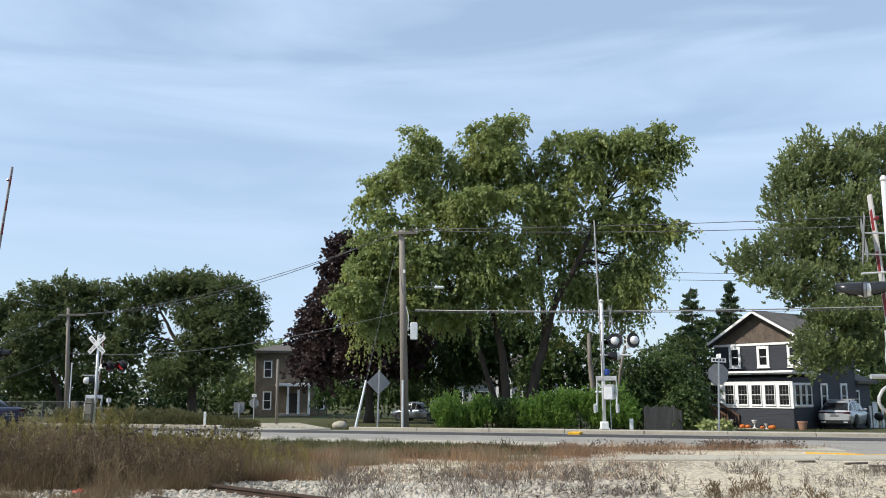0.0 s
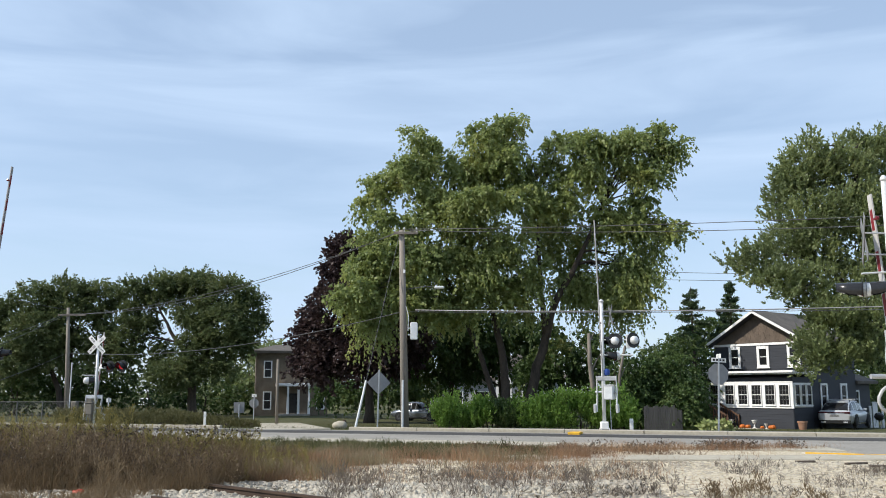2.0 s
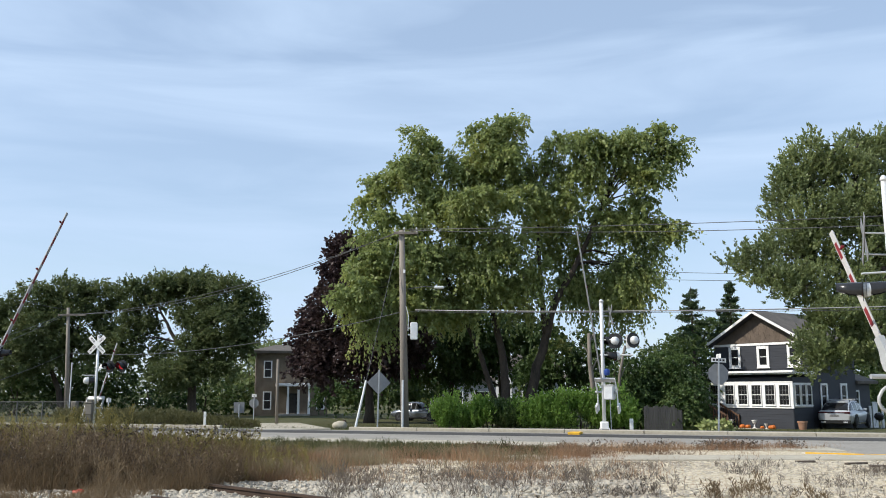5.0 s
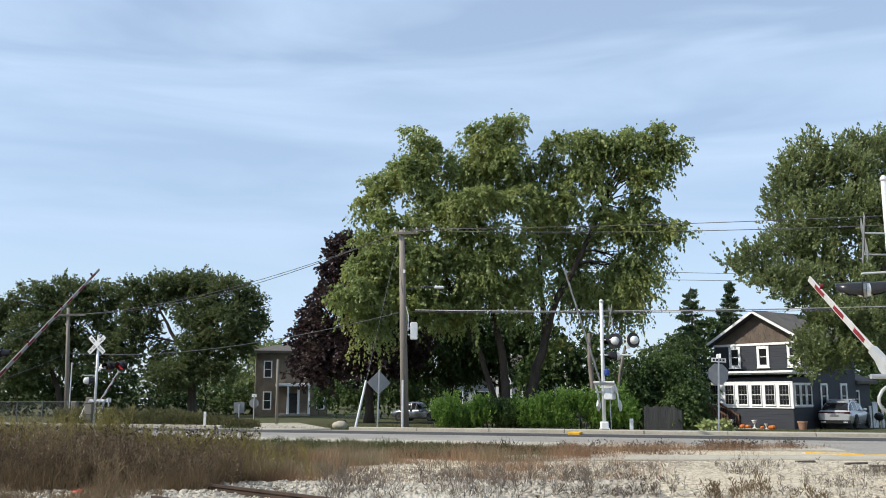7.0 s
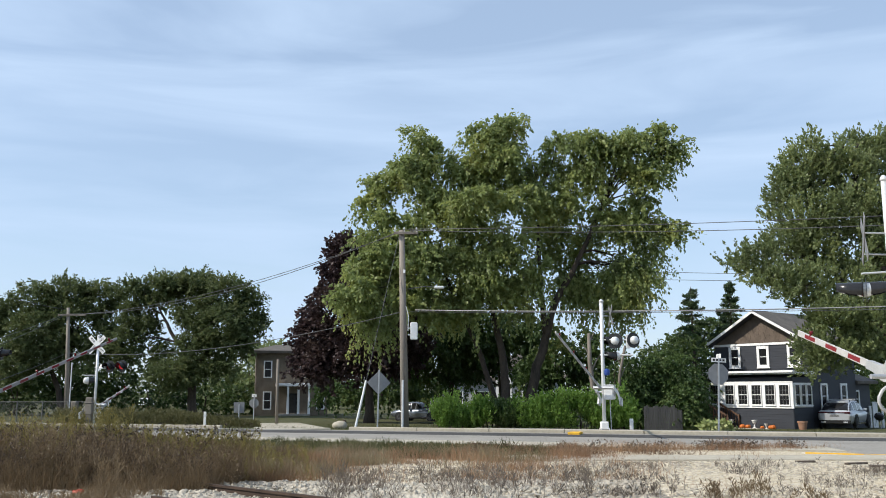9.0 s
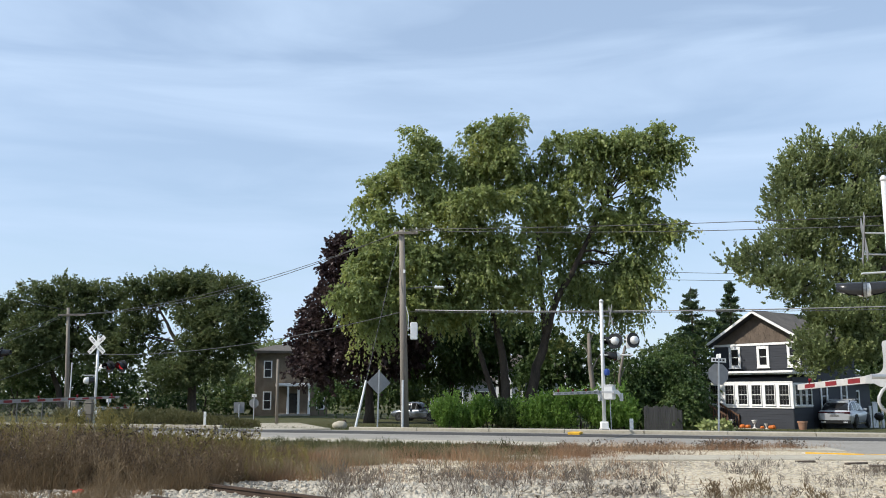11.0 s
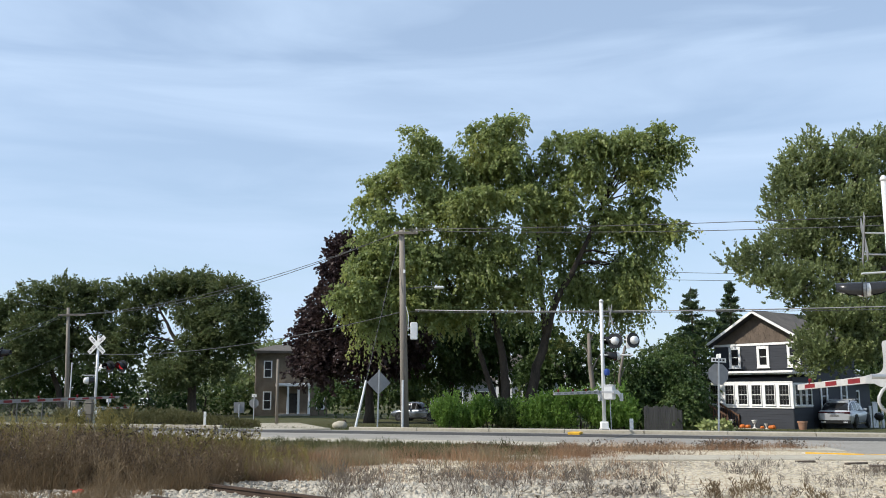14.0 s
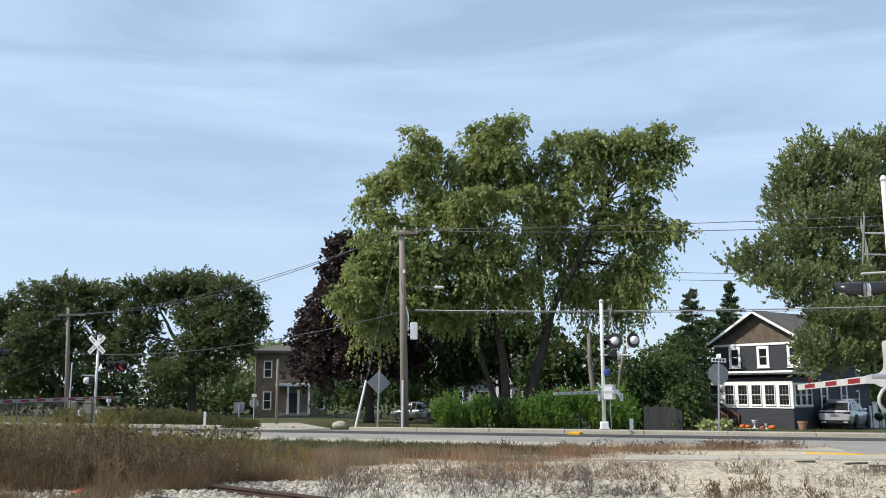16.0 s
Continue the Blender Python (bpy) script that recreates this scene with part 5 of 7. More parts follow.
p4 = thing("utility_pole", (43.23, 75, -0.9), "tall wooden utility pole beyond the house", "utility pole")
part("pole_shaft", tube(B(), [(0, 0, -0.2), (0, 0, 12.0)], [0.2, 0.13], 10), M_POLE, p4, smooth=True)
part("crossarm", box(B(), -0.06, -0.9, 11.75, 0.06, 0.9, 11.87, 0.01), M_POLE, p4)

# guy wire with its pale guard
gw = thing("guy_wire", (-3.766, 39.6, 0.064), "steel guy wire with pale plastic guard", "guy wire")
_g0, _g1 = Vector((-3.766, 39.6, 0.064)), Vector((-2.028, 41, 8.61))
bm = B()
tube(bm, [(0, 0, -0.05), _g1 - _g0], 0.012, 5)
part("wire", bm, M_WIRE, gw)
bm = B()
tube(bm, [(0, 0, 0), (_g1 - _g0) * 0.235], 0.05, 8)
part("guard", bm, M_SILVER, gw, "pale guard sleeve")


# ---- signs ----
def sign(base, post_h, label, face, sides=4, w=0.76, h=0.76, z=None, turn=0, spin=45, category="road sign", steel=M_GALV, lean=0.0):
    s = thing("road_sign", Matrix.Translation(base) @ pose(0, 0, 0, 0, lean, turn), label, category)
    bm = B()
    box(bm, -0.03, -0.02, -0.1, 0.03, 0.02, post_h, 0.004)
    part("post", bm, steel, s)
    bm = B()
    if sides == 0:
        box(bm, -w / 2, 0.03, z - h / 2, w / 2, 0.036, z + h / 2, 0.002)
    else:
        r = w / 2 / math.cos(math.pi / sides)
        o = [(r * math.cos(radians(spin) + 2 * math.pi * k / sides), z + r * math.sin(radians(spin) + 2 * math.pi * k / sides)) for k in range(sides)]
        prism(bm, o, 0.005, Matrix.Translation((0, 0.03, 0)))
    part("sign_plate", bm, face, s, "bare grey metal sign back")
    bm = B()
    for dz in (-0.15, 0.15):
        tube(bm, [(0, -0.03, z + dz), (0, 0.04, z + dz)], 0.012, 6)
    part("bolt", bm, M_GALV, s)
    return s


sign((-2.833, 39.8, 0.08), 2.45, "grey metal back of diamond road sign on post", M_SIGNBACK, 4, 0.74, z=1.9, turn=12, spin=0, lean=1.2)
ss = sign((10.562, 35.3, 0.061), 2.95, "grey metal back of stop sign with street names", M_SIGNBACK, 8, 0.8, z=2.2, turn=8, spin=22.5, lean=2.7)
for k, (zz, tt, ww) in enumerate(((2.74, 0, 0.6), (2.9, 82, 0.6))):
    bm = B()
    box(bm, -ww / 2, -0.004, -0.08, ww / 2, 0.004, 0.08, 0.003)
    pl = part("street_name_plate", bm, M_WHITE, ss, "white street name plate")
    pl.matrix_local = pose(0, 0, zz, 0, 0, tt)
    for q in range(4):
        bm = B()
        box(bm, -0.24 + q * 0.13, -0.009, -0.04, -0.15 + q * 0.13, -0.0045, 0.04)
        part("lettering_bar", bm, M_BLACK, pl, "dark lettering bar")
sign((-12.22, 55, -0.406), 1.25, "square grey sign back beside the lawn", M_SIGNBACK, 0, 0.62, 0.62, z=1.05, turn=5)
sf = sign((-12.78, 62, -0.536), 1.9, "round grey sign back with white plate on top", M_SIGNBACK, 8, 0.62, z=1.35, spin=22.5)
bm = B()
box(bm, -0.16, 0.02, 1.75, 0.16, 0.03, 1.95, 0.002)
part("top_plate", bm, M_WHITE, sf, "small white plate")
sign((-18.237, 50, -0.227), 1.5, "small white sign on a thin post by the fence", M_WHITE, 0, 0.26, 0.22, z=1.35)


def marker(base, h, w, label, mat=M_WHITE):
    s = thing("marker_post", base, label, "marker post")
    bm = B()
    box(bm, -w / 2, -0.03, -0.1, w / 2, 0.03, h, 0.012)
    part("post", bm, mat, s)
    bm = B()
    box(bm, -w / 2 - 0.004, -0.036, h * 0.7, w / 2 + 0.004, 0.036, h * 0.82)
    part("band", bm, M_SILVER, s, "grey reflective band")
    return s


marker((7.414, 36.2, 0.043), 0.5, 0.14, "short white marker post beside the road")
marker((-10.616, 41.0, -0.015), 0.72, 0.11, "white marker post at the lawn edge")
for q, ww in (((4.963, 34.6, 0.018), 0.45), ((-13.132, 36.5, -0.08), 0.4)):
    bm = B()
    box(bm, -ww / 2, -0.4, -0.02, ww / 2, 0.4, 0.08, 0.006)
    nx, ny = 10, 8
    for i in range(nx):
        for j in range(ny):
            lathe(bm, [(0.02, 0.08), (0.014, 0.088)], 6, pose(-ww / 2 + (i + 0.5) * ww / nx, -0.4 + (j + 0.5) * 0.8 / ny, 0, 0, 0, 0))
    ob = part("tactile_plate", bm, M_YELLOW)
    ob.matrix_world = pose(q[0], q[1], 0.012, 0, 0, ROAD_ANGLE)
    tagged(ob, "yellow tactile warning plate at the kerb", "tactile plate", "tactile plates")


# ---- the dark house ----
HOUSE = pose(21.77, 54.0, -0.62, 0, 0, 36.87)     # x runs back along the side wall, y along the front to its far corner
house = thing("house", HOUSE, "charcoal two-storey house with white trim and brown gable", "house")
HW, EAVE, APEX = 6.75, 5.12, 7.02


def hpart(name, bm, mat, label="", parent=None, smooth=False):
    return part(name, bm, mat, parent or house, label, smooth)


bm = B()
box(bm, 0.0, 0.0, -0.3, 4.9, HW, EAVE)
hpart("wall", bm, M_SIDING)
# clapboards on the two seen walls
for face in ("front", "side"):
    for k in range(1, 33):
        z = 0.15 * k
        if face == "front":
            if z > 3.3:
                hpart("clapboard", box(B(), -0.018, 0.02, z, -0.001, HW - 0.02, z + 0.13), M_SIDING)
        else:
            hpart("clapboard", box(B(), 0.02, -0.018, z, 4.88, -0.001, z + 0.13), M_SIDING)
# brown shingled gable
bm = B()
prism(bm, [(0.0, EAVE), (HW, EAVE), (HW / 2, APEX)], 0.12, pose(0.1, 0, 0, 0, 0, 90))
hpart("gable", bm, M_SHAKE, "brown shingled gable")
bm = B()
rows = 10
for k in range(rows):
    z = EAVE + 0.1 + k * (APEX - EAVE - 0.25) / rows
    inset = (z - EAVE) / (APEX - EAVE) * HW / 2 + 0.15
    y = inset
    while y < HW - inset:
        w = 0.22 + 0.08 * ((k * 7 + int(y * 13)) % 3)
        box(bm, -0.045, y, z, -0.021, min(y + w - 0.012, HW - inset), z + 0.17)
        y += w
hpart("gable_shingles", bm, M_SHAKE)
# roof planes with white barge boards
for sgn in (0, 1):
    bm = B()
    y0, y1 = (-0.45, HW / 2) if sgn == 0 else (HW / 2, HW + 0.2)
    za = EAVE - 0.45 * (APEX - EAVE) / (HW / 2)
    z0, z1 = (za, APEX) if sgn == 0 else (APEX, EAVE - 0.2 * (APEX - EAVE) / (HW / 2))
    prism(bm, [(y0, z0 + 0.06), (y1, z1 + 0.06), (y1, z1 + 0.2), (y0, z0 + 0.2)], 5.8, pose(5.2, 0, 0, 0, 0, 90))
    hpart("roof", bm, M_ROOF)
    bm = B()
    prism(bm, [(y0, z0 + 0.02), (y1, z1 + 0.02), (y1, z1 + 0.19), (y0, z0 + 0.19)], 0.05, pose(-0.62, 0, 0, 0, 0, 90))
    hpart("barge_board", bm, M_TRIM, "white barge board")
    bm = B()
    prism(bm, [(y0, z0 + 0.02), (y1, z1 + 0.02), (y1, z1 + 0.055), (y0, z0 + 0.055)], 0.6, pose(-0.0, 0, 0, 0, 0, 90))
    hpart("soffit", bm, M_SIDING, "dark soffit")
bm = B()
box(bm, -0.06, -0.04, EAVE - 0.07, -0.001, HW + 0.04, EAVE + 0.08, 0.008)
hpart("frieze_board", bm, M_TRIM, "white frieze board")

def window(m, w, h, frame_w=0.12, cols=1, rows=1, sash=True):
    """A window in the plane x = 0, looking to -x."""
    wd = hpart("window", box(B(), -0.005, -w / 2, -h / 2, 0.02, w / 2, h / 2), M_GLASS, "dark reflecting glass")
    wd.matrix_local = m
    bm = B()
    for a in ((-w / 2 - frame_w, -w / 2), (w / 2, w / 2 + frame_w)):
        box(bm, -0.06, a[0], -h / 2 - frame_w, 0.0, a[1], h / 2 + frame_w, 0.006)
    for a in ((-h / 2 - frame_w, -h / 2), (h / 2, h / 2 + frame_w)):
        box(bm, -0.058, -w / 2, a[0], 0.0, w / 2, a[1], 0.006)
    hpart("window_frame", bm, M_TRIM, "white window frame", wd)
    hpart("meeting_rail", box(B(), -0.03, -w / 2, -0.02, -0.006, w / 2, 0.02), M_TRIM, "", wd)
    for k in range(1, cols):
        y = -w / 2 + w * k / cols
        hpart("glazing_bar", box(B(), -0.022, y - 0.007, -h / 2, -0.007, y + 0.007, h / 2), M_SIGNBACK, "", wd)
    for k in range(1, rows):
        z = -h / 2 + h * k / rows
        hpart("glazing_bar", box(B(), -0.02, -w / 2, z - 0.006, -0.008, w / 2, z + 0.006), M_SIGNBACK, "", wd)
    bm = B()
    box(bm, -0.1, -w / 2 - frame_w - 0.03, -h / 2 - frame_w - 0.04, 0.0, w / 2 + frame_w + 0.03, -h / 2 - frame_w, 0.006)
    hpart("sill", bm, M_TRIM, "", wd)
    return wd


for y in (1.1, 3.2, 5.25):
    window(pose(-0.022, y - 0.08, 4.34), 0.5, 0.98, 0.18)
for x in (1.2, 3.4):
    window(pose(x, -0.022, 1.95, 0, 0, 90), 0.5, 1.25, 0.13)
window(pose(5.35, 0.228, 1.75, 0, 0, 90), 0.36, 0.9, 0.09)

# enclosed porch
PX, PY, PZ = -2.0, 6.55, 3.04
bm = B()
box(bm, PX, 0.0, -0.3, 0.0, PY, PZ)
hpart("porch", bm, M_SIDING)
bm = B()
prism(bm, [(PX - 0.42, PZ + 0.24), (0.0, PZ + 0.24), (0.0, PZ + 0.34), (PX - 0.42, PZ + 0.32)], PY + 0.9, pose(0, -0.35, 0, 0, 0, 0))
hpart("porch_roof", bm, M_ROOF)
bm = B()
box(bm, PX - 0.5, -0.38, PZ + 0.25, PX - 0.4, PY + 0.58, PZ + 0.38, 0.02)
box(bm, PX - 0.4, -0.36, PZ + 0.24, 0.0, -0.3, PZ + 0.36)
box(bm, PX - 0.4, -0.3, PZ + 0.18, 0, PY + 0.55, PZ + 0.24)
hpart("gutter", bm, M_TRIM, "white porch gutter")
bm = B()
tube(bm, [(PX - 0.44, PY + 0.5, PZ + 0.25), (PX - 0.2, PY + 0.3, PZ - 0.1), (PX - 0.05, PY + 0.1, PZ - 0.3), (PX - 0.05, PY + 0.1, 0.2)], 0.04, 8)
hpart("downpipe", bm, M_TRIM)
for k in range(1, 21):
    if not 8 < k < 18 and k < 20:
        hpart("porch_clapboard", box(B(), PX - 0.017, 0.02, 0.15 * k, PX - 0.001, PY - 0.02, 0.15 * k + 0.13), M_SIDING)
        hpart("porch_clapboard", box(B(), PX + 0.02, -0.017, 0.15 * k, -0.02, -0.001, 0.15 * k + 0.13), M_SIDING)
bm = B()
box(bm, PX - 0.03, -0.03, 1.3, PX + 0.0, PY, 2.72, 0.008)
box(bm, PX + 0.0, -0.03, 1.3, -0.02, -0.001, 2.72, 0.008)
hpart("window_band", bm, M_TRIM, "white band round the porch windows")
bm = B()
box(bm, PX - 0.07, -0.06, 1.24, PX, PY, 1.31, 0.01)
box(bm, PX - 0.05, -0.05, 2.72, PX, PY, 2.8, 0.01)
hpart("band_moulding", bm, M_TRIM)
for y in (0.52, 1.45, 2.37, 3.3, 4.25, 5.36):
    window(pose(PX - 0.034, y, 2.02), 0.6, 1.12, 0.05, 3, 4)
for x in (-1.62, -1.0, -0.4):
    window(pose(x, -0.034, 2.02, 0, 0, 90), 0.42, 1.12, 0.04, 1, 1)
# rear wing
bm = B()
box(bm, 4.9, 0.25, -0.3, 7.0, HW, 2.75)
hpart("rear_wing", bm, M_SIDING)
bm = B()
prism(bm, [(-0.15, 2.7), (-0.15, 2.86), (4.2, 4.3), (4.2, 4.1)], 2.5, pose(7.4, 0, 0, 0, 0, 90))
hpart("rear_roof", bm, M_ROOF)

# front deck and stair
deck = thing("porch_stair", HOUSE @ pose(PX, 4.2, 0), "brown wooden stair and white railed deck by the porch", "stair")
bm = B()
box(bm, -1.25, 0.9, 0.75, -0.05, 2.6, 0.85, 0.01)
for x, y in ((-1.2, 1.0), (-1.2, 2.5)):
    box(bm, x - 0.05, y - 0.05, -0.1, x + 0.05, y + 0.05, 0.76)
part("deck_floor", bm, M_DECK, deck)
for k in range(5):
    bm = B()
    box(bm, -1.2, 0.9 - 0.3 * (k + 1), 0.75 - 0.15 * (k + 1), -0.1, 0.9 - 0.3 * k + 0.02, 0.75 - 0.15 * (k + 1) + 0.05, 0.008)
    part("stair_tread", bm, M_DECK, deck)
for x in (-1.22, -0.1):
    bm = B()
    prism(bm, [(0.9, 0.5), (0.9, 0.78), (-0.65, -0.02), (-0.65, -0.15), (-0.3, -0.15)], 0.05, pose(x + 0.02, 0, 0, 0, 0, 90))
    part("stringer", bm, M_DECK, deck)
    bm = B()
    prism(bm, [(0.95, 1.5), (0.95, 1.62), (-0.6, 0.8), (-0.6, 0.7)], 0.07, pose(x + 0.03, 0, 0, 0, 0, 90))
    box(bm, x - 0.05, -0.62, -0.1, x + 0.05, -0.52, 0.85)
    part("handrail", bm, M_DECK, deck)
    for k in range(7):
        y = 0.8 - 0.19 * k
        bm = B()
        box(bm, x - 0.02, y - 0.02, 0.72 + (y - 0.9) * 0.5, x + 0.02, y + 0.02, 1.5 + (y - 0.9) * 0.53)
        part("baluster", bm, M_DECK, deck)
bm = B()
box(bm, -1.25, 0.95, 1.55, -1.19, 2.6, 1.62, 0.01)
box(bm, -1.25, 0.95, 0.9, -1.19, 2.6, 0.96)
part("deck_rail", bm, M_TRIM, deck, "white deck rail")
for k in range(11):
    bm = B()
    box(bm, -1.24, 1.0 + 0.155 * k, 0.92, -1.2, 1.05 + 0.155 * k, 1.58)
    part("deck_baluster", bm, M_TRIM, deck, "white baluster")


def pumpkin(p, r):
    bm = B()
    seg = 24
    prof = [(0.03, -0.62), (0.55, -0.72), (0.92, -0.4), (1.0, 0.0), (0.9, 0.4), (0.5, 0.66), (0.12, 0.58)]
    rings = [[bm.verts.new((q * r * (1 - 0.07 * (k % 3 == 0)) * math.cos(2 * math.pi * k / seg), q * r * (1 - 0.07 * (k % 3 == 0)) * math.sin(2 * math.pi * k / seg), z * r)) for k in range(seg)] for q, z in prof]
    for a, b in zip(rings, rings[1:]):
        for k in range(seg):
            bm.faces.new((a[k], a[(k + 1) % seg], b[(k + 1) % seg], b[k]))
    bm.faces.new(rings[0][::-1])
    bm.faces.new(rings[-1])
    t = thing("pumpkin", (p[0], p[1], p[2] + 0.7 * r), "orange ribbed pumpkin beside the house wall", "pumpkin", "pumpkins by the porch")
    part("shell", bm, M_PUMPKIN, t, smooth=True)
    bm = B()
    tube(bm, [(0, 0, r * 0.5), (0.02, 0, r * 0.8), (0.06, 0.02, r * 0.95)], [0.05 * r * 3, 0.03 * r * 3, 0.03 * r * 3], 6)
    part("stalk", bm, M_TIE, t)


def hground(x, y):
    v = HOUSE @ Vector((x, y, 0))
    return (v.x, v.y, ground_z(v.x, v.y))


for x, y, r in ((-2.6, 1.15, 0.15), (-2.5, 2.75, 0.16), (-2.55, 3.1, 0.17), (-3.0, 0.75, 0.17), (-2.55, 1.75, 0.12), (-2.9, 4.55, 0.2), (-2.7, 4.75, 0.13)):
    pumpkin(hground(x, y), r)


def planter(p, r, h, mat, label):
    t = thing("plant_pot", p, label, "plant pot", "pots by the porch")
    bm = B()
    if mat is M_WHITE:
        lathe(bm, [(r * 0.7, -0.02), (r * 0.7, h * 0.08), (r * 0.28, h * 0.16), (r * 0.25, h * 0.5), (r * 0.6, h * 0.62), (r * 0.85, h * 0.85), (r * 1.05, h * 0.9), (r * 1.05, h), (r * 0.9, h), (r * 0.85, h * 0.85)], 18)
    else:
        lathe(bm, [(r * 0.7, -0.02), (r * 0.72, 0.02), (r * 0.95, h * 0.8), (r * 1.05, h * 0.82), (r * 1.05, h), (r * 0.9, h), (r * 0.85, h * 0.85)], 18)
    part("pot", bm, mat, t, smooth=False)
    bm = B()
    lathe(bm, [(r * 0.84, h * 0.84), (r * 0.5, h * 0.88), (0.02, h * 0.9)], 14)
    part("soil", bm, M_TIE, t)


planter(hground(-2.4, -0.75), 0.27, 0.48, M_TERRA, "large terracotta plant pot by the house")
planter(hground(-2.5, 3.9), 0.16, 0.5, M_WHITE, "small white urn beside the pumpkins")
planter(hground(-2.5, 2.3), 0.16, 0.5, M_WHITE, "small white urn beside the pumpkins")
planter(hground(-2.6, 1.45), 0.11, 0.3, M_WHITE, "small white pot beside the pumpkins")
bm = B()
box(bm, -3.2, 0.9, 0.0, -3.06, 4.2, 0.09, 0.015)
edging = part("bed_edging", bm, M_CONC)
edging.matrix_world = HOUSE
tagged(edging, "low pale stone edging of the flower bed", "edging", kind="structure")

# kettle grill and white posts beside the rear wing
gz = ground_z(26.57, 56)
grill = thing("kettle_grill", (26.57, 56, gz), "black round kettle grill on thin legs", "grill")
bm = B()
lathe(bm, [(0.06, 0.45), (0.2, 0.52), (0.28, 0.66), (0.29, 0.72), (0.1, 0.72)], 18)
part("bowl", bm, M_BLACK, grill, smooth=True)
bm = B()
lathe(bm, [(0.1, 0.725), (0.295, 0.725), (0.27, 0.82), (0.16, 0.92), (0.03, 0.95)], 18)
lid = part("lid", bm, M_BLACK, grill, smooth=True)
part("lid_handle", box(B(), -0.06, -0.02, 0.95, 0.06, 0.02, 0.99, 0.01), M_GALV, lid)
for k in range(3):
    a = radians(120 * k + 20)
    part("leg", tube(B(), [(0.15 * math.cos(a), 0.15 * math.sin(a), 0.52), (0.3 * math.cos(a), 0.3 * math.sin(a), -0.02)], 0.014, 6), M_GALV, grill)
for x, w, h in ((26.98, 0.14, 1.3), (27.28, 0.3, 1.55), (27.75, 0.12, 1.3)):
    g0 = ground_z(x, 58)
    wp = thing("white_post", (x, 58, g0), "white painted square post beside the house", "post", "posts beside the rear wing")
    part("shaft", box(B(), -w / 2, -0.06, -0.1, w / 2, 0.06, h, 0.012), M_TRIM, wp)
    part("cap", box(B(), -w / 2 - 0.02, -0.08, h, w / 2 + 0.02, 0.08, h + 0.05, 0.01), M_TRIM, wp)

# hosta bed near the stop sign
hb = (13.358, 45, -0.357)
t = thing("hosta_plant", hb, "clump of pale variegated hosta leaves", "plant")
cl = np.array([(dx, dy, 0.28, 0.34, 0.3, 0.26) for dx, dy in ((-0.55, 0), (-0.2, 0.1), (0.2, -0.05), (0.6, 0.05), (0.0, -0.2))])
leaves("foliage", cl, 700, 0.2, L_HOSTA, t, 301, 0.5)

# dark wooden fence
wf = thing("wooden_fence", (11.015, 46, -0.364), "dark weathered board fence between shrubs", "fence")
for k in range(16):
    bm = B()
    h = 1.22 + 0.05 * math.sin(k * 1.7) - (0.25 if k > 12 else 0) * (k - 12) / 3
    box(bm, -0.95 + 0.12 * k, -0.012, -0.2, -0.95 + 0.12 * k + 0.11, 0.012, h, 0.004)
    part("fence_board", bm, M_FENCEWOOD, wf)
bm = B()
box(bm, -0.95, 0.012, 0.3, 0.97, 0.06, 0.4)
box(bm, -0.95, 0.012, 0.95, 0.97, 0.06, 1.05)
part("fence_rail", bm, M_FENCEWOOD, wf)


# ---- vehicles ----
def loft(bm, rows, mats=None):
    """Skin between rows of points; mats(i, k) gives a face's material."""
    vs = [[bm.verts.new(p) for p in row] for row in rows]
    for i in range(len(vs) - 1):
        for k in range(len(vs[0]) - 1):
            f = bm.faces.new((vs[i][k], vs[i][k + 1], vs[i + 1][k + 1], vs[i + 1][k]))
            f.material_index = mats(i, k) if mats else 0
            f.smooth = True
    for row in (vs[0], vs[-1]):
        bm.faces.new(row)
    return bm


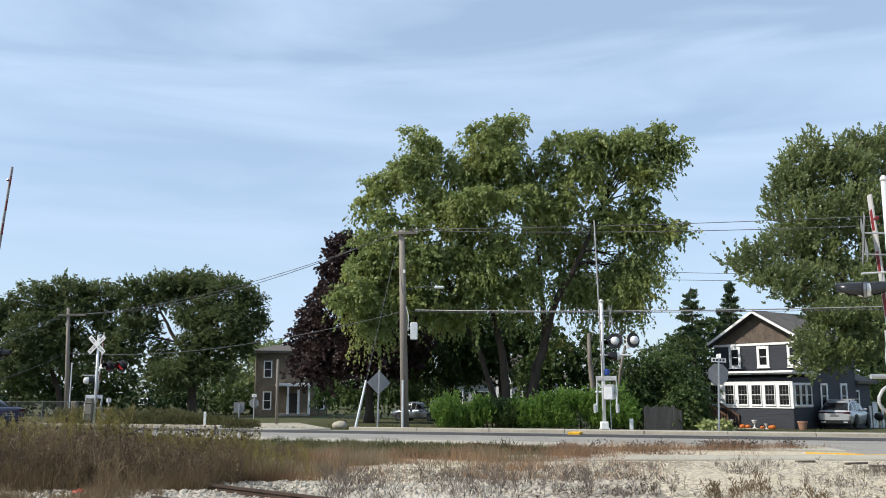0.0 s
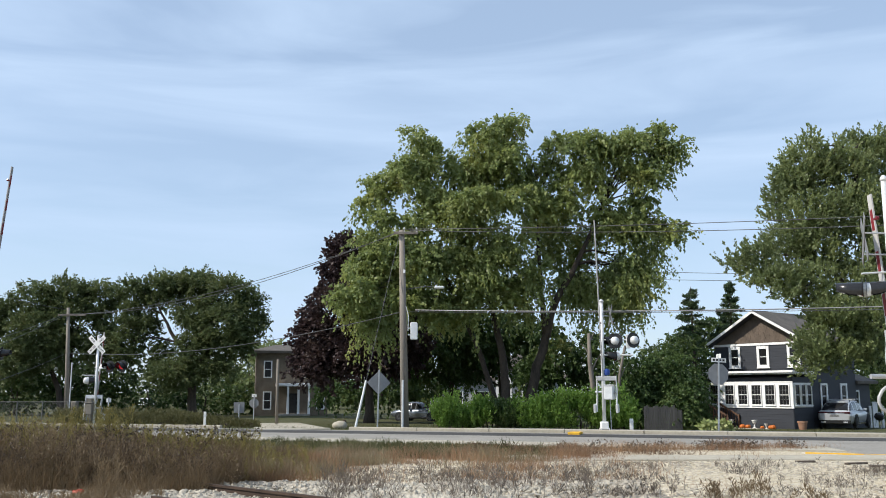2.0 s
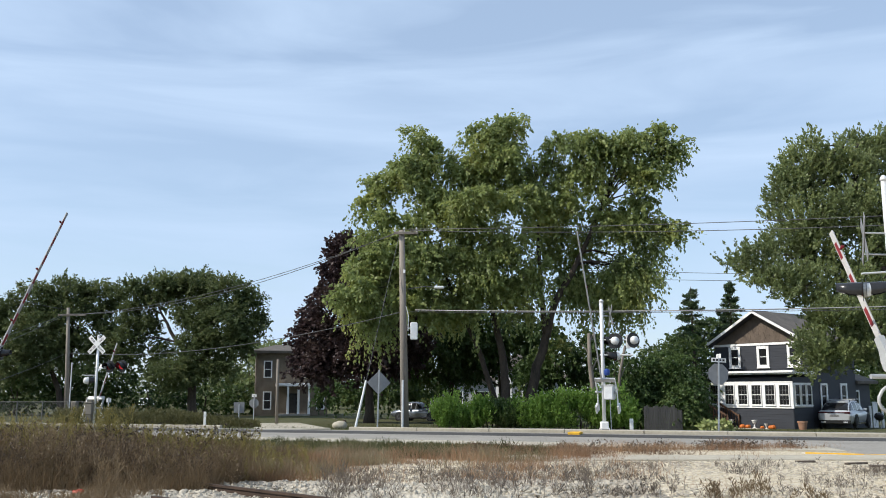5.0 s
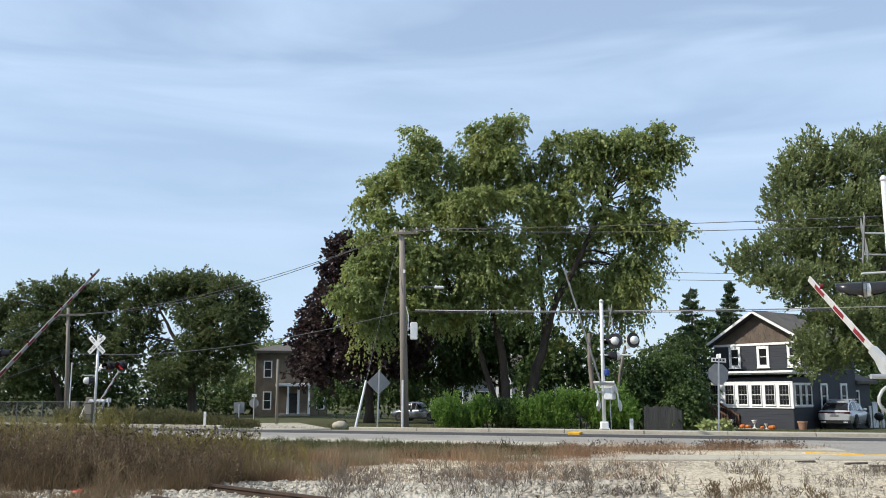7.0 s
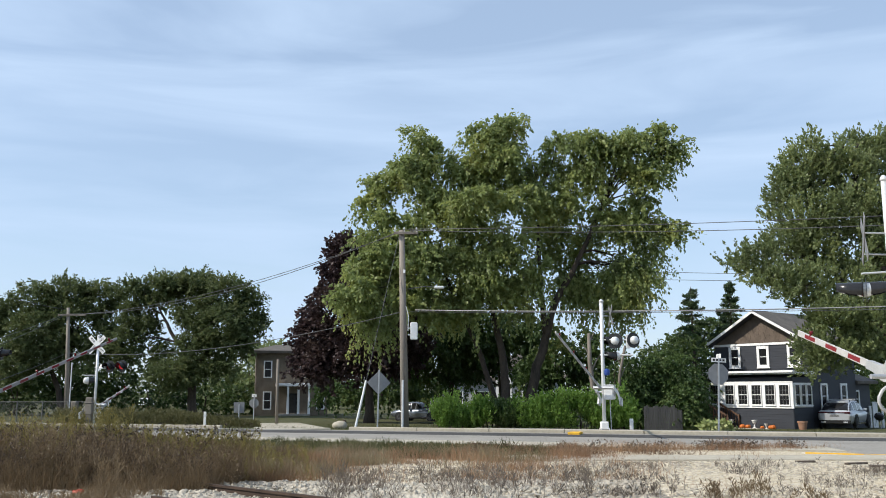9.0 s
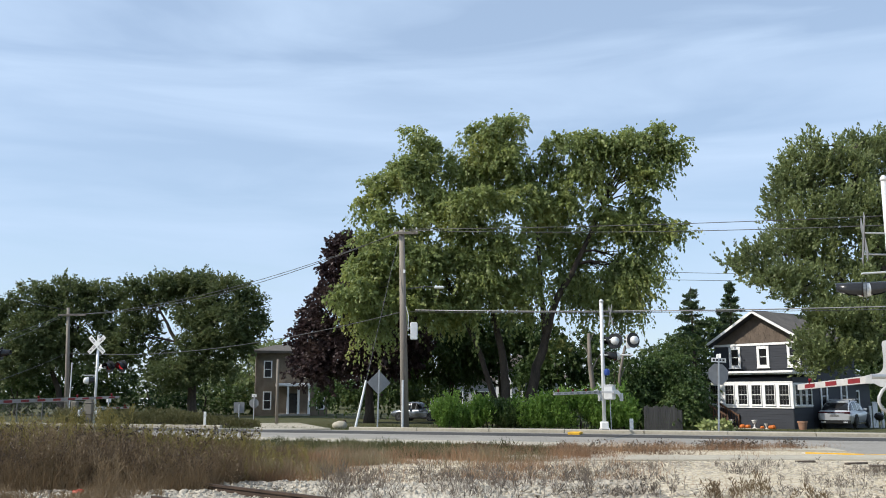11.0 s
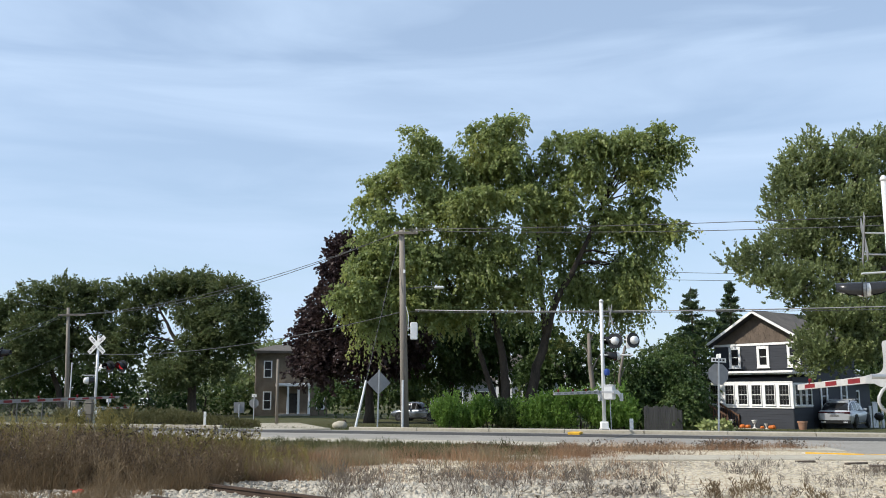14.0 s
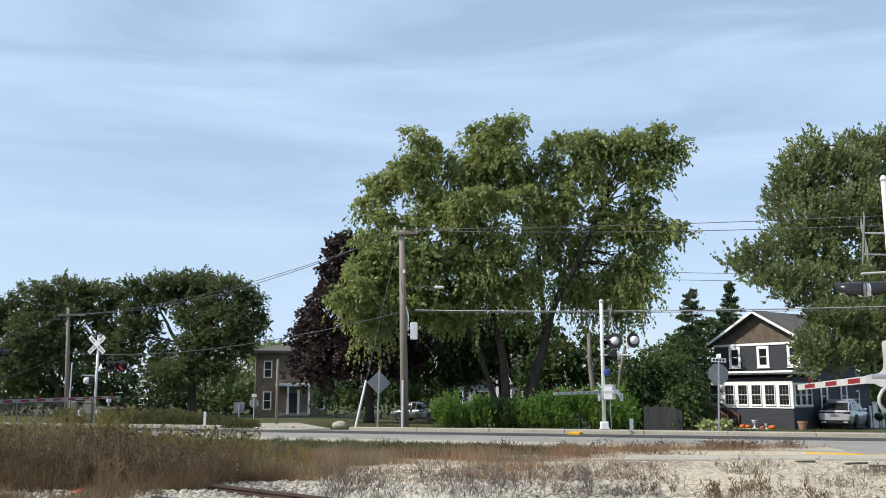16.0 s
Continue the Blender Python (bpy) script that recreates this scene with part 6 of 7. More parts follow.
def car(m, L, W_, H_, paint, label, suv=True, category="car", pickup=False):
    """A car along +y, its tail at y = 0, standing on z = 0."""
    c_ = thing("car", m, label, category)
    fy, fz, hw = L / 4.9, H_ / 1.66, W_ / 2
    wr = 0.38 if suv else 0.32

    def ring(y, wide, low, top):
        half = [(0.72, low), (0.9, low + 0.05), (0.97, low + 0.25), (1.0, 0.55 * top + 0.45 * low), (0.985, low + 0.72 * (top - low)), (0.93, top - 0.05), (0.84, top), (0.4, top + 0.02)]
        pts = [(x * wide * hw, y * fy, z * fz) for x, z in half]
        return pts + [(-x, yy, z) for x, yy, z in pts[::-1]]

    stations = [(0.0, 0.86, 0.5, 0.86), (0.05, 0.92, 0.36, 0.98), (0.16, 0.96, 0.3, 1.06), (0.5, 0.99, 0.27, 1.07), (1.1, 1.0, 0.26, 1.06), (2.3, 0.99, 0.25, 1.03), (3.4, 0.99, 0.26, 1.0), (4.0, 0.98, 0.27, 0.96), (4.5, 0.94, 0.3, 0.88), (4.8, 0.84, 0.36, 0.76), (4.9, 0.7, 0.45, 0.64)]
    bm = loft(B(), [ring(*q) for q in stations])
    part("body", bm, paint, c_)

    def cabin(y, z, roof):
        half = [(0.85, 1.03), (0.85 * 0.45 + roof * 0.55, 1.03 + (z - 1.03) * 0.5), (roof, z - 0.07), (roof - 0.07, z - 0.01), (roof * 0.5, z + 0.015)]
        pts = [(x * hw, y * fy, q * fz) for x, q in half]
        return pts + [(-x, yy, q) for x, yy, q in pts[::-1]]

    shape = [(0.14, 1.07, 0.82), (0.42, 1.3, 0.75), (0.78, 1.5, 0.7), (1.1, 1.58, 0.68), (1.2, 1.6, 0.68), (2.0, 1.645, 0.68), (2.1, 1.645, 0.68), (2.75, 1.6, 0.68), (2.85, 1.58, 0.68), (3.3, 1.32, 0.76), (3.65, 1.06, 0.82)]
    if pickup:
        shape = [(2.0 + (y - 0.14) * 0.48, z, r) for y, z, r in shape]
    elif not suv:
        shape = [(0.75 + (y - 0.14) * 0.83, z, r) for y, z, r in shape]

    def skin(i, k):
        side = k in (0, 1, 7, 8)
        if side:
            return 0 if i in (0, 3, 5, 8, 9) and i not in (0, 9) else 1
        if k in (2, 6):
            return 0
        return 1 if i in (0, 1, 8, 9) else 0

    part("cabin", loft(B(), [cabin(*q) for q in shape], skin), [paint, M_GLASS], c_, "painted roof and pillars round dark tinted windows")
    bm = B()
    box(bm, -hw * 0.62, 0.86 * fy, 1.55 * fz, hw * 0.62, 1.08 * fy, 1.585 * fz, 0.012)
    part("roof_spoiler", bm, paint, c_)
    if suv:
        for sx in (-1, 1):
            bm = B()
            tube(bm, [(sx * hw * 0.62, 1.1 * fy, 1.57 * fz), (sx * hw * 0.62, 1.25 * fy, 1.66 * fz), (sx * hw * 0.62, 2.6 * fy, 1.68 * fz), (sx * hw * 0.62, 2.75 * fy, 1.6 * fz)], 0.02, 6)
            part("roof_rail", bm, M_BLACK, c_)
        for y in (1.5, 2.3):
            part("roof_bar", tube(B(), [(-hw * 0.66, y * fy, 1.7 * fz), (hw * 0.66, y * fy, 1.7 * fz)], 0.022, 6), M_GALV, c_, "grey roof bar")
        part("light_strip", box(B(), -hw * 0.86, -0.02, 0.9 * fz, hw * 0.86, 0.07, 0.965 * fz, 0.01), M_TAIL, c_, "dark red light strip across the tail")
    for sx in (-1, 1):
        bm = B()
        box(bm, sx * hw * 0.75 - hw * 0.17, -0.018, 0.88 * fz, sx * hw * 0.75 + hw * 0.14, 0.1, 0.98 * fz, 0.012)
        part("tail_light", bm, M_TAIL, c_, "dark red tail light")
        bm = B()
        box(bm, sx * hw * 0.93 - 0.02, 2.95 * fy, 1.02 * fz, sx * (hw + 0.12) + 0.02, 3.08 * fy, 1.17 * fz, 0.03)
        part("wing_mirror", bm, paint, c_)
        bm = B()
        box(bm, sx * hw * 0.6 - 0.18, 4.72 * fy, 0.66 * fz, sx * hw * 0.6 + 0.18, 4.84 * fy, 0.76 * fz, 0.02)
        part("headlight", bm, M_SILVER, c_, "clear headlight")
        part("sill", box(B(), sx * hw * 0.93 - 0.05, 1.35 * fy, 0.22 * fz, sx * hw * 0.93 + 0.05, 3.45 * fy, 0.36 * fz, 0.02), M_BLACK, c_, "black sill")
    bm = B()
    box(bm, -hw * 0.88, -0.04, 0.28 * fz, hw * 0.88, 0.14, 0.5 * fz, 0.03)
    part("bumper", bm, M_BLACK, c_, "black lower bumper")
    for sx in (-1, 1):
        part("exhaust", box(B(), sx * hw * 0.62 - 0.12, -0.055, 0.34 * fz, sx * hw * 0.62 + 0.12, 0.02, 0.42 * fz, 0.012), M_GALV, c_, "grey exhaust trim")
    pl = part("number_plate", box(B(), -0.26, -0.012, 0.68 * fz, 0.26, 0.05, 0.8 * fz, 0.004), M_SIGNBACK, c_, "dark number plate")
    part("plate_bar", box(B(), -0.2, -0.017, 0.72 * fz, 0.2, -0.0125, 0.76 * fz), M_BLACK, pl)
    for sx in (-1, 1):
        for cy in (L * 0.2, L * 0.8):
            bm = B()
            lathe(bm, [(wr + 0.075, 0.0), (wr + 0.07, 0.05), (wr * 0.4, 0.055), (wr * 0.3, 0.0)], 26, pose(sx * (hw - 0.03), cy, wr, 0, 90 * sx, 0))
            part("wheel_arch", bm, M_BLACK, c_, "black wheel arch")
            bm = B()
            lathe(bm, [(wr * 0.62, -0.11), (wr * 0.95, -0.11), (wr, -0.08), (wr, 0.08), (wr * 0.95, 0.11), (wr * 0.62, 0.11)], 22, pose(0, 0, 0, 0, 90, 0))
            wh = part("wheel", bm, M_RUBBER, c_, "black tyre")
            wh.matrix_local = pose(sx * (hw - 0.06), cy, wr)
            bm = B()
            lathe(bm, [(0.05, 0.1), (wr * 0.6, 0.12), (wr * 0.63, 0.1), (wr * 0.63, -0.1)], 16, pose(0, 0, 0, 0, 90 * sx, 0))
            for q in range(5):
                box(bm, -0.03, 0.05, 0.1, 0.03, wr * 0.6, 0.135, 0.0, pose(0, 0, 0, 0, 90 * sx, 0) @ pose(0, 0, 0, 0, 0, 72 * q))
            part("rim", bm, M_RIM, wh, "dark grey alloy rim")
    return c_


car(pose(*(22.566, 53, -0.52), 0, 0, -37), 4.9, 1.95, 1.62, M_CARSILVER, "silver parked crossover car on the house drive")
# pickup paint is darkened to carry the shade of the tree
car(pose(*(0.3, 72, -0.702), 0, 0, 65), 4.6, 1.9, 1.5, M_CARPAINT, "parked pickup, paint greyed for the shade under the purple tree", False, pickup=True)
car(pose(*(-46.138, 140, -0.883), 0, 0, -5), 4.5, 1.8, 1.5, M_CARWHITE, "white parked car far under the trees", False)
car(pose(*(-39.399, 140, -0.884), 0, 0, -20), 4.5, 1.8, 1.5, M_CARWHITE, "white parked car far under the trees", False)

# passing car, leaving the view
pc = car(pose(-17.6, 35.2, 0.02, 0, 0, 90), 4.6, 1.85, 1.45, M_CARDARK, "dark blue car driving along the road", False)

# ---- far houses ----
def far_house(base, turn, w, d, h, label, wall, wins, roof_h=1.2, porch=None):
    f = thing("house", Matrix.Translation(base) @ pose(0, 0, 0, 0, 0, turn), label, "house")
    part("wall", box(B(), -w / 2, 0, -0.4, w / 2, d, h), wall, f)
    bm = B()
    o = 0.5
    vl = [bm.verts.new(v) for v in ((-w / 2 - o, -o, h), (w / 2 + o, -o, h), (w / 2 + o, d + o, h), (-w / 2 - o, d + o, h))]
    vm = [bm.verts.new((v.co.x, v.co.y, h + 0.25)) for v in vl]
    vt = [bm.verts.new(v) for v in ((-w / 2 + 2, d * 0.4, h + roof_h), (w / 2 - 2, d * 0.4, h + roof_h), (w / 2 - 2, d * 0.6, h + roof_h), (-w / 2 + 2, d * 0.6, h + roof_h))]
    for a, b in ((vl, vm), (vm, vt)):
        for i in range(4):
            bm.faces.new((a[i], a[(i + 1) % 4], b[(i + 1) % 4], b[i]))
    bm.faces.new(vt)
    bm.faces.new(vl[::-1])
    part("roof", bm, M_ROOF, f)
    for x, z, ww, hh in wins:
        g_ = part("window", box(B(), x - ww / 2, -0.02, z - hh / 2, x + ww / 2, 0.02, z + hh / 2), M_GLASS, f, "dark window glass")
        bm = B()
        for sx in (-1, 1):
            box(bm, x + sx * (ww / 2 + 0.06) - 0.06, -0.06, z - hh / 2 - 0.1, x + sx * (ww / 2 + 0.06) + 0.06, 0.0, z + hh / 2 + 0.1)
        for sz in (-1, 1):
            box(bm, x - ww / 2, -0.058, z + sz * (hh / 2 + 0.05) - 0.05, x + ww / 2, 0.0, z + sz * (hh / 2 + 0.05) + 0.05)
        box(bm, x - ww / 2, -0.04, z - 0.03, x + ww / 2, -0.021, z + 0.03)
        part("window_frame", bm, M_TRIM, g_, "white window frame")
    if porch:
        x0, x1, pd, ph = porch
        bm = B()
        box(bm, x0, -pd, ph, x1, 0, ph + 0.3, 0.02)
        part("porch_roof", bm, M_TRIM, f, "white porch cornice")
        bm = B()
        box(bm, x0, -pd, -0.3, x1, 0, 0.2)
        part("porch_floor", bm, M_CONC2, f)
        k = 4
        for i in range(k):
            x = x0 + 0.15 + (x1 - x0 - 0.3) * i / (k - 1)
            part("porch_column", tube(B(), [(x, -pd + 0.15, 0.2), (x, -pd + 0.15, ph)], [0.13, 0.1], 8), M_TRIM, f, "white porch column")
        part("door", box(B(), (x0 + x1) / 2 - 0.45, -0.05, 0.2, (x0 + x1) / 2 + 0.45, 0.0, 2.2), M_BLACK, f, "dark front door")
    return f


far_house((-15.217, 92, -0.802), 12, 7.2, 8, 6.2, "old tan brick house with white columned porch", M_BRICK, ((-2.4, 4.6, 0.6, 1.5), (-2.4, 1.5, 0.6, 1.6), (1.2, 4.6, 0.6, 1.5), (2.9, 1.5, 0.6, 1.6)), 1.0, (-1.6, 1.8, 1.6, 2.9))
far_house((5.214, 88, -0.812), -6, 13.0, 8, 3.4, "low pale house half hidden behind the trees", M_SHADEWALL, ((-4, 1.7, 1.2, 1.3), (-1.5, 1.7, 1.2, 1.3), (1.5, 1.7, 1.2, 1.3), (4.5, 1.7, 1.2, 1.3)), 2.6)
far_house((8.196, 80, -0.779), 10, 4.5, 6, 4.2, "small pale outbuilding behind the hedge", M_SHADEWALL, ((-0.8, 1.7, 0.8, 1.2), (1.2, 1.7, 0.8, 1.2)), 2.0)

# ---- chain-link fence ----
M_FENCE = material("dull_fence_wire", (0.2, 0.195, 0.185), (0.13, 0.125, 0.12), 0.7, 0.3, 4, 40, 0.05)
cf = thing("chain_link_fence", (-25.915, 58, -0.377), "grey chain-link fence along the lawn", "fence")
for k in range(9):
    part("fence_post", tube(B(), [(-9 + k * 1.6, 0, -0.1), (-9 + k * 1.6, 0, 1.35)], 0.035, 8), M_FENCE, cf)
part("top_rail", tube(B(), [(-9, 0, 1.32), (3.8, 0, 1.32)], 0.025, 6), M_FENCE, cf)
bm = B()
q = -9.0
while q < 3.7:
    for s_ in (1, -1):
        a = Vector((q, 0, 0.05 if s_ > 0 else 1.3))
        b = Vector((min(q + 1.25, 3.8), 0, 1.3 if s_ > 0 else 0.05))
        tube(bm, [a, b], 0.004, 3, False)
    q += 0.1
part("mesh", bm, M_FENCE, cf, "woven wire mesh")

# boulder and stump on the lawn corner
for q, lab, sz, mt, nm in (((-4.806, 43, 0.165), "pale rounded landscape boulder on the lawn", (0.36, 0.25, 0.22), M_CONC, "boulder"), ((-4.664, 43.4, 0.152), "small brown hydrant-like stump by the boulder", (0.12, 0.12, 0.26), M_RUST, "stump")):
    bm = B()
    bmesh.ops.create_icosphere(bm, subdivisions=3, radius=1)
    for v in bm.verts:
        v.co = v.co * (1 + 0.16 * noise.noise(v.co * 1.7))
        v.co = Vector((v.co.x * sz[0], v.co.y * sz[1], v.co.z * sz[2]))
    ob = part(nm, bm, mt, smooth=True)
    ob.location = (q[0], q[1], ground_z(q[0], q[1]) + sz[2] * 0.7)
    tagged(ob, lab, nm)

# relay cabinet among the weeds
for q, ww, hh, lab in (((-19.246, 48, -0.06), 0.28, 1.25, "pale grey relay cabinet beside the pole"), ((-17.69, 46, 0.148), 0.35, 1.4, "pale grey signal case behind the mast")):
    c_ = thing("relay_cabinet", (q[0], q[1], ground_z(q[0], q[1])), lab, "cabinet")
    bm = B()
    box(bm, -ww / 2, -0.2, -0.1, ww / 2, 0.2, hh, 0.03)
    part("body", bm, M_CASE, c_)
    bm = B()
    box(bm, -ww / 2 + 0.04, -0.215, 0.1, ww / 2 - 0.04, -0.2, hh - 0.08, 0.008)
    dr = part("door", bm, M_CASE, c_)
    part("handle", box(B(), ww / 2 - 0.1, -0.235, hh * 0.5, ww / 2 - 0.07, -0.215, hh * 0.5 + 0.1, 0.005), M_BLACK, dr)


# ---- track, gravel, weeds ----
T0, T1 = Vector((-4.715, 15.7, 0.063)), Vector((-2.145, 13.4, 0.091))
_dir = (T1 - T0)
TRACK = pose(T0.x, T0.y, 0.0, 0, 0, math.degrees(math.atan2(_dir.y, _dir.x)))
track = thing("railway_track", TRACK, "old rusty rails on weathered ties", "railway track")
for y, x0, x1 in ((0.0, -0.4, 13.0), (-1.505, 2.2, 13.0)):
    bm = B()
    prism(bm, [(-0.07, 0.0), (0.07, 0.0), (0.07, 0.012), (0.012, 0.03), (0.012, 0.105), (0.036, 0.115), (0.036, 0.15), (-0.036, 0.15), (-0.036, 0.115), (-0.012, 0.105), (-0.012, 0.03), (-0.07, 0.012)], x1 - x0, pose(x0, y, 0.0, 0, 0, -90))
    part("rail", bm, M_RUST, track, "rust-brown steel rail")
_t = to_mesh("tie", box(B(), -0.11, -2.0, -0.14, 0.11, 0.5, 0.006, 0.012), M_TIE)
for k in range(15, 34):
    t = part("tie", _t, None, track)
    t.matrix_local = pose(-8.7 + 0.62 * k + 0.05 * math.sin(k * 3.1), 0.04 * math.sin(k * 2.3), 0, 0, 0, 2.0 * math.sin(k * 1.3))


def stones(name, n, area, size, seed, label, mat=M_STONE):
    """Loose angular stones, one object."""
    rng = np.random.default_rng(seed)
    bm = B()
    bmesh.ops.create_icosphere(bm, subdivisions=1, radius=1)
    base = np.array([v.co[:] for v in bm.verts])
    faces = np.array([[v.index for v in f.verts] for f in bm.faces])
    bm.free()
    p = area(rng, n)
    s = size * rng.uniform(0.45, 1.35, n) ** 1.3
    lump = 1 + 0.28 * rng.normal(size=(n, len(base), 1))
    sc = rng.uniform(0.6, 1.2, (n, 1, 3)) * np.array([1, 1, 0.75])
    v = base[None] * np.clip(lump, 0.55, 1.5) * sc * s[:, None, None]
    a = rng.uniform(0, 6.283, n)
    c_, s_ = np.cos(a)[:, None], np.sin(a)[:, None]
    v = np.stack([v[:, :, 0] * c_ - v[:, :, 1] * s_, v[:, :, 0] * s_ + v[:, :, 1] * c_, v[:, :, 2]], 2)
    v += p[:, None, :] + np.array([0, 0, 0.2])[None, None] * s[:, None, None]
    tri = v[:, faces].reshape(-1, 3)
    return tagged(part(name, quads_mesh(name, tri, mat, 3), None), label, "gravel", kind="stuff")


M_BALLAST = leaf_material("ballast_stone", [(0.14, 0.115, 0.09), (0.31, 0.275, 0.22), (0.44, 0.4, 0.325), (0.61, 0.565, 0.475)], 0.0)


def near_bank(rng, n):
    x = np.minimum(rng.uniform(-4.6, 3.4, n), rng.uniform(-1.0, 5.5, n))
    y = rng.uniform(12.6, 17.0, n)
    lim = 16.3 + 0.22 * np.clip(x, -6, 8) + 0.6 * np.sin(x * 1.7) + 0.3 * np.sin(x * 5)
    k = y < lim
    y = np.where(k, y, rng.uniform(12.6, 14.2, n))
    z = 0.05 * np.exp(-((y - 15.4) / 1.0) ** 2)
    return np.stack([x, y, z], 1)


stones("ballast", 10000, near_bank, 0.042, 401, "loose angular pale limestone ballast", M_BALLAST)
stones("gravel", 11000, lambda rng, n: np.stack([rng.uniform(-1.4, 11.5, n), rng.uniform(13, 21.4, n), np.zeros(n)], 1), 0.026, 402, "small pale crushed gravel", M_BALLAST)
stones("ballast", 1100, lambda rng, n: np.stack([rng.uniform(-7.5, -2, n), rng.uniform(12.6, 14.9, n), np.zeros(n) + 0.02], 1), 0.04, 403, "grey dusty ballast between the rails", M_BALLAST)


def spread(rng, n, x0, x1, y0, y1, power=1.0, patch=0.0, scale=0.5):
    """Points over an area in depth y and slope x/y, thinned into patches."""
    out = []
    while sum(len(o) for o in out) < n:
        y = y0 + (y1 - y0) * rng.uniform(0, 1, n * 2) ** power
        u = rng.uniform(x0, x1, n * 2)
        x = u * y
        k = np.sin(x * scale * 2.1 + 1.3 * np.sin(y * scale * 1.7)) + np.sin(y * scale * 2.9 + 2.0 * np.sin(x * scale)) + rng.normal(0, 0.5, n * 2)
        m = k > patch
        out.append(np.stack([x[m], y[m], ground_zs(x[m], y[m]) - 0.02], 1))
    return np.vstack(out)[:n]


def growth(name, p, h, width, lean, mat, seed, label, category="weeds"):
    f = np.array([noise.noise(Vector((x * 1.3, y * 0.9, seed))) for x, y, z in p])
    h = h * np.clip(0.85 + 0.9 * f, 0.3, 1.6)
    return tagged(blades(name, p, h, width, lean, mat, seed), label, category, kind="stuff")


def plumes(name, p, h, per, size, wide, mat, seed, label, lean=0.12, slim=0.16, low=0.1, lift=1.2):
    """Upright weeds: each a thin stem with narrow leaves standing off it in a plume."""
    rng = np.random.default_rng(seed)
    n = len(p)
    h = np.asarray(h)[:, None]
    v = np.concatenate([rng.normal(0, lean, (n, 2)), np.ones((n, 1))], 1)
    s = low + (1 - low) * rng.uniform(0, 1, (n, per, 1)) ** 0.8
    d = unit(np.concatenate([rng.normal(size=(n * per, 2)), np.zeros((n * per, 1))], 1))
    c = p[:, None] + v[:, None] * h[:, None] * s
    c = c + d.reshape(n, per, 3) * wide * h[:, None] * (1.15 - s) * rng.uniform(0.1, 1.0, (n, per, 1))
    c = c.reshape(-1, 3)
    tip = unit(d * 0.7 + rng.normal(size=(n * per, 3)) * 0.35 + np.array([0, 0, lift]))
    side = unit(np.cross(tip, rng.normal(size=(n * per, 3))))
    z = size * rng.uniform(0.5, 1.5, (n * per, 1))
    corners = np.stack([c, c + tip * z * 0.45 + side * z * slim, c + tip * z, c + tip * z * 0.45 - side * z * slim], 1).reshape(-1, 3)
    t = thing(name, (0, 0, 0), label, "weeds", kind="stuff")
    part("foliage", quads_mesh("foliage", corners, mat), None, t)
    stems = np.stack([p, p + v * h * 0.5, p + v * h * 0.97], 1)
    part("stems", twig_mesh("stems", stems, 0.005, mat), None, t)
    return t


rng = np.random.default_rng(77)
# tall brown weeds, thickest on the left
p = spread(rng, 26000, -0.53, -0.24, 14.7, 21.5, 1.2, -0.5, 1.3)
growth("tall_weeds", p, rng.uniform(0.2, 0.72, len(p)) * np.clip(1.0 + 1.8 * (-0.36 - p[:, 0] / p[:, 1]), 0.55, 1.15), 0.003, 0.2, L_DRY, 501, "tall tangled brown dry weeds")
p = spread(rng, 18000, -0.28, -0.16, 16.0, 22, 1.0, -0.6, 1.3)
growth("tall_weeds", p, rng.uniform(0.12, 0.45, len(p)), 0.003, 0.22, L_DRY, 502, "brown dry weeds thinning out")
p = spread(rng, 9000, -0.53, -0.3, 12.9, 15.2, 1.0, 0.0, 1.6)
growth("low_weeds", p, rng.uniform(0.06, 0.3, len(p)), 0.003, 0.3, L_DRY, 519, "low brown weeds along the buried track")
# plumed weeds, brown below and olive above, taller towards the track's far end
p = spread(rng, 1000, -0.54, -0.25, 15.0, 20.5, 1.0, -0.7, 1.3)
fall = np.clip(1.0 + 2.2 * (-0.38 - p[:, 0] / p[:, 1]), 0.55, 1.1)
plumes("brown_weeds", p, rng.uniform(0.45, 0.9, len(p)) * fall, 46, 0.045, 0.2, L_DARKWEED, 531, "dark brown tangled plumed weeds")
p = spread(rng, 1300, -0.54, -0.22, 15.0, 21.0, 1.0, -0.2, 1.7)
fall = np.clip(1.0 + 2.2 * (-0.36 - p[:, 0] / p[:, 1]), 0.5, 1.1)
plumes("withered_weeds", p, rng.uniform(0.45, 0.95, len(p)) * fall, 46, 0.045, 0.18, L_DRY, 532, "withered reddish brown weeds")
p = spread(rng, 420, -0.54, -0.2, 16.5, 21.5, 1.0, 0.3, 1.1)
fall = np.clip(1.0 + 1.8 * (-0.36 - p[:, 0] / p[:, 1]), 0.6, 1.1)
plumes("goldenrod", p, rng.uniform(0.65, 1.1, len(p)) * fall, 70, 0.042, 0.13, L_YELLOWWEED, 533, "olive goldenrod plumes above the brown weeds", low=0.3)
p = spread(rng, 260, -0.5, -0.14, 16.0, 21.5, 1.0, 0.2, 1.5)
plumes("green_weeds", p, rng.uniform(0.3, 0.62, len(p)), 60, 0.042, 0.2, L_YELLOWWEED, 534, "leafy dull green weeds among the brown")
# a rust-coloured bushy weed fanning out by the rail, and smaller ones
p = np.array([(-4.92, 13.6, 0.0), (-4.85, 13.65, 0.0), (-5.0, 13.7, 0.0), (-4.6, 14.6, 0.0), (-5.3, 14.5, 0.0), (-3.6, 15.9, 0.0), (-3.45, 15.8, 0.0)])
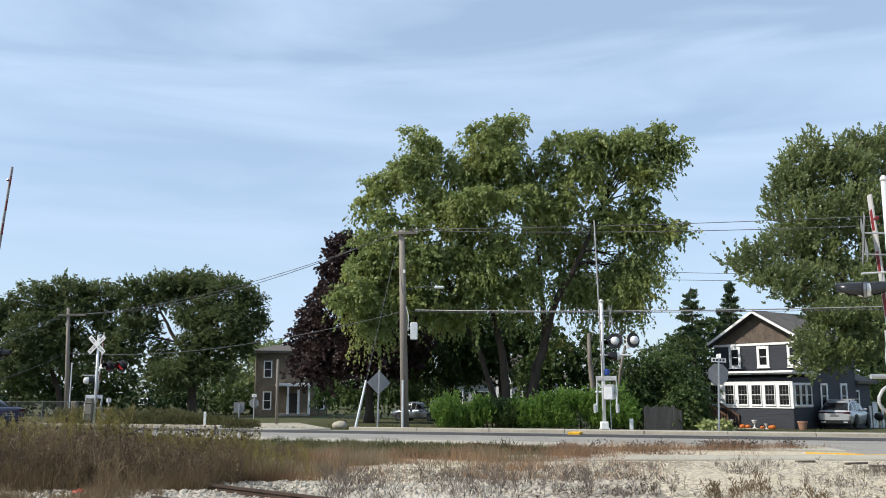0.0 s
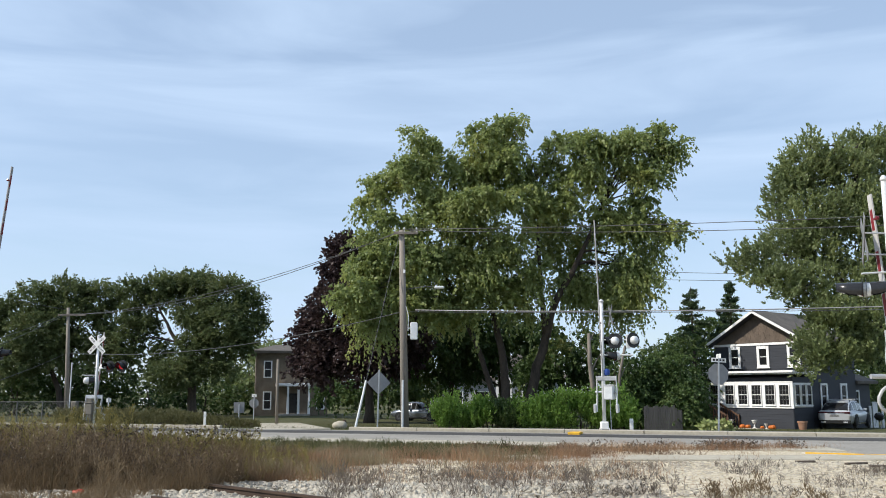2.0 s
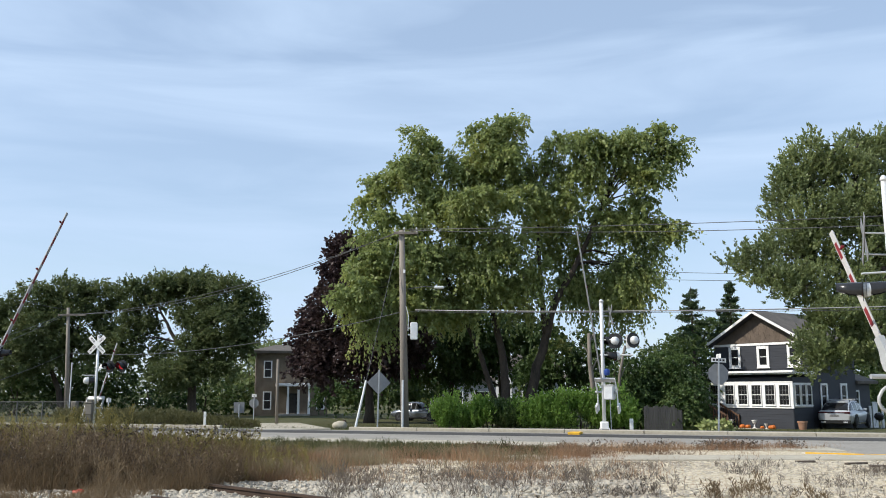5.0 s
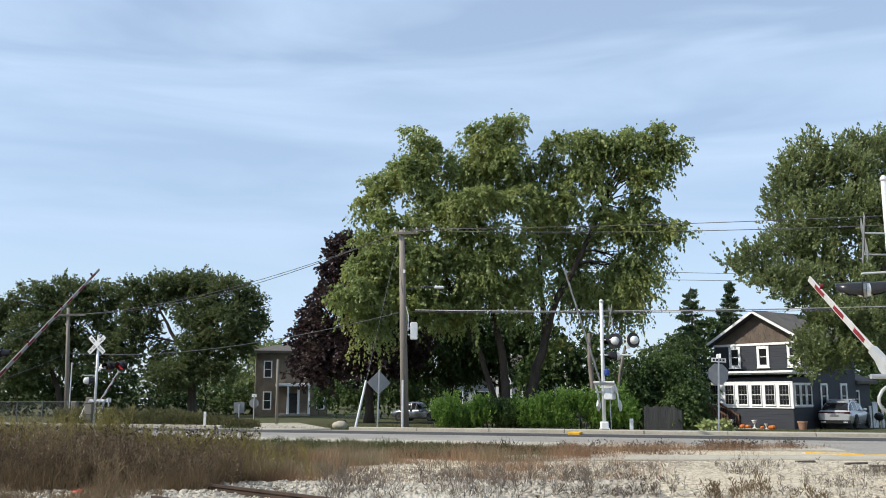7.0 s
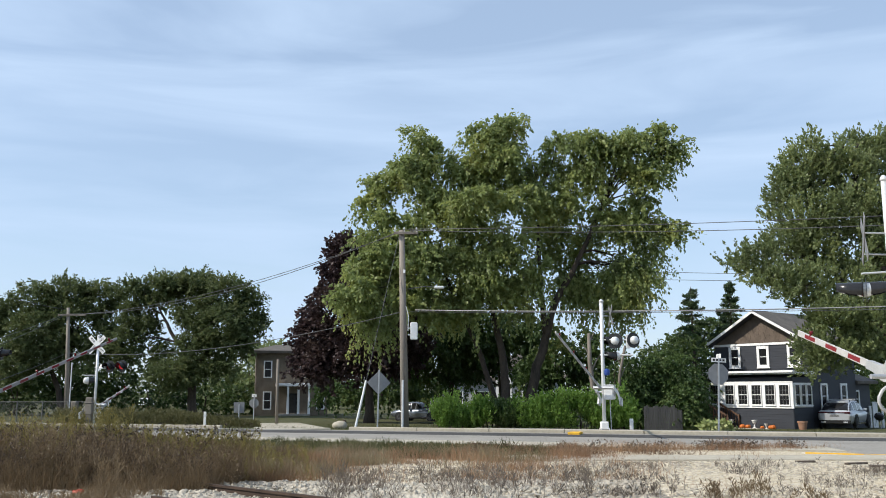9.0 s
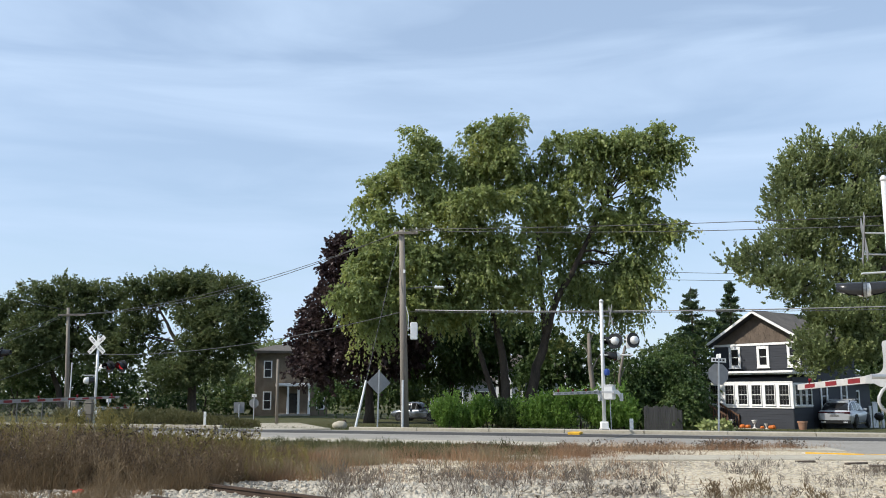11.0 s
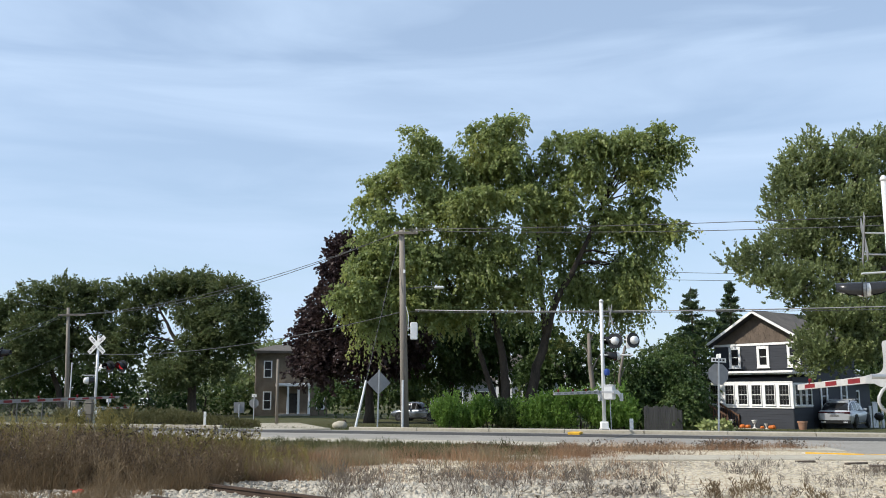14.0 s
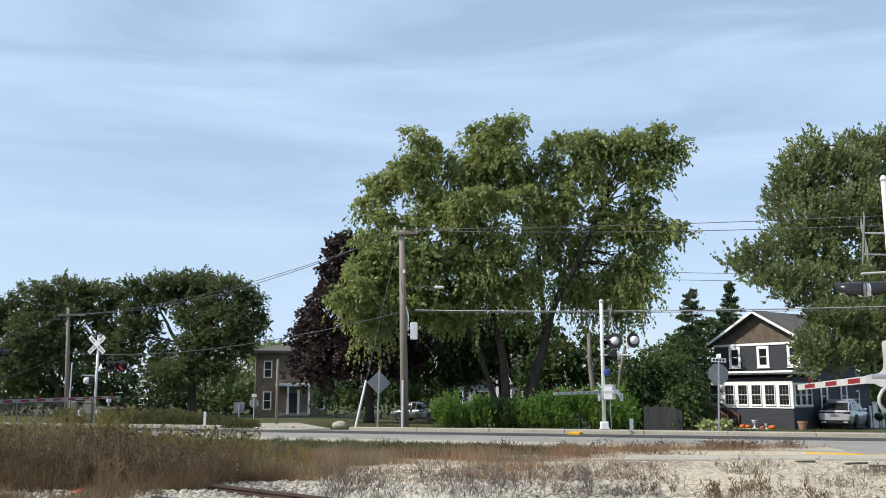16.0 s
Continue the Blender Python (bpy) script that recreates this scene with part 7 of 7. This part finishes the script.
plumes("rusty_weed", np.repeat(p, 5, 0), rng.uniform(0.35, 0.68, 35), 40, 0.09, 0.2, L_DRY, 535, "withered brown bushy weed beside the rail", 0.35, 0.035)
# dark seed heads on thin stalks
q = spread(rng, 420, -0.5, -0.2, 16.5, 20.5, 1.0, -0.4, 1.3)
hh = rng.uniform(0.7, 0.95, len(q))
growth("seed_stalks", q, hh / 0.95, 0.003, 0.04, L_DRY, 515, "thin seed stalks")
t = thing("seed_heads", (0, 0, 0), "dark round seed heads on thin stalks", "weeds", kind="stuff")
leaves("heads", np.stack([q[:, 0], q[:, 1], hh, hh * 0 + 0.022, hh * 0 + 0.022, hh * 0 + 0.022], 1), 2800, 0.03, leaf_material("dark_seed", [(0.02, 0.014, 0.01), (0.035, 0.024, 0.016), (0.05, 0.033, 0.022)], 0.0), t, 516, 0.0)
# rust-brown grass
p = spread(rng, 34000, -0.2, 0.16, 16.0, 23.4, 1.0, -0.4, 1.0)
u = p[:, 0] / p[:, 1]
p = p[rng.uniform(0, 1, len(p)) < np.clip(0.95 - 2.0 * np.maximum(u, 0) - np.maximum(0, (np.minimum(20 + (u + 0.09) * 50, 21.6) - p[:, 1]) * 0.5), 0.07, 1)]
patch = np.sin(p[:, 0] * 1.9 + 1.3 * np.sin(p[:, 1] * 1.1)) + np.sin(p[:, 1] * 2.3 + p[:, 0]) + rng.normal(0, 0.6, len(p)) > 0.25
growth("dry_grass", p[~patch], rng.uniform(0.1, 0.36, int((~patch).sum())), 0.0035, 0.24, L_RUSTGRASS, 505, "rust-brown dry grass")
growth("dry_grass", p[patch], rng.uniform(0.1, 0.42, int(patch.sum())), 0.0035, 0.24, L_STRAW, 525, "straw-coloured and olive dry grass")
p = spread(rng, 12000, 0.02, 0.36, 15.0, 24.5, 1.0, 0.8, 0.9)
p = p[rng.uniform(0, 1, len(p)) < np.clip(0.9 - 4.2 * (p[:, 0] / p[:, 1] - 0.05), 0.04, 0.9)]
growth("dry_grass", p, rng.uniform(0.08, 0.28, len(p)), 0.0035, 0.25, L_RUSTGRASS, 506, "sparse rust-brown dry grass in gravel")
# green strip by the road
p = spread(rng, 34000, -0.3, 0.2, 22.5, 30.5, 1.0, -1.5, 0.6)
p = p[rng.uniform(0, 1, len(p)) < np.clip(1.0 - 7 * (p[:, 0] / p[:, 1] - 0.0), 0.0, 1.0)]
p = p[p[:, 1] + 0.31 * p[:, 0] < 28.0]
growth("grass", p, rng.uniform(0.06, 0.2, len(p)), 0.009, 0.25, L_GRASS, 507, "short green roadside grass")
p = spread(rng, 16000, -0.52, -0.26, 21.0, 36, 1.0, -0.6, 0.8)
p = p[p[:, 1] + 0.31 * p[:, 0] < 27.8]
growth("tall_weeds", p, rng.uniform(0.12, 0.42, len(p)), 0.008, 0.2, L_DRY, 508, "brown weeds before the road")
# red-brown mat of weeds along the shoulder
p = spread(rng, 10000, 0.03, 0.3, 23.6, 28.0, 1.0, 0.5, 1.2)
u = p[:, 0] / p[:, 1]
p = p[rng.uniform(0, 1, len(p)) < np.clip(1.5 - 5.0 * u, 0.0, 1.0)]
p = p[p[:, 1] + 0.31 * p[:, 0] < 28.2]
growth("weed_mat", p, rng.uniform(0.05, 0.2, len(p)), 0.006, 0.5, L_MAT, 520, "low red-brown weeds along the road shoulder")
# grey branching twigs in the stones
p = spread(rng, 380, -0.13, 0.16, 13.0, 17.2, 0.9, 0.3, 1.4)
plumes("dry_twigs", p, rng.uniform(0.14, 0.38, len(p)), 12, 0.1, 0.3, L_TWIG, 509, "grey dead twiggy weeds in the stones", 0.25, 0.045)
p = spread(rng, 300, 0.1, 0.5, 13.2, 20, 0.9, 1.5, 1.1)
plumes("dry_twigs", p, rng.uniform(0.08, 0.22, len(p)), 14, 0.07, 0.4, L_TWIG, 510, "scattered dead weeds on gravel", 0.3, 0.06)
p = np.repeat(np.array([(3.94, 13.6, 0.0), (4.28, 13.8, 0.0), (5.03, 14.8, 0.0), (4.69, 14.2, 0.0), (5.28, 13.2, 0.0)]), 9, 0)
p = p + np.stack([rng.normal(0, 0.13, len(p)), rng.normal(0, 0.13, len(p)), np.zeros(len(p))], 1)
plumes("gravel_weeds", p, rng.uniform(0.1, 0.32, len(p)), 26, 0.07, 0.3, L_DRY, 541, "small olive brown weeds in the gravel", 0.25, 0.09)
# clumps at the footpath
cl = [(*q, 0.45, 0.2, 0.16) for q in ((4.303, 25.5, 0.029), (5.135, 25, 0.03), (6.092, 25.8, 0.088), (7.409, 26, 0.029), (8.049, 26, 0.107), (8.681, 26, 0.029), (9.906, 26.5, 0.079))]
cl = [(x, y, 0.12, a, b, c_) for x, y, z, a, b, c_ in cl]
t = thing("path_weeds", (0, 0, 0), "low brown and grey weeds along the footpath", "weeds", kind="stuff")
leaves("foliage", np.array(cl), 1500, 0.05, L_TWIG, t, 511, -0.6)
q = np.vstack([np.stack([rng.normal(x, 0.55, 500), rng.normal(y, 0.35, 500), np.zeros(500)], 1) for x, y, z, e, f, g_ in cl])
growth("path_tufts", q, rng.uniform(0.08, 0.26, len(q)), 0.004, 0.35, L_RUSTGRASS, 518, "dry tufts along the footpath")
# lawn tufts beyond the kerb
p = spread(rng, 15000, -0.4, 0.45, 37.5, 60, 1.5, -2.0, 0.5)
p = p[p[:, 1] + 0.31 * p[:, 0] > 38.4]
growth("lawn", p, rng.uniform(0.04, 0.14, len(p)), 0.014, 0.3, L_GRASS, 512, "mown green lawn", "lawn")
p = spread(rng, 1500, -0.42, -0.2, 45, 56, 1.0, -0.5, 0.6)
p = p[p[:, 1] + 0.31 * p[:, 0] > 38.6]
plumes("meadow_weeds", p, rng.uniform(0.3, 0.95, len(p)) * np.clip(0.3 + 7.0 * (-0.2 - p[:, 0] / p[:, 1]), 0.3, 1.0), 34, 0.12, 0.28, L_OLIVE, 513, "rough olive weeds at the lawn edge", 0.15, 0.14)
# broken ties beside the path and a red scrap in the stones
for q, r, L in (((9.143, 20.5, 0.068), 20, 0.9), ((9.31, 19.8, 0.061), -8, 0.6), ((8.214, 21, 0.043), 10, 0.7)):
    ob = part("timber_offcut", box(B(), -L / 3, -0.05, -0.01, L / 3, 0.05, 0.05, 0.012), M_TIE)
    ob.matrix_world = pose(q[0], q[1], 0.0, 0, 0, r)
    tagged(ob, "dark rotten timber offcut lying on gravel", "timber", "timbers on the gravel")
bm = B()
bmesh.ops.create_icosphere(bm, subdivisions=2, radius=0.09)
for v in bm.verts:
    v.co = v.co * (1 + 0.5 * noise.noise(v.co * 20))
    v.co.z *= 0.5
ob = part("litter", bm, material("red_plastic", (0.6, 0.06, 0.03), (0.5, 0.04, 0.02), 0.5))
ob.location = (*(-5.638, 14.4, 0.063)[:2], 0.06)
tagged(ob, "crumpled bright red scrap among stones", "litter")
# tall feathery plumes standing out of the weeds
rng = np.random.default_rng(88)
p, h = [], []
for x, y, top_ in ((-7.75, 19, 1.15), (-7.65, 19.4, 1.3), (-7.2, 18.8, 1.1), (-7.05, 19.2, 1.35), (-7.0, 19.6, 1.15), (-6.45, 19, 0.95), (-8.7, 18.5, 1.0), (-8.45, 19, 0.95), (-5.9, 18.5, 0.9), (-4.85, 18, 0.8), (-9.2, 18.8, 1.05), (-6.9, 18.9, 1.25)):
    for _ in range(7):
        p.append((x + rng.normal(0, 0.09), y + rng.normal(0, 0.12), -0.02))
        h.append(top_ * rng.uniform(0.75, 1.08))
plumes("weed_plumes", np.array(p), np.array(h), 130, 0.045, 0.15, L_YELLOWWEED, 521, "tall feathery pale yellow-green weed plumes", 0.08, 0.16, 0.25)


# ---- what moves ----
GATE_ANGLES = [(0.0, 83.2), (2.6, 83.2), (3.1, 81.2), (3.5, 77.5), (4.2, 69.0), (5.3, 56.5), (6.4, 45.6), (7.0, 39.0), (8.0, 27.5), (9.0, 17.2), (9.2, 15.0), (9.9, 7.0), (10.5, 1.8), (10.9, 0.0), (16.0, 0.0)]


def motions():
    for arm, pivot, az in arms:
        low = -3.0 if arm is a4 else (1.0 if arm is a3 else -0.5)
        late = 2.0 if arm is a4 else 0.0
        walk(arm, [(t, pose(*pivot, 0, -(a + low * (1 - a / 83.2) + late * math.exp(-((t - 8.7) / 1.2) ** 2)), az)) for t, a in GATE_ANGLES])
    # crowns stir in the breeze
    for k, t_ in enumerate(o for o in scene.objects if o.name.startswith("crown")):
        rows = [(0.0, pose(0, 0, 0))]
        for i in range(1, 13):
            s_ = 0.1 * math.sin(i * 2.1 + k * 1.7)
            rows.append((i * 16.0 / 12, pose(0, 0, 0, 0.5 * s_, s_, 0.4 * s_)))
        walk(t_, rows)
    walk(pc, [(0.0, ROAD @ pose(-17.1, -4.6, 0.02, 0, 0, 90)), (0.5, ROAD @ pose(-29.0, -4.6, 0.02, 0, 0, 90)), (5.0, ROAD @ pose(-116.5, -4.6, 0.02, 0, 0, 90)), (16.0, ROAD @ pose(-150, -4.6, 0.02, 0, 0, 90))])


motions()
